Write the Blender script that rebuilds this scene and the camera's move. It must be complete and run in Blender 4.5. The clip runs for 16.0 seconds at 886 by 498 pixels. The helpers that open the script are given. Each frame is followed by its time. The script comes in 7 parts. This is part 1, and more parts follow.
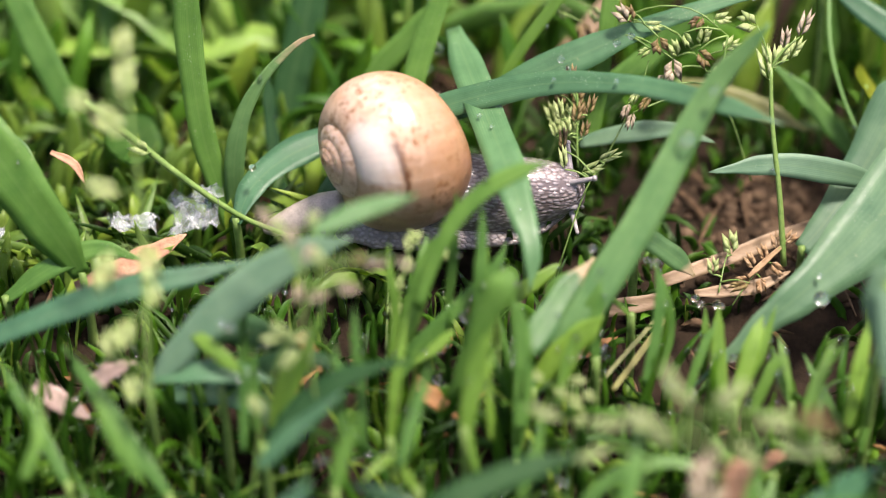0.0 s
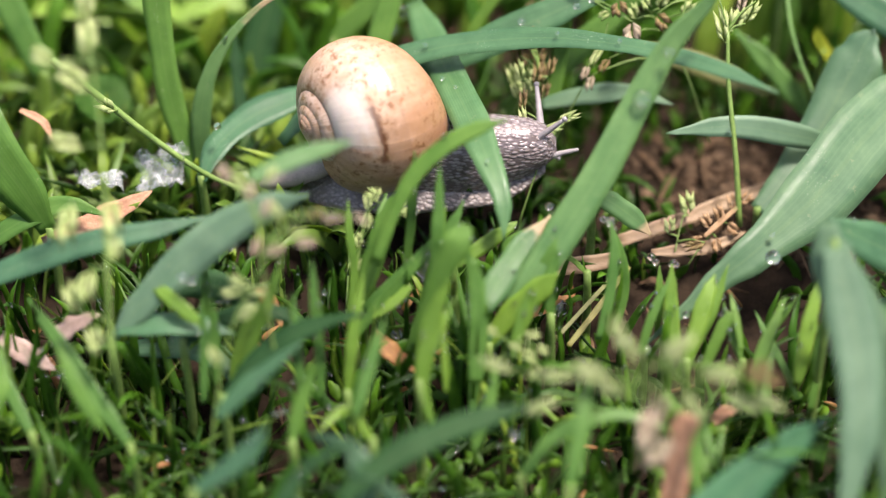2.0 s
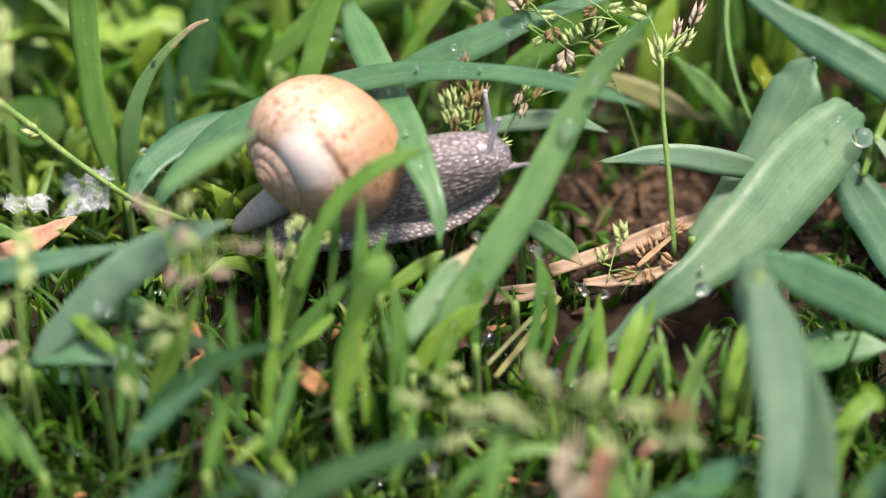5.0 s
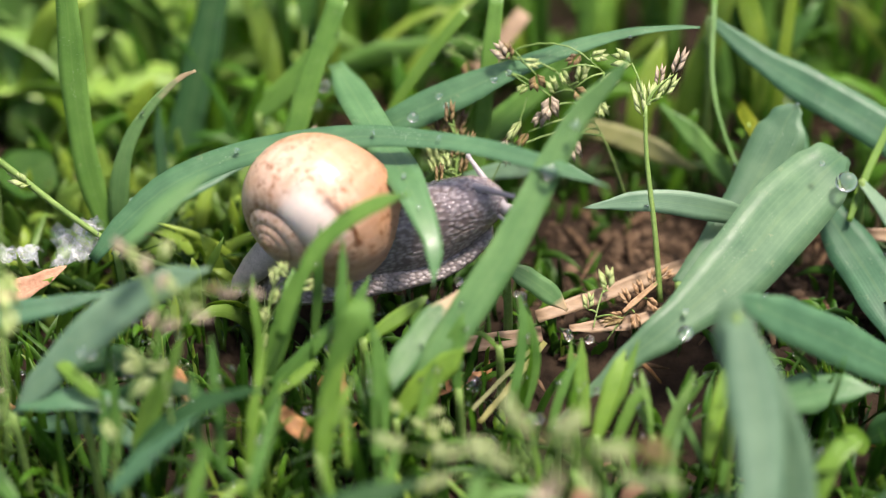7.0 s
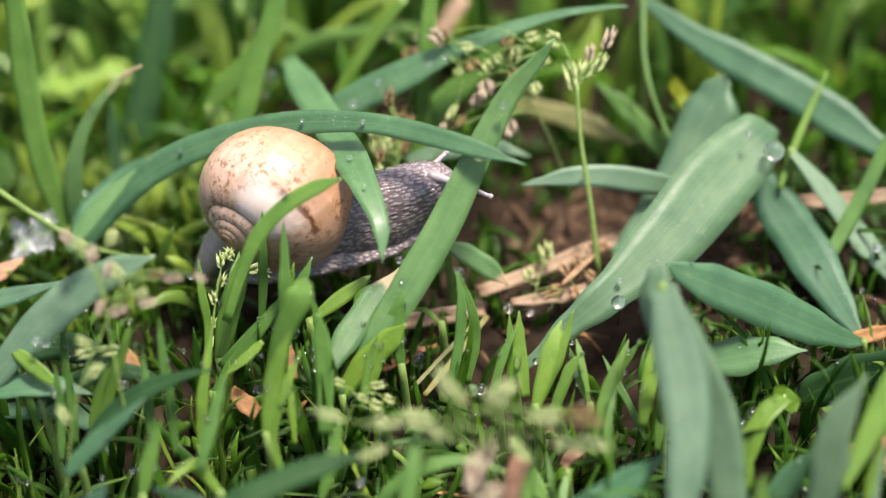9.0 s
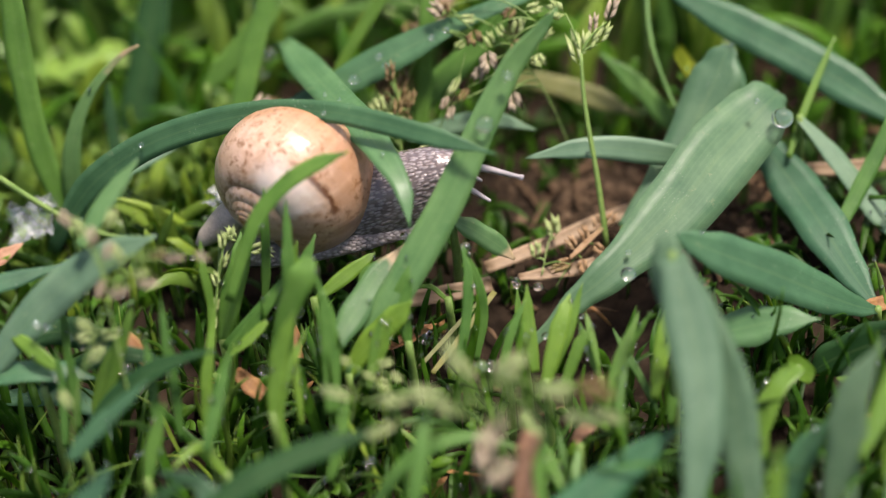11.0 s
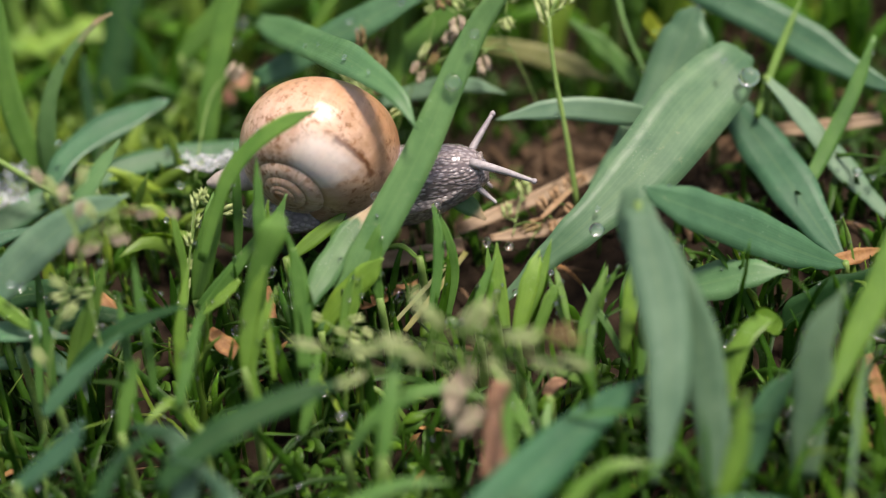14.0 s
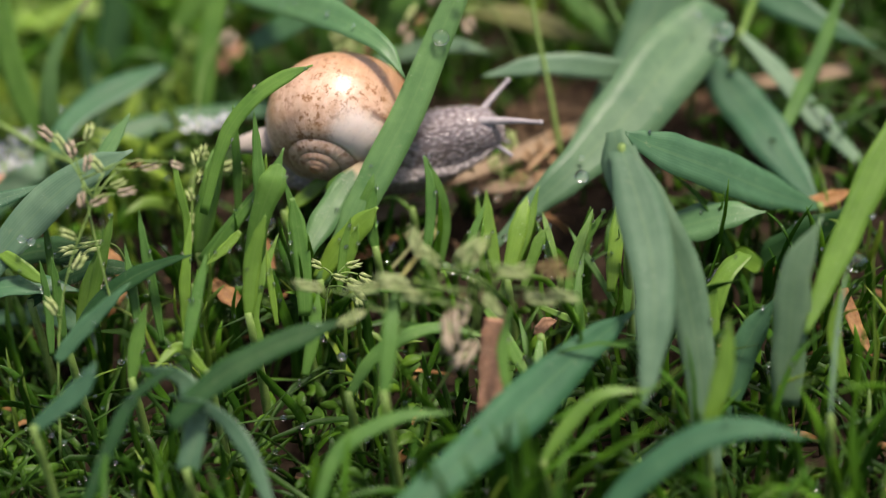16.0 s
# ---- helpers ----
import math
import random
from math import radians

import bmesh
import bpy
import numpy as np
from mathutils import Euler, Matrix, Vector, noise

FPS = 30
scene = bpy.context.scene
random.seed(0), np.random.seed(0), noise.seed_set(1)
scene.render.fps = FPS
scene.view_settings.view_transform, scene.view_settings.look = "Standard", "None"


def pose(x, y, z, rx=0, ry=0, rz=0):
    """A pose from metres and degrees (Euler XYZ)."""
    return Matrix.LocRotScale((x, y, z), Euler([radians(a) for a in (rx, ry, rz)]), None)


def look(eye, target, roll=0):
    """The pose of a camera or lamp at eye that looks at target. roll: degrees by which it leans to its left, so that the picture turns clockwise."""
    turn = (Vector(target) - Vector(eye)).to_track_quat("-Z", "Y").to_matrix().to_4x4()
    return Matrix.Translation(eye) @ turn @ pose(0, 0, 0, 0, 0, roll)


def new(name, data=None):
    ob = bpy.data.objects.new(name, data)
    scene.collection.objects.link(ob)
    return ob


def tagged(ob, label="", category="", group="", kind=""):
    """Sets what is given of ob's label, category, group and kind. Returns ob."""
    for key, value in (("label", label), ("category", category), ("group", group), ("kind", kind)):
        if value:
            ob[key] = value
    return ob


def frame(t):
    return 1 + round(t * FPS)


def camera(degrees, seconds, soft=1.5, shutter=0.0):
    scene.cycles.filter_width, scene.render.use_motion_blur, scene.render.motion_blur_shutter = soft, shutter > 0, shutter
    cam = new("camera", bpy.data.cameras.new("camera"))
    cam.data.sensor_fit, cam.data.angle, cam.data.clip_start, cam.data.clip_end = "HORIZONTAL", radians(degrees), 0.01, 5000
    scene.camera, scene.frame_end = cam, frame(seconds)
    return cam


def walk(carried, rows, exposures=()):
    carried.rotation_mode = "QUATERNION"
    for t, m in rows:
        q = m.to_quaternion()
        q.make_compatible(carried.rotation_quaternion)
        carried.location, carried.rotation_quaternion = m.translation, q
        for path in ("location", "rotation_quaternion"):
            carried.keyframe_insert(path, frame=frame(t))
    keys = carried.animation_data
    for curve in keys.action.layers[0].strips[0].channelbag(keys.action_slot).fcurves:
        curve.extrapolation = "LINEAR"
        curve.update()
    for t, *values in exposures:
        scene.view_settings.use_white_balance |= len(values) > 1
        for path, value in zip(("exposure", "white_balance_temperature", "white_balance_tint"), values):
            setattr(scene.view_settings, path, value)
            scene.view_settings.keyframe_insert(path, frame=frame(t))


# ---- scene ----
cam = camera(22.0, 16.0, soft=1.1)
cam.data.dof.use_dof = True
cam.data.dof.focus_distance = 0.413
cam.data.dof.aperture_fstop = 5.0
# seconds, eye in millimetres, turn in degrees
PATH = [
    (0, 0, -336.74, 263.09, 52, 0, 0),
    (0.5, -4.31, -329.99, 267.6, 51.155, -0.316, -0.057),
    (1, -1.06, -336.58, 266.36, 51.35, -0.363, 0.31),
    (1.5, 2.03, -340.64, 263.98, 51.404, -0.262, 0.22),
    (2, 8.41, -345.29, 264.31, 51.545, -0.177, 0.356),
    (2.5, 9.73, -345.2, 263.5, 51.527, -0.141, 0.325),
    (3, 14.76, -349.18, 257.84, 51.979, -0.085, 0.662),
    (3.5, 15.01, -346.31, 259, 52.04, -0.45, 0.748),
    (4, 23.57, -345.28, 257.22, 52.005, -0.097, 0.998),
    (4.5, 20.21, -346.18, 255.72, 52.154, -0.463, 0.775),
    (5, 24.63, -337.97, 263.73, 51.714, -0.228, 0.989),
    (7.5, 45.2, -347.4, 260.28, 53.897, 1.47, 2.036),
    (8, 54.72, -353.45, 271.8, 53.171, 2.407, 1.676),
    (8.5, 49.46, -356.74, 266.93, 53.34, 2.266, 1.001),
    (9, 51.03, -354.4, 268.31, 53.189, 2.732, 0.94),
    (11.5, 49.88, -350.25, 260.24, 53.025, 3.803, 0.243),
    (12, 47.93, -348.93, 268.49, 52.78, 3.508, 0.245),
    (12.5, 53.24, -356.29, 258.78, 53.901, 3.933, 0.272),
    (13, 51.24, -355.87, 260.46, 53.528, 3.941, -0.028),
    (13.5, 52.32, -360.28, 253.64, 53.959, 3.962, 0.188),
    (14, 55.25, -362.36, 252.36, 53.881, 4.309, -0.07),
    (14.5, 57.51, -363.38, 249.83, 53.959, 4.022, -0.422),
    (15, 53.3, -362.92, 253.16, 53.715, 3.84, -0.477),
    (15.5, 51.87, -370.84, 250.64, 53.879, 4.242, -0.449),
    (16, 50.61, -384.5, 251.63, 54.382, 4.895, -1.468),
]
walk(cam, [(t, pose(x / 1000, y / 1000, z / 1000, rx, ry, rz)) for t, x, y, z, rx, ry, rz in PATH],
     exposures=[(0.0, 1.21, 6950, 19.5), (5.0, 1.18, 6950, 19.0), (9.0, 1.19, 6950, 19.0), (11.5, 0.78, 7000, 18.0), (13.5, 0.77, 7050, 17.5), (14.5, 0.57, 7100, 16.5), (15.0, 0.42, 7100, 16.5), (16.0, 0.64, 7150, 16.5)])

# ---- light: a bright hazy sky with a veiled sun high behind the plants ----
world = bpy.data.worlds.new("hazy_sky")
scene.world = world
world.use_nodes = True
wn = world.node_tree.nodes
sky = wn.new("ShaderNodeTexSky")
sky.sky_type, sky.sun_disc = "NISHITA", False
sky.sun_elevation, sky.sun_rotation = radians(75), radians(60)
sky.air_density, sky.dust_density, sky.ozone_density = 1.0, 4.0, 1.0
wn["Background"].inputs["Strength"].default_value = 0.118
world.node_tree.links.new(sky.outputs[0], wn["Background"].inputs["Color"])
sun_data = bpy.data.lights.new("sun", "SUN")
sun_data.energy, sun_data.angle, sun_data.color = 3.05, radians(11), (1.0, 0.96, 0.9)
sun = new("sun", sun_data)
sun.matrix_world = look((0.16, -0.07, 0.60), (0, 0, 0))


# ---- materials ----
def material(name, rough=0.5):
    m = bpy.data.materials.new(name)
    m.use_nodes = True
    b = m.node_tree.nodes["Principled BSDF"]
    b.inputs["Roughness"].default_value = rough
    return m, m.node_tree.nodes, m.node_tree.links, b


def ramp(nodes, links, source, stops):
    r = nodes.new("ShaderNodeValToRGB")
    while len(r.color_ramp.elements) < len(stops):
        r.color_ramp.elements.new(0.5)
    for e, (at, c) in zip(r.color_ramp.elements, stops):
        e.position, e.color = at, (*c, 1)
    links.new(source, r.inputs[0])
    return r.outputs[0]


def noise_tex(nodes, links, scale, detail=4, coord=None, rough=0.6):
    n = nodes.new("ShaderNodeTexNoise")
    n.inputs["Scale"].default_value, n.inputs["Detail"].default_value, n.inputs["Roughness"].default_value = scale, detail, rough
    if coord is not None:
        links.new(coord, n.inputs["Vector"])
    return n.outputs["Fac"]


def mixed(nodes, links, fac, a, b, how="MIX"):
    x = nodes.new("ShaderNodeMix")
    x.data_type, x.blend_type = "RGBA", how
    for sock, v in ((x.inputs[0], fac), (x.inputs[6], a), (x.inputs[7], b)):
        if isinstance(v, (int, float)):
            sock.default_value = v
        elif isinstance(v, tuple):
            sock.default_value = (*v, 1)
        else:
            links.new(v, sock)
    return x.outputs[2]


def bumped(nodes, links, b, height, strength, dist):
    n = nodes.new("ShaderNodeBump")
    n.inputs["Strength"].default_value, n.inputs["Distance"].default_value = strength, dist
    links.new(height, n.inputs["Height"])
    links.new(n.outputs[0], b.inputs["Normal"])


def leaf_material(name, dark, light, rough=0.38, clear=0.35, vein=90.0, spots=0.25, per_island=False, wither=False, shine=0.45):
    """Leaf tissue: parallel veins along the blade, blotches, thin enough to let light through."""
    m, n, l, b = material(name, rough)
    uv = n.new("ShaderNodeUVMap").outputs[0]
    obj = n.new("ShaderNodeTexCoord").outputs["Object"]
    patch = noise_tex(n, l, 140, 5, obj)
    fine = noise_tex(n, l, 900, 3, obj)
    sep = n.new("ShaderNodeSeparateXYZ")
    l.new(uv, sep.inputs[0])
    # veins: sharp waves across the width, and a pale midrib
    mul = n.new("ShaderNodeMath"); mul.operation = "MULTIPLY"; mul.inputs[1].default_value = vein
    l.new(sep.outputs[0], mul.inputs[0])
    wave = n.new("ShaderNodeMath"); wave.operation = "SINE"
    sway = n.new("ShaderNodeMath"); sway.operation = "MULTIPLY_ADD"; sway.inputs[1].default_value = 9.0
    l.new(patch, sway.inputs[0]); l.new(mul.outputs[0], sway.inputs[2]); l.new(sway.outputs[0], wave.inputs[0])
    strip = n.new("ShaderNodeMapping"); strip.inputs["Scale"].default_value = (26, 1.3, 1)
    l.new(uv, strip.inputs[0])
    streaks = noise_tex(n, l, 1.0, 3, strip.outputs[0])
    off = n.new("ShaderNodeMath"); off.operation = "SUBTRACT"; off.inputs[1].default_value = 0.5
    l.new(sep.outputs[0], off.inputs[0])
    mag = n.new("ShaderNodeMath"); mag.operation = "ABSOLUTE"
    l.new(off.outputs[0], mag.inputs[0])
    rib = ramp(n, l, mag.outputs[0], [(0.0, (1, 1, 1)), (0.05, (0, 0, 0))])
    if per_island:
        rnd = n.new("ShaderNodeNewGeometry").outputs["Random Per Island"]
    else:
        rnd = n.new("ShaderNodeObjectInfo").outputs["Random"]
    base = ramp(n, l, patch, [(0.25, dark), (0.75, light)])
    tone_low, tone_high = ((0.5, 0.6, 0.66), (1.4, 1.2, 0.8)) if per_island else ((0.72, 0.78, 0.82), (1.08, 1.0, 0.87))
    tone = ramp(n, l, rnd, [(0.0, tone_low), (0.5, (0.88, 0.88, 0.84)), (1.0, tone_high)])
    base = mixed(n, l, 1.0, base, tone, "MULTIPLY")
    w01 = ramp(n, l, wave.outputs[0], [(0.0, (0.94, 0.95, 0.94)), (1.0, (1.04, 1.03, 1.02))])
    base = mixed(n, l, 0.8, base, w01, "MULTIPLY")
    base = mixed(n, l, 0.35, base, ramp(n, l, streaks, [(0.3, (0.74, 0.80, 0.76)), (0.7, (1.18, 1.14, 1.10))]), "MULTIPLY")
    base = mixed(n, l, mixed(n, l, 1.0, rib, (0.09, 0.09, 0.09), "MULTIPLY"), base, (0.30, 0.42, 0.16))
    sp = ramp(n, l, noise_tex(n, l, 420, 6, obj, 0.75), [(0.62, (0, 0, 0)), (0.70, (1, 1, 1))])
    base = mixed(n, l, mixed(n, l, 1.0, sp, (spots, spots, spots), "MULTIPLY"), base, (0.34, 0.36, 0.20))
    # tiny pale flecks of dried dew, in patches
    flecks = ramp(n, l, noise_tex(n, l, 2600, 2, obj), [(0.64, (0, 0, 0)), (0.69, (1, 1, 1))])
    where = ramp(n, l, noise_tex(n, l, 110, 3, obj), [(0.52, (0, 0, 0)), (0.66, (0.4, 0.4, 0.4))])
    base = mixed(n, l, mixed(n, l, 1.0, flecks, where, "MULTIPLY"), base, (0.50, 0.58, 0.48))
    if wither:
        end = n.new("ShaderNodeMath"); end.operation = "MULTIPLY_ADD"; end.inputs[1].default_value = 0.28
        l.new(noise_tex(n, l, 300, 4, obj), end.inputs[0]); l.new(sep.outputs[1], end.inputs[2])
        dead = ramp(n, l, end.outputs[0], [(0.0, (0, 0, 0)), (0.88, (0, 0, 0)), (0.98, (1, 1, 1))])
        base = mixed(n, l, dead, base, (0.46, 0.36, 0.22))
    l.new(base, b.inputs["Base Color"])
    rr = ramp(n, l, fine, [(0.3, (rough - 0.10,) * 3), (0.7, (rough + 0.12,) * 3)])
    l.new(rr, b.inputs["Roughness"])
    b.inputs["Specular IOR Level"].default_value = shine
    mixh = n.new("ShaderNodeMath"); mixh.operation = "MULTIPLY_ADD"; mixh.inputs[1].default_value = 0.35
    l.new(wave.outputs[0], mixh.inputs[0]); l.new(fine, mixh.inputs[2])
    bumped(n, l, b, mixh.outputs[0], 0.16, 0.00006)
    tr = n.new("ShaderNodeBsdfTranslucent")
    tint = mixed(n, l, 1.0, base, (1.7, 1.9, 0.7), "MULTIPLY")
    l.new(tint, tr.inputs["Color"])
    mx = n.new("ShaderNodeMixShader")
    mx.inputs[0].default_value = clear
    l.new(b.outputs[0], mx.inputs[1]); l.new(tr.outputs[0], mx.inputs[2])
    l.new(mx.outputs[0], n["Material Output"].inputs[0])
    return m


def plain_material(name, dark, light, rough=0.6, scale=300, bump=0.3, clear=0.0, per_island=False, streak=None, gloss=0.5):
    m, n, l, b = material(name, rough)
    b.inputs["Specular IOR Level"].default_value = gloss
    obj = n.new("ShaderNodeTexCoord").outputs["Object"]
    if streak:
        mp = n.new("ShaderNodeMapping"); mp.inputs["Scale"].default_value = streak
        l.new(obj, mp.inputs[0]); obj = mp.outputs[0]
    a = noise_tex(n, l, scale, 6, obj)
    c = noise_tex(n, l, scale * 5, 4, obj)
    base = ramp(n, l, a, [(0.28, dark), (0.72, light)])
    base = mixed(n, l, 0.5, base, ramp(n, l, c, [(0.25, (0.6, 0.6, 0.6)), (0.75, (1.3, 1.3, 1.3))]), "MULTIPLY")
    if per_island:
        rnd = n.new("ShaderNodeNewGeometry").outputs["Random Per Island"]
        base = mixed(n, l, 1.0, base, ramp(n, l, rnd, [(0, (0.6, 0.55, 0.5)), (1, (1.35, 1.3, 1.2))]), "MULTIPLY")
    l.new(base, b.inputs["Base Color"])
    bumped(n, l, b, c, bump, 0.0003)
    if clear:
        tr = n.new("ShaderNodeBsdfTranslucent")
        l.new(base, tr.inputs["Color"])
        mx = n.new("ShaderNodeMixShader"); mx.inputs[0].default_value = clear
        l.new(b.outputs[0], mx.inputs[1]); l.new(tr.outputs[0], mx.inputs[2])
        l.new(mx.outputs[0], n["Material Output"].inputs[0])
    return m


BLUE_GREEN = leaf_material("leaf_blue_green", (0.038, 0.125, 0.060), (0.088, 0.225, 0.112), 0.46, 0.25)
SLATE_GREEN = leaf_material("leaf_slate_green", (0.075, 0.16, 0.095), (0.135, 0.24, 0.15), 0.6, 0.22)
SLATE_GREEN.node_tree.nodes["Principled BSDF"].inputs["Specular IOR Level"].default_value = 0.25
GREY_GREEN = leaf_material("leaf_grey_green", (0.06, 0.155, 0.085), (0.14, 0.265, 0.15), 0.46, 0.25)
MID_GREEN = leaf_material("leaf_mid_green", (0.068, 0.19, 0.030), (0.15, 0.315, 0.065), 0.46, 0.28, shine=0.38)
BRIGHT_GREEN = leaf_material("leaf_bright_green", (0.115, 0.25, 0.03), (0.21, 0.38, 0.06), 0.40, 0.32, spots=0.1)
PALE_GREEN = leaf_material("leaf_pale_green", (0.12, 0.24, 0.14), (0.22, 0.35, 0.22), 0.46, 0.25)
FRESH_GREEN = leaf_material("leaf_fresh_green", (0.075, 0.20, 0.072), (0.155, 0.315, 0.125), 0.38, 0.26)
# Leaf green with shade mixed into the base colour, for low and shadowed blades.
SHADED_GREEN = leaf_material("leaf_shaded_green", (0.011, 0.052, 0.015), (0.029, 0.095, 0.031), 0.62, 0.15, shine=0.25)
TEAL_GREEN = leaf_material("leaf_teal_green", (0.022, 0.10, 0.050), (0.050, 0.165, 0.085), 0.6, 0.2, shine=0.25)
SHADED_GREEN.node_tree.nodes["Principled BSDF"].inputs["Specular IOR Level"].default_value = 0.2
WITHERED = leaf_material("leaf_withered_tip", (0.07, 0.18, 0.06), (0.15, 0.30, 0.11), 0.44, 0.28, spots=0.5, wither=True)
# Low grass; the shade of the gaps is put into its dark green.
SHADED_THATCH = leaf_material("grass_shaded_thatch", (0.012, 0.046, 0.004), (0.040, 0.12, 0.010), 0.5, 0.12, per_island=True, shine=0.25)
LUSH = leaf_material("grass_lush", (0.026, 0.104, 0.008), (0.088, 0.24, 0.019), 0.45, 0.24, per_island=True, shine=0.3)
ROUGH_GRASS = leaf_material("grass_rough", (0.06, 0.17, 0.032), (0.17, 0.36, 0.075), 0.40, 0.28, per_island=True)
LIME = leaf_material("grass_lime", (0.125, 0.24, 0.03), (0.24, 0.38, 0.07), 0.42, 0.32, per_island=True)
# LIME made paler and bluer: the background's bright haze sits in this colour.
HAZED_LIME = leaf_material("grass_hazed_lime", (0.19, 0.36, 0.08), (0.34, 0.53, 0.16), 0.42, 0.42, per_island=True)
WEED_GREEN = leaf_material("weed_leaf_green", (0.19, 0.34, 0.035), (0.33, 0.48, 0.08), 0.45, 0.4, spots=0.05)
for low_gloss in (LUSH, SHADED_THATCH):
    low_gloss.node_tree.nodes["Principled BSDF"].inputs["Specular IOR Level"].default_value = 0.25
SEEDLING = leaf_material("seedling_leaf", (0.038, 0.12, 0.009), (0.11, 0.245, 0.024), 0.48, 0.28, spots=0.05, per_island=True, shine=0.3)
OLIVE_LEAF = leaf_material("leaf_olive", (0.16, 0.18, 0.05), (0.30, 0.30, 0.12), 0.5, 0.3)
STALK = plain_material("green_stalk", (0.13, 0.24, 0.05), (0.25, 0.38, 0.10), 0.45, 400, 0.2, 0.15)
SPIKELET = plain_material("spikelet_green", (0.30, 0.42, 0.12), (0.62, 0.70, 0.34), 0.5, 500, 0.3, 0.4, streak=(1, 1, 0.25))
PALE_SPIKE = plain_material("spikelet_pale", (0.42, 0.56, 0.17), (0.72, 0.80, 0.42), 0.5, 400, 0.3, 0.45)
SPIKE_GREEN = plain_material("spikelet_dull_green", (0.28, 0.38, 0.13), (0.50, 0.57, 0.28), 0.5, 500, 0.3, 0.3)
SPIKE_BROWN = plain_material("spikelet_brown", (0.085, 0.042, 0.022), (0.30, 0.23, 0.08), 0.55, 600, 0.4, 0.2, streak=(1, 1, 0.3))
SPIKE_PINK = plain_material("spikelet_tip_pink", (0.33, 0.25, 0.17), (0.52, 0.45, 0.32), 0.5, 500, 0.3, 0.25)
STRAW = plain_material("dry_straw", (0.22, 0.145, 0.08), (0.40, 0.285, 0.175), 0.6, 260, 0.5, 0.12, streak=(0.25, 1, 1))
DEAD_LEAF = plain_material("dead_leaf_orange", (0.22, 0.09, 0.03), (0.46, 0.25, 0.08), 0.6, 350, 0.5, 0.25)
PINK_DRY = plain_material("pinkish_dry_leaf", (0.36, 0.25, 0.20), (0.60, 0.46, 0.39), 0.6, 300, 0.6, 0.2)
BARK = plain_material("bark_strip", (0.28, 0.135, 0.075), (0.52, 0.31, 0.19), 0.75, 300, 0.8)
LITTER = plain_material("leaf_litter", (0.05, 0.032, 0.018), (0.20, 0.13, 0.075), 0.75, 400, 0.5, 0.1, per_island=True, gloss=0.25)
HUSK = plain_material("golden_husk", (0.32, 0.18, 0.075), (0.62, 0.43, 0.25), 0.55, 500, 0.6, 0.3)


def soil_material():
    """Dark moist soil; past the bare patch and its turf the sward closes over it."""
    m = plain_material("moist_soil", (0.007, 0.005, 0.0033), (0.043, 0.029, 0.018), 0.9, 160, 1.0, gloss=0.1)
    n, l = m.node_tree.nodes, m.node_tree.links
    b = n["Principled BSDF"]
    soil = b.inputs["Base Color"].links[0].from_socket
    obj = n.new("ShaderNodeTexCoord").outputs["Object"]
    far = n.new("ShaderNodeVectorMath"); far.operation = "LENGTH"
    l.new(obj, far.inputs[0])
    edge = n.new("ShaderNodeMath"); edge.operation = "MULTIPLY_ADD"; edge.inputs[1].default_value = 0.5
    l.new(noise_tex(n, l, 9, 6, obj), edge.inputs[0]); l.new(far.outputs["Value"], edge.inputs[2])
    span = n.new("ShaderNodeMapRange")
    span.inputs["From Min"].default_value, span.inputs["From Max"].default_value = 0.50, 0.85
    l.new(edge.outputs[0], span.inputs["Value"])
    sward = mixed(n, l, 0.6, ramp(n, l, noise_tex(n, l, 60, 8, obj, 0.75), [(0.35, (0.012, 0.034, 0.005)), (0.65, (0.045, 0.095, 0.016))]),
                  ramp(n, l, noise_tex(n, l, 1.7, 5, obj), [(0.3, (0.7, 0.75, 0.7)), (0.7, (1.3, 1.2, 1.0))]), "MULTIPLY")
    l.new(mixed(n, l, span.outputs[0], soil, sward), b.inputs["Base Color"])
    return m


SOIL = soil_material()
CRUMB = plain_material("soil_crumbs", (0.04, 0.028, 0.019), (0.135, 0.095, 0.064), 0.95, 260, 0.8, per_island=True, gloss=0.1)


def film_material():
    """Thin clear film: mostly see-through, with a wrinkled glossy skin."""
    m, n, l, b = material("silky_film", 0.12)
    obj = n.new("ShaderNodeTexCoord").outputs["Object"]
    l.new(ramp(n, l, noise_tex(n, l, 260, 4, obj), [(0.3, (0.50, 0.56, 0.58)), (0.7, (0.80, 0.83, 0.84))]), b.inputs["Base Color"])
    b.inputs["Coat Weight"].default_value = 0.6
    bumped(n, l, b, noise_tex(n, l, 900, 3, obj), 0.6, 0.0004)
    clear = n.new("ShaderNodeBsdfTransparent")
    mx = n.new("ShaderNodeMixShader")
    l.new(ramp(n, l, noise_tex(n, l, 420, 5, obj), [(0.35, (0.92, 0.92, 0.92)), (0.68, (0.4, 0.4, 0.4))]), mx.inputs[0])
    l.new(b.outputs[0], mx.inputs[1]); l.new(clear.outputs[0], mx.inputs[2])
    l.new(mx.outputs[0], n["Material Output"].inputs[0])
    return m


SILK = film_material()
YELLOW_LEAF = plain_material("yellowing_leaf", (0.19, 0.28, 0.02), (0.36, 0.40, 0.04), 0.45, 200, 0.3, 0.35)


def water_material():
    m, n, l, b = material("dew_water", 0.0)
    b.inputs["Base Color"].default_value = (1, 1, 1, 1)
    b.inputs["IOR"].default_value = 1.33
    b.inputs["Transmission Weight"].default_value = 1.0
    b.inputs["Coat Weight"].default_value = 1.0
    b.inputs["Coat Roughness"].default_value = 0.02
    b.inputs["Coat IOR"].default_value = 1.5
    return m


WATER = water_material()


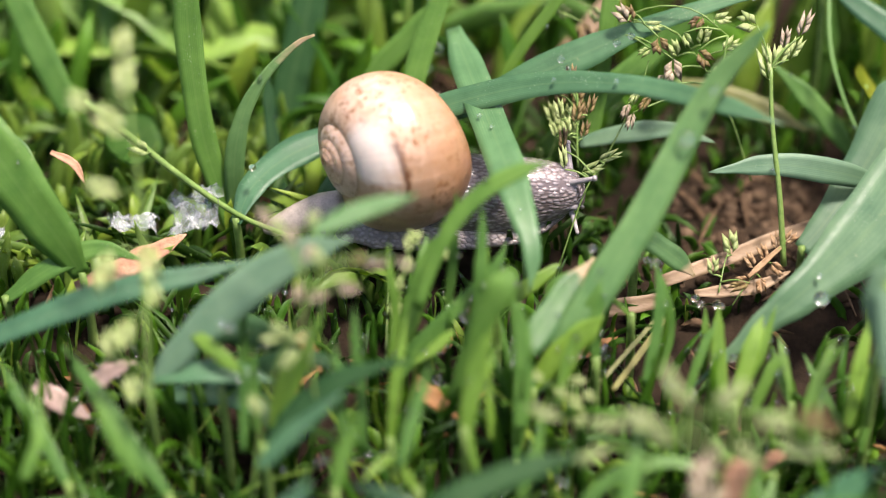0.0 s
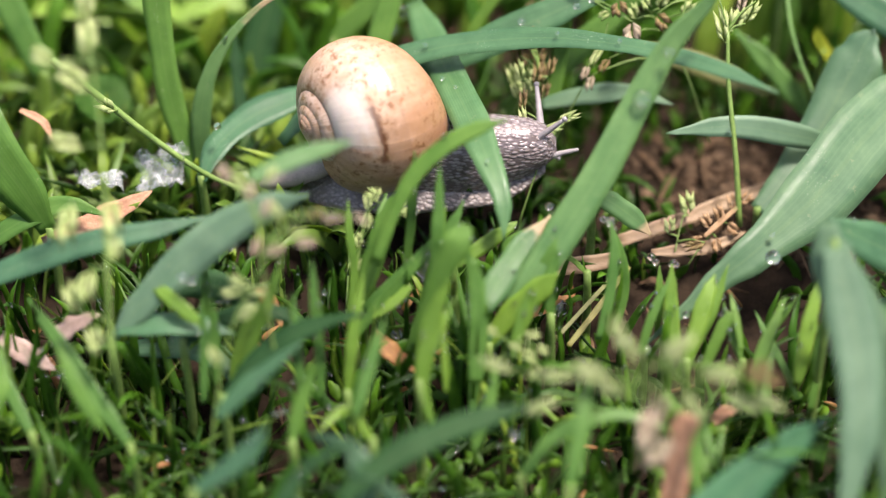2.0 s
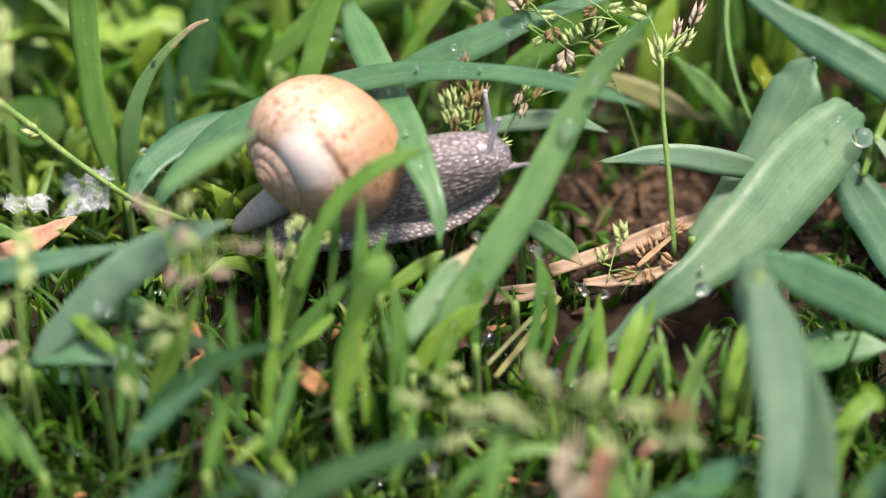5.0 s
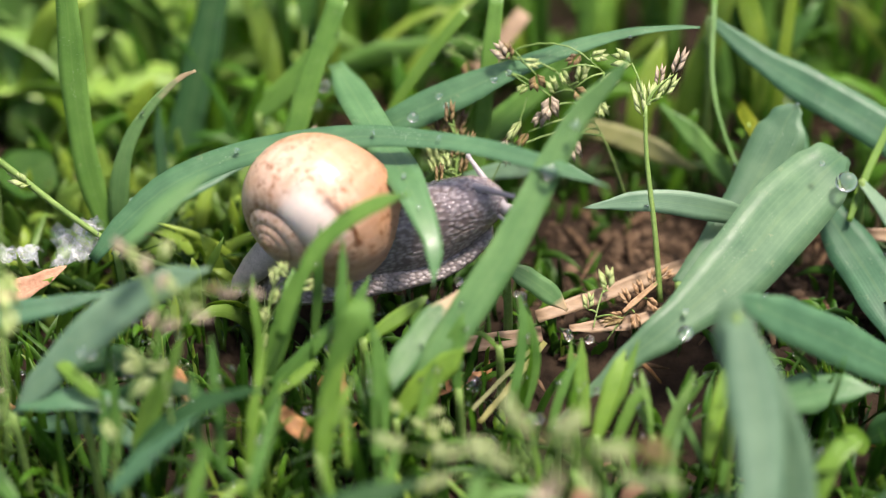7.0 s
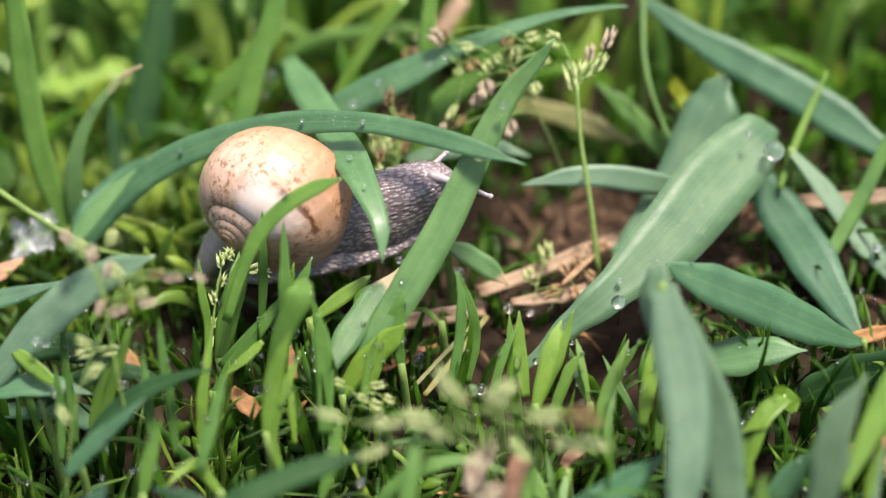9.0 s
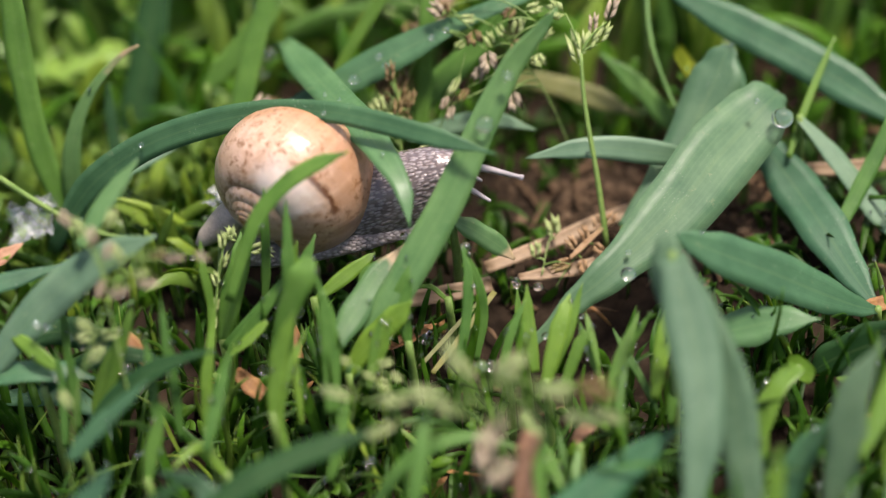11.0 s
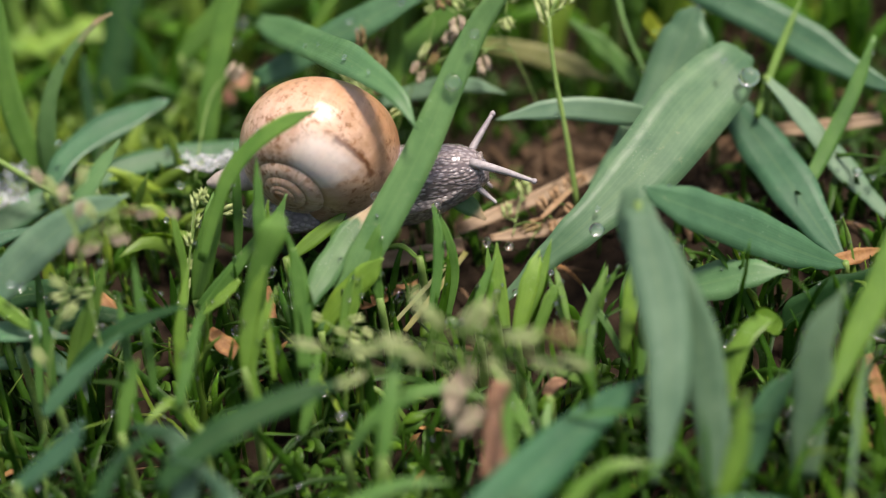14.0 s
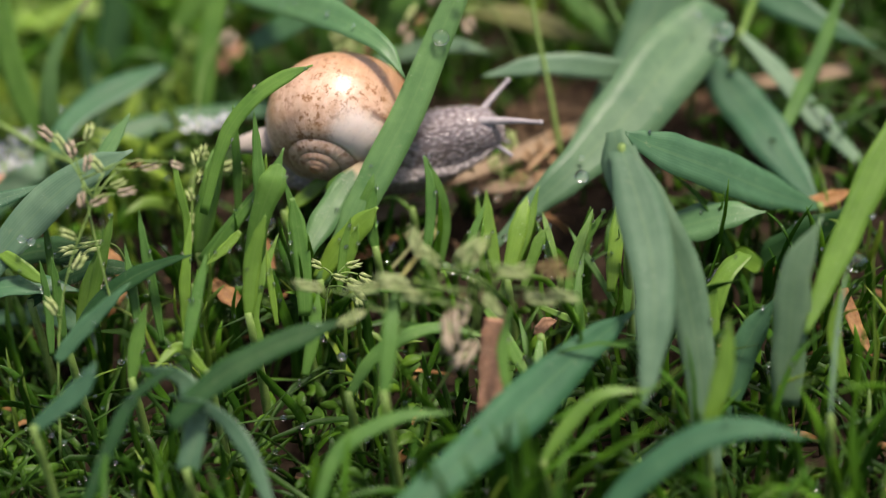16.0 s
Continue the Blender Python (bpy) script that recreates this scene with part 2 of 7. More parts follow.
def shell_material():
    """Glossy cream to tan shell: growth lines along the whorl, brown flecks, a dark stripe at the old lip."""
    m, n, l, b = material("snail_shell", 0.36)
    uv = n.new("ShaderNodeUVMap").outputs[0]
    sep = n.new("ShaderNodeSeparateXYZ"); l.new(uv, sep.inputs[0])
    obj = n.new("ShaderNodeTexCoord").outputs["Object"]
    turn = ramp(n, l, sep.outputs[0], [(0.0, (0.50, 0.345, 0.25)), (0.45, (0.575, 0.425, 0.335)), (0.70, (0.65, 0.505, 0.42)), (0.93, (0.585, 0.44, 0.345)), (1.0, (0.47, 0.305, 0.20))])
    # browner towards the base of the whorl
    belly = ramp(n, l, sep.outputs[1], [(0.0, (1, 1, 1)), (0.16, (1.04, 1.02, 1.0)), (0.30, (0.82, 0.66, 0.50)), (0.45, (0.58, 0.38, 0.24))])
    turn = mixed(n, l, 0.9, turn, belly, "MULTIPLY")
    big = ramp(n, l, noise_tex(n, l, 130, 5, obj), [(0.3, (0.90, 0.82, 0.74)), (0.62, (1.12, 1.12, 1.12))])
    base = mixed(n, l, 0.9, turn, big, "MULTIPLY")
    # growth lines
    grow = n.new("ShaderNodeTexNoise"); grow.inputs["Scale"].default_value = 1.0; grow.inputs["Detail"].default_value = 3
    mp = n.new("ShaderNodeMapping"); mp.inputs["Scale"].default_value = (170, 1.2, 1)
    l.new(uv, mp.inputs[0]); l.new(mp.outputs[0], grow.inputs["Vector"])
    base = mixed(n, l, 0.55, base, ramp(n, l, grow.outputs["Fac"], [(0.32, (0.66, 0.57, 0.48)), (0.6, (1.10, 1.10, 1.10))]), "MULTIPLY")
    # flecks of worn skin, densest on the shoulder
    fl = ramp(n, l, noise_tex(n, l, 820, 8, obj, 0.72), [(0.52, (0, 0, 0)), (0.585, (1, 1, 1))])
    zone = ramp(n, l, noise_tex(n, l, 95, 2, obj), [(0.36, (0, 0, 0)), (0.52, (1, 1, 1))])
    base = mixed(n, l, mixed(n, l, 0.9, (0, 0, 0), mixed(n, l, 1.0, fl, zone, "MULTIPLY")), base, (0.20, 0.085, 0.025))
    net = ramp(n, l, noise_tex(n, l, 330, 8, obj, 0.72), [(0.42, (0, 0, 0)), (0.60, (1, 1, 1))])
    base = mixed(n, l, mixed(n, l, 0.42, (0, 0, 0), net), base, (0.36, 0.19, 0.085))
    # old lip: pale patch then a dark ragged stripe across the whorl
    wob = noise_tex(n, l, 260, 4, obj)
    add = n.new("ShaderNodeMath"); add.operation = "MULTIPLY_ADD"; add.inputs[1].default_value = 0.03
    l.new(wob, add.inputs[0]); l.new(sep.outputs[0], add.inputs[2])
    edge = n.new("ShaderNodeMath"); edge.operation = "MULTIPLY_ADD"; edge.inputs[1].default_value = 0.05
    l.new(noise_tex(n, l, 420, 5, obj), edge.inputs[0]); l.new(sep.outputs[1], edge.inputs[2])
    stripe = ramp(n, l, edge.outputs[0], [(0.188, (0, 0, 0)), (0.194, (1, 1, 1)), (0.206, (1, 1, 1)), (0.216, (0, 0, 0))])
    span = ramp(n, l, add.outputs[0], [(0.944, (0, 0, 0)), (0.949, (1, 1, 1)), (0.972, (1, 1, 1)), (0.978, (0, 0, 0))])
    low = ramp(n, l, sep.outputs[1], [(0.0, (1, 1, 1)), (0.14, (1, 1, 1)), (0.18, (0, 0, 0))])
    base = mixed(n, l, mixed(n, l, 1.0, stripe, span, "MULTIPLY"), base, (0.13, 0.05, 0.018))
    pale = ramp(n, l, add.outputs[0], [(0.925, (0, 0, 0)), (0.94, (1, 1, 1)), (0.962, (1, 1, 1)), (0.972, (0, 0, 0))])
    base = mixed(n, l, mixed(n, l, 0.8, (0, 0, 0), mixed(n, l, 1.0, pale, low, "MULTIPLY")), base, (0.74, 0.66, 0.59))
    # brown line along the suture, fainter on the early whorls
    sut = ramp(n, l, sep.outputs[1], [(0.0, (1, 1, 1)), (0.022, (1, 1, 1)), (0.03, (0.25, 0.25, 0.25)), (0.06, (0, 0, 0)), (0.80, (0, 0, 0)), (0.82, (1, 1, 1))])
    young = ramp(n, l, sep.outputs[0], [(0.0, (0.15, 0.15, 0.15)), (0.6, (0.2, 0.2, 0.2)), (0.74, (0.6, 0.6, 0.6))])
    base = mixed(n, l, mixed(n, l, 1.0, young, sut, "MULTIPLY"), base, (0.22, 0.11, 0.05))
    l.new(base, b.inputs["Base Color"])
    b.inputs["Subsurface Weight"].default_value = 0.3
    b.inputs["Subsurface Radius"].default_value = (0.004, 0.0026, 0.0016)
    b.inputs["Coat Weight"].default_value = 0.15
    b.inputs["Coat Roughness"].default_value = 0.3
    bumped(n, l, b, grow.outputs["Fac"], 0.45, 0.0005)
    return m


SHELL = shell_material()


def skin_material(name, dark, light, warts=560.0, stretch=(0.55, 1.0, 1.0), flank=None):
    """Wet grey skin: rows of pale rounded warts on a darker ground."""
    m, n, l, b = material(name, 0.22 if flank else 0.4)
    obj = n.new("ShaderNodeTexCoord").outputs["Object"]
    mp = n.new("ShaderNodeMapping"); mp.inputs["Scale"].default_value = stretch
    l.new(obj, mp.inputs[0])
    v = n.new("ShaderNodeTexVoronoi"); v.inputs["Scale"].default_value, v.inputs["Randomness"].default_value = warts, 0.85
    l.new(mp.outputs[0], v.inputs["Vector"])
    bead = ramp(n, l, v.outputs["Distance"], [(0.0, (1, 1, 1)), (0.30, (0.8, 0.8, 0.8)), (0.62, (0, 0, 0))])
    base = mixed(n, l, bead, dark, light)
    if flank:
        # pale pigment on the lower flanks
        sp = n.new("ShaderNodeSeparateXYZ"); l.new(obj, sp.inputs[0])
        wob = n.new("ShaderNodeMath"); wob.operation = "MULTIPLY_ADD"; wob.inputs[1].default_value = 0.004
        l.new(noise_tex(n, l, 260, 3, obj), wob.inputs[0]); l.new(sp.outputs[2], wob.inputs[2])
        span = n.new("ShaderNodeMapRange")
        span.inputs["From Min"].default_value, span.inputs["From Max"].default_value = 0.004, -0.002
        l.new(wob.outputs[0], span.inputs["Value"])
        base = mixed(n, l, span.outputs[0], base, mixed(n, l, bead, *flank))
    base = mixed(n, l, 0.6, base, ramp(n, l, noise_tex(n, l, 130, 4, obj), [(0.3, (0.66, 0.62, 0.60)), (0.7, (1.15, 1.12, 1.1))]), "MULTIPLY")
    l.new(base, b.inputs["Base Color"])
    b.inputs["Subsurface Weight"].default_value = 0.2
    b.inputs["Subsurface Radius"].default_value = (0.002, 0.0014, 0.001)
    b.inputs["Coat Weight"].default_value = 0.6 if flank else 0.2
    b.inputs["Coat Roughness"].default_value = 0.12 if flank else 0.3
    bumped(n, l, b, bead, 0.55, 0.0004)
    return m


SKIN = skin_material("snail_skin", (0.15, 0.124, 0.125), (0.33, 0.294, 0.302), 1600.0, (0.5, 1.0, 1.0), ((0.17, 0.145, 0.138), (0.36, 0.325, 0.315)))
SOLE = skin_material("snail_foot_skin", (0.18, 0.155, 0.147), (0.36, 0.322, 0.308), 1350.0, (0.7, 1.0, 1.0))
FEELER = plain_material("tentacle_skin", (0.34, 0.31, 0.32), (0.52, 0.48, 0.49), 0.3, 700, 0.4, 0.2)
TAIL = plain_material("snail_tail_skin", (0.38, 0.33, 0.28), (0.54, 0.47, 0.41), 0.35, 500, 0.4, 0.15)
EYE_DARK = plain_material("eye_spot", (0.03, 0.025, 0.03), (0.08, 0.07, 0.07), 0.2, 300, 0.1)


# ---- geometry helpers (lengths in millimetres) ----
MM = 0.001


def part(name, bm, mat, parent=None, label="", smooth=True):
    me = bpy.data.meshes.new(name)
    bm.to_mesh(me)
    bm.free()
    me.materials.append(mat)
    if smooth:
        me.polygons.foreach_set("use_smooth", [True] * len(me.polygons))
    ob = new(name, me)
    if parent is not None:
        ob.parent = parent
    if label:
        tagged(ob, label)
    return ob


def along(points, n):
    """n + 1 points and tangents on a smooth curve through the points."""
    p = [Vector(q) for q in points]
    p = [2 * p[0] - p[1]] + p + [2 * p[-1] - p[-2]]
    k, out = len(p) - 3, []
    for i in range(n + 1):
        u = i / n * k
        s = min(int(u), k - 1)
        f = u - s
        a, b, c, d = p[s:s + 4]
        q = 0.5 * (2 * b + (c - a) * f + (2 * a - 5 * b + 4 * c - d) * f * f + (3 * b - a - 3 * c + d) * f ** 3)
        t = 0.5 * ((c - a) + 2 * (2 * a - 5 * b + 4 * c - d) * f + 3 * (3 * b - a - 3 * c + d) * f * f)
        out.append((q, t.normalized()))
    return out


PROFILES = {
    "leaf": ((0, 0.55), (0.25, 0.9), (0.5, 1.0), (0.75, 0.72), (0.92, 0.3), (1, 0.03)),
    "lance": ((0, 0.35), (0.3, 0.8), (0.55, 1.0), (0.8, 0.75), (0.95, 0.25), (1, 0.03)),
    "long": ((0, 0.8), (0.4, 1.0), (0.7, 0.85), (0.9, 0.45), (1, 0.04)),
    "cut": ((0, 0.1), (0.25, 0.35), (0.5, 0.75), (0.75, 1.0), (0.9, 0.98), (0.96, 0.85), (1, 0.5)),
    "strap": ((0, 0.9), (0.5, 1.0), (1, 0.9)),
    "stem": ((0, 1.0), (1, 0.8)),
}


def profile(kind, u):
    """The share of the full width at u along the blade; kind names a profile or lists even steps of it."""
    rows = [(i / (len(kind) - 1), w) for i, w in enumerate(kind)] if isinstance(kind, tuple) else PROFILES[kind]
    for (a, x), (b, y) in zip(rows, rows[1:]):
        if u <= b:
            f = (u - a) / (b - a)
            f = f * f * (3 - 2 * f)
            return x + (y - x) * f
    return rows[-1][1]


FRONT = Vector((0, -0.79, 0.62))


def add_blade(verts, faces, uvs, points, width, kind="leaf", twist=(0, 0), fold=0.22, n=18, across=4, thick=0.22, wavy=0.0, seed=0):
    """A leaf blade with a creased midrib, real thickness, and edges that wander a little."""
    base, rng = len(verts), random.Random(seed)
    ph = rng.random() * 6
    run = along(points, n)
    last = None
    for i, (q, t) in enumerate(run):
        u = i / n
        face = FRONT - t * FRONT.dot(t)
        if face.length < 0.15:
            face = last or Vector((1, 0, 0)) - t * t.x
        face.normalize()
        if last is not None and face.dot(last) < 0:
            face = -face
        last = face
        a = radians(twist[0] + (twist[1] - twist[0]) * u)
        side = t.cross(face).normalized()
        side, up = side * math.cos(a) + face * math.sin(a), face * math.cos(a) - side * math.sin(a)
        w = width * profile(kind, u) * (1 + 0.04 * math.sin(u * 17 + ph))
        for layer in (0, 1):
            for j in range(across + 1):
                v = j / across * 2 - 1
                lift = abs(v) * fold * w * 0.5 + wavy * math.sin(u * 21 + ph + v * 2) * v * v * w * 0.1
                edge = 0.35 + 0.65 * (1 - v * v)
                p = q + side * (v * w / 2) + up * (lift - layer * thick * edge)
                verts.append(p * MM)
                uvs.append((j / across, u))
    row = 2 * (across + 1)
    for i in range(n):
        o, p = base + i * row, base + (i + 1) * row
        k = across + 1
        for j in range(across):
            faces.append((o + j, o + j + 1, p + j + 1, p + j))
            faces.append((o + k + j + 1, o + k + j, p + k + j, p + k + j + 1))
        faces.append((o, p, p + k, o + k))
        faces.append((o + across, o + k + across, p + k + across, p + across))
    for o, flip in ((base, 0), (base + n * row, 1)):
        k = across + 1
        for j in range(across):
            f = (o + j, o + k + j, o + k + j + 1, o + j + 1)
            faces.append(f[::-1] if flip else f)


def mesh_from(name, verts, faces, uvs, mat):
    me = bpy.data.meshes.new(name)
    me.from_pydata([tuple(v) for v in verts], [], faces)
    lay = me.uv_layers.new(name="UVMap")
    idx = np.empty(len(me.loops), dtype=np.int32)
    me.loops.foreach_get("vertex_index", idx)
    lay.data.foreach_set("uv", np.array(uvs, dtype=np.float32)[idx].ravel())
    me.materials.append(mat)
    me.polygons.foreach_set("use_smooth", [True] * len(me.polygons))
    return me


# ---- ground ----
def ground_height(x, y):
    """Millimetres above the general level: clods, and a low mound of matted grass where the snail starts."""
    near = math.exp(-((x - 20) ** 2 + y ** 2) / 160.0 ** 2)
    h = 3.2 * noise.noise((x / 26, y / 26, 3)) + 1.5 * noise.noise((x / 8, y / 8, 7)) + 0.6 * noise.noise((x / 3, y / 3, 1))
    bank = 26.0 * (1 - math.exp(min(0.0, y + 12) / 42.0)) * math.exp(min(0.0, y + 110) / 200.0)
    return h * (0.35 + 0.65 * near) - 3.0 - bank + 5.0 * math.exp(-((x + 8) ** 2 / 26.0 ** 2 + (y - 2) ** 2 / 16.0 ** 2))


BEADS = []


def grass_plant(at, label, group="", rooted=True):
    ob = new("grass_plant")
    ob.location = Vector(at) * MM
    low = ground_height(at[0], at[1]) - 1 - at[2]
    if rooted and low < -1.5:
        tube("sheath", [(0, 0, 0.6), (0.4, 0.9, low * 0.5), (0.2, 1.4, low)], 0.7, 1.0, STALK, ob, n=6)
    return tagged(ob, label, "grass plant", group)


def blade(points, width, mat, label="", kind="leaf", twist=(0, 0), fold=0.07, n=22, wavy=0.3, name="blade", plant=None, thick=0.25, dew=0):
    """One leaf blade, as a part of its plant or as a loose thing."""
    verts, faces, uvs = [], [], []
    o = Vector(points[0])
    add_blade(verts, faces, uvs, [Vector(p) - o for p in points], width, kind, twist, fold, n, 4, thick, wavy, int(abs(o.x * 7 + o.y * 13)))
    ob = new(name, mesh_from(name, verts, faces, uvs, mat))
    ob.location = o * MM
    if plant is not None:
        ob.parent = plant
        ob.location = o * MM - plant.location
    rng = random.Random(int(abs(o.x * 31 + o.y * 17 + o.z)))
    for i in range((dew + 1) // 2):
        # beads hang along the two margins of the blade
        row = rng.randint(n // 3, n - 1) * 10
        p = Vector(verts[row + rng.choice((0, 0, 1, 3, 4, 4))]) / MM + o + Vector((0, -0.3, 0.15))
        BEADS.append((tuple(p), rng.uniform(0.28, 0.52), plant))
    if label:
        tagged(ob, label)
    return ob


def add_tube(bm, points, r0, r1, n=10, sides=7, cap=True):
    run = along(points, n)
    rings, ref = [], Vector((0.3, 0.5, 0.81))
    for i, (q, t) in enumerate(run):
        a = t.cross(ref).normalized()
        b = t.cross(a)
        r = r0 + (r1 - r0) * i / n
        rings.append([bm.verts.new((q + a * (r * math.cos(2 * math.pi * k / sides)) + b * (r * math.sin(2 * math.pi * k / sides))) * MM) for k in range(sides)])
    for x, y in zip(rings, rings[1:]):
        for k in range(sides):
            bm.faces.new((x[k], x[(k + 1) % sides], y[(k + 1) % sides], y[k]))
    if cap:
        bm.faces.new(rings[0][::-1])
        bm.faces.new(rings[-1])


def tube(name, points, r0, r1, mat, parent=None, label="", n=10, sides=7):
    bm = bmesh.new()
    add_tube(bm, points, r0, r1, n, sides)
    return part(name, bm, mat, parent, label)


def pod(name, at, way, length, width, mat, parent, label="", flat=0.7):
    """A pointed scale-covered spikelet: overlapping husks set in two ranks on a short axis."""
    bm = bmesh.new()
    way = Vector(way).normalized()
    side = way.cross(FRONT)
    side = side.normalized() if side.length > 0.1 else Vector((1, 0, 0))
    out = side.cross(way)
    at = Vector(at)
    husks = 8
    for i in range(husks):
        s = 1 if i % 2 else -1
        last = i == husks - 1
        base = at + way * (length * 0.07 * i) + side * (s * width * 0.04)
        tipv = base + way * (length * (0.50 + 0.05 * (i % 3))) + side * (0.0 if last else s * width * 0.46) + out * (width * 0.12 * (i % 3 - 1))
        mid = base * 0.60 + tipv * 0.40 + side * (s * width * 0.08)
        root = bm.verts.new(base * MM)
        ring = [bm.verts.new((mid + (side * math.cos(a) * 0.21 + out * math.sin(a) * 0.26 * flat) * width) * MM) for a in [k * math.pi / 3 for k in range(6)]]
        top = bm.verts.new(tipv * MM)
        for k in range(6):
            bm.faces.new((root, ring[(k + 1) % 6], ring[k]))
            bm.faces.new((ring[k], ring[(k + 1) % 6], top))
    bm.normal_update()
    return part(name, bm, mat, parent, label)


def ground():
    verts, faces = [], []
    span = [-60000, -8000, -2000, -800, -400, -260] + [-180 + 3.0 * i for i in range(140)] + [300, 420, 800, 2000, 8000, 60000]
    for y in span:
        for x in span:
            verts.append((x * MM, y * MM, ground_height(x, y) * MM if abs(x) < 600 and abs(y) < 600 else -0.003))
    k = len(span)
    for j in range(k - 1):
        for i in range(k - 1):
            faces.append((j * k + i, j * k + i + 1, (j + 1) * k + i + 1, (j + 1) * k + i))
    me = bpy.data.meshes.new("ground")
    me.from_pydata(verts, [], faces)
    me.materials.append(SOIL)
    me.polygons.foreach_set("use_smooth", [True] * len(me.polygons))
    tagged(new("ground", me), "dark brown moist crumbly soil, grassed over farther off", "soil", kind="structure")


ground()


# ---- single grass blades round the snail ----
tuft = grass_plant((42.9, -40.2, 0.5), "broad pale green blade with dewdrops, folded at the top")
blade([(42.9, -40.2, 0.5), (50.2, -35.5, 5), (56.5, -31.3, 8.6), (63.1, -27.4, 12), (74.7, -17.3, 16.8), (83.2, -6.8, 20.5), (90.6, 2.3, 22.5), (93.7, 5.7, 23.6), (95.9, 9.2, 23.2), (96.4, 11.2, 22.4)], 13.7, GREY_GREEN, "", (0.04, 0.15, 0.34, 0.54, 0.96, 1.00, 0.94, 0.77, 0.32, 0.05), (-5, 0), plant=tuft, n=54, fold=0.05, dew=1)
blade([(48.1, -43.8, 2.4), (47.2, -39.1, 8.5), (47.3, -34.3, 14.6)], 2.7, BRIGHT_GREEN, "short green grass blade in the wet turf", "leaf", (0, 0), plant=tuft, dew=4)
blade([(48, -47, -1.7), (51.9, -43, 5.1), (54.7, -39.4, 9.7), (57.1, -35.1, 15.1)], 2.4, BRIGHT_GREEN, "short green grass blade in the wet turf", "leaf", (0, 0), plant=tuft, dew=2)
blade([(34.5, -42.6, 3.9), (36.4, -38.6, 10.7), (37.1, -34.6, 17.4), (36.3, -31.4, 21.6)], 2.0, MID_GREEN, "short green grass blade in the wet turf", "leaf", (0, 0), plant=tuft, dew=2)
blade([(37.6, -37.7, 0.5), (39.3, -34.3, 8.1), (38.7, -32.1, 14.1), (36.4, -28.8, 19.9)], 1.8, MID_GREEN, "short green grass blade in the wet turf", "leaf", (0, 0), plant=tuft, dew=2)
tuft = grass_plant((65.8, -7, 5.3), "pale blade with a curled brownish edge")
blade([(65.8, -7.1, 5.5), (70.3, -3.3, 8.8), (76.9, 3.7, 14.5), (82, 9.8, 20.7), (85, 13.5, 25.3), (86.1, 15.2, 27.5), (87.4, 16.3, 29), (88.2, 17, 29.9)], 9.6, GREY_GREEN, "", (0.34, 0.51, 0.82, 1.00, 0.98, 0.75, 0.39, 0.02), (10, 20), plant=tuft, n=44, dew=1)
tuft = grass_plant((82.1, -86.9, -13.7), "wide bluish blade bent over close to the lens")
blade([(82.1, -86.9, -13.7), (82, -81.5, -6.1), (81.5, -72.9, 6.3), (79.5, -65.1, 16.9), (74.6, -57.9, 24.9), (71.2, -52.2, 30), (70.8, -47.6, 33.8)], 8.5, SLATE_GREEN, "", (0.47, 0.59, 0.71, 0.90, 1.00, 0.84, 0.38), (0, 25), fold=0.04, plant=tuft, dew=1)
blade([(86.5, -74, -11.9), (88.8, -70.3, -3.9), (92.6, -67.3, 2.6), (96.6, -65.3, 7.4)], 5.7, BLUE_GREEN, "dark blade low in front", (0.50, 1.00, 0.80, 0.08), (0, 0), plant=tuft, dew=2)
blade([(96.6, -76.8, -7.6), (97.4, -74.7, 1.7), (98.3, -72.5, 10.6), (99.5, -70.7, 18.1), (104, -68.3, 26.2)], 6.3, PALE_GREEN, "pale blade standing close to the lens", (0.75, 0.95, 1.00, 0.85, 0.06), (10, 0), fold=0.04, plant=tuft, dew=0)
tuft = grass_plant((-64.2, -20, 9.6), "broad green grass blade arching from the turf")
blade([(-64.2, -20, 9.6), (-68.3, -18.2, 16.9), (-73.3, -15.7, 24.3), (-78.9, -11.9, 31.7), (-84.1, -8.1, 38.3)], 9.9, MID_GREEN, "", (0.37, 0.81, 1.00, 1.00, 0.89), (15, 5), plant=tuft, dew=2)
tuft = grass_plant((15, -121, -2), "wide dark blade leaning low toward the lens")
blade([(15, -121, -2), (26.5, -110.5, 0.8), (38.2, -99.4, 3.3), (48.3, -89.8, 5.2), (55.9, -81.5, 6.4), (63.8, -73.7, 7.7), (71.7, -66.9, 8.6)], 8.7, TEAL_GREEN, "", (0.3, 0.55, 0.80, 1.00, 0.95, 0.62, 0.05), (10, 0), plant=tuft, dew=2)
tuft = grass_plant((72.8, 37.1, 35.9), "wide green blade crossing above the soil")
blade([(72.4, 38.3, 36), (81.4, 31.2, 31.8), (90.5, 25.9, 28.2), (101.1, 20.4, 24.4), (109.4, 15.1, 21), (117.6, 9.7, 17.3), (126.6, 3.8, 14.7)], 8.1, BLUE_GREEN, "", (0.22, 0.58, 0.86, 1.00, 0.92, 0.57, 0.07), (0, 0), plant=tuft, n=26, dew=0)
blade([(73.6, 38.9, 40.1), (72.9, 25.9, 29.9), (75.2, 17.3, 22.2), (79.9, 8.8, 14.5)], 0.9, MID_GREEN, "thin drooping grass stem", "stem", (0, 0), plant=tuft, dew=2)
tuft = grass_plant((15.4, -45.1, 4.3), "broad green blade slanting up in front of the snail head")
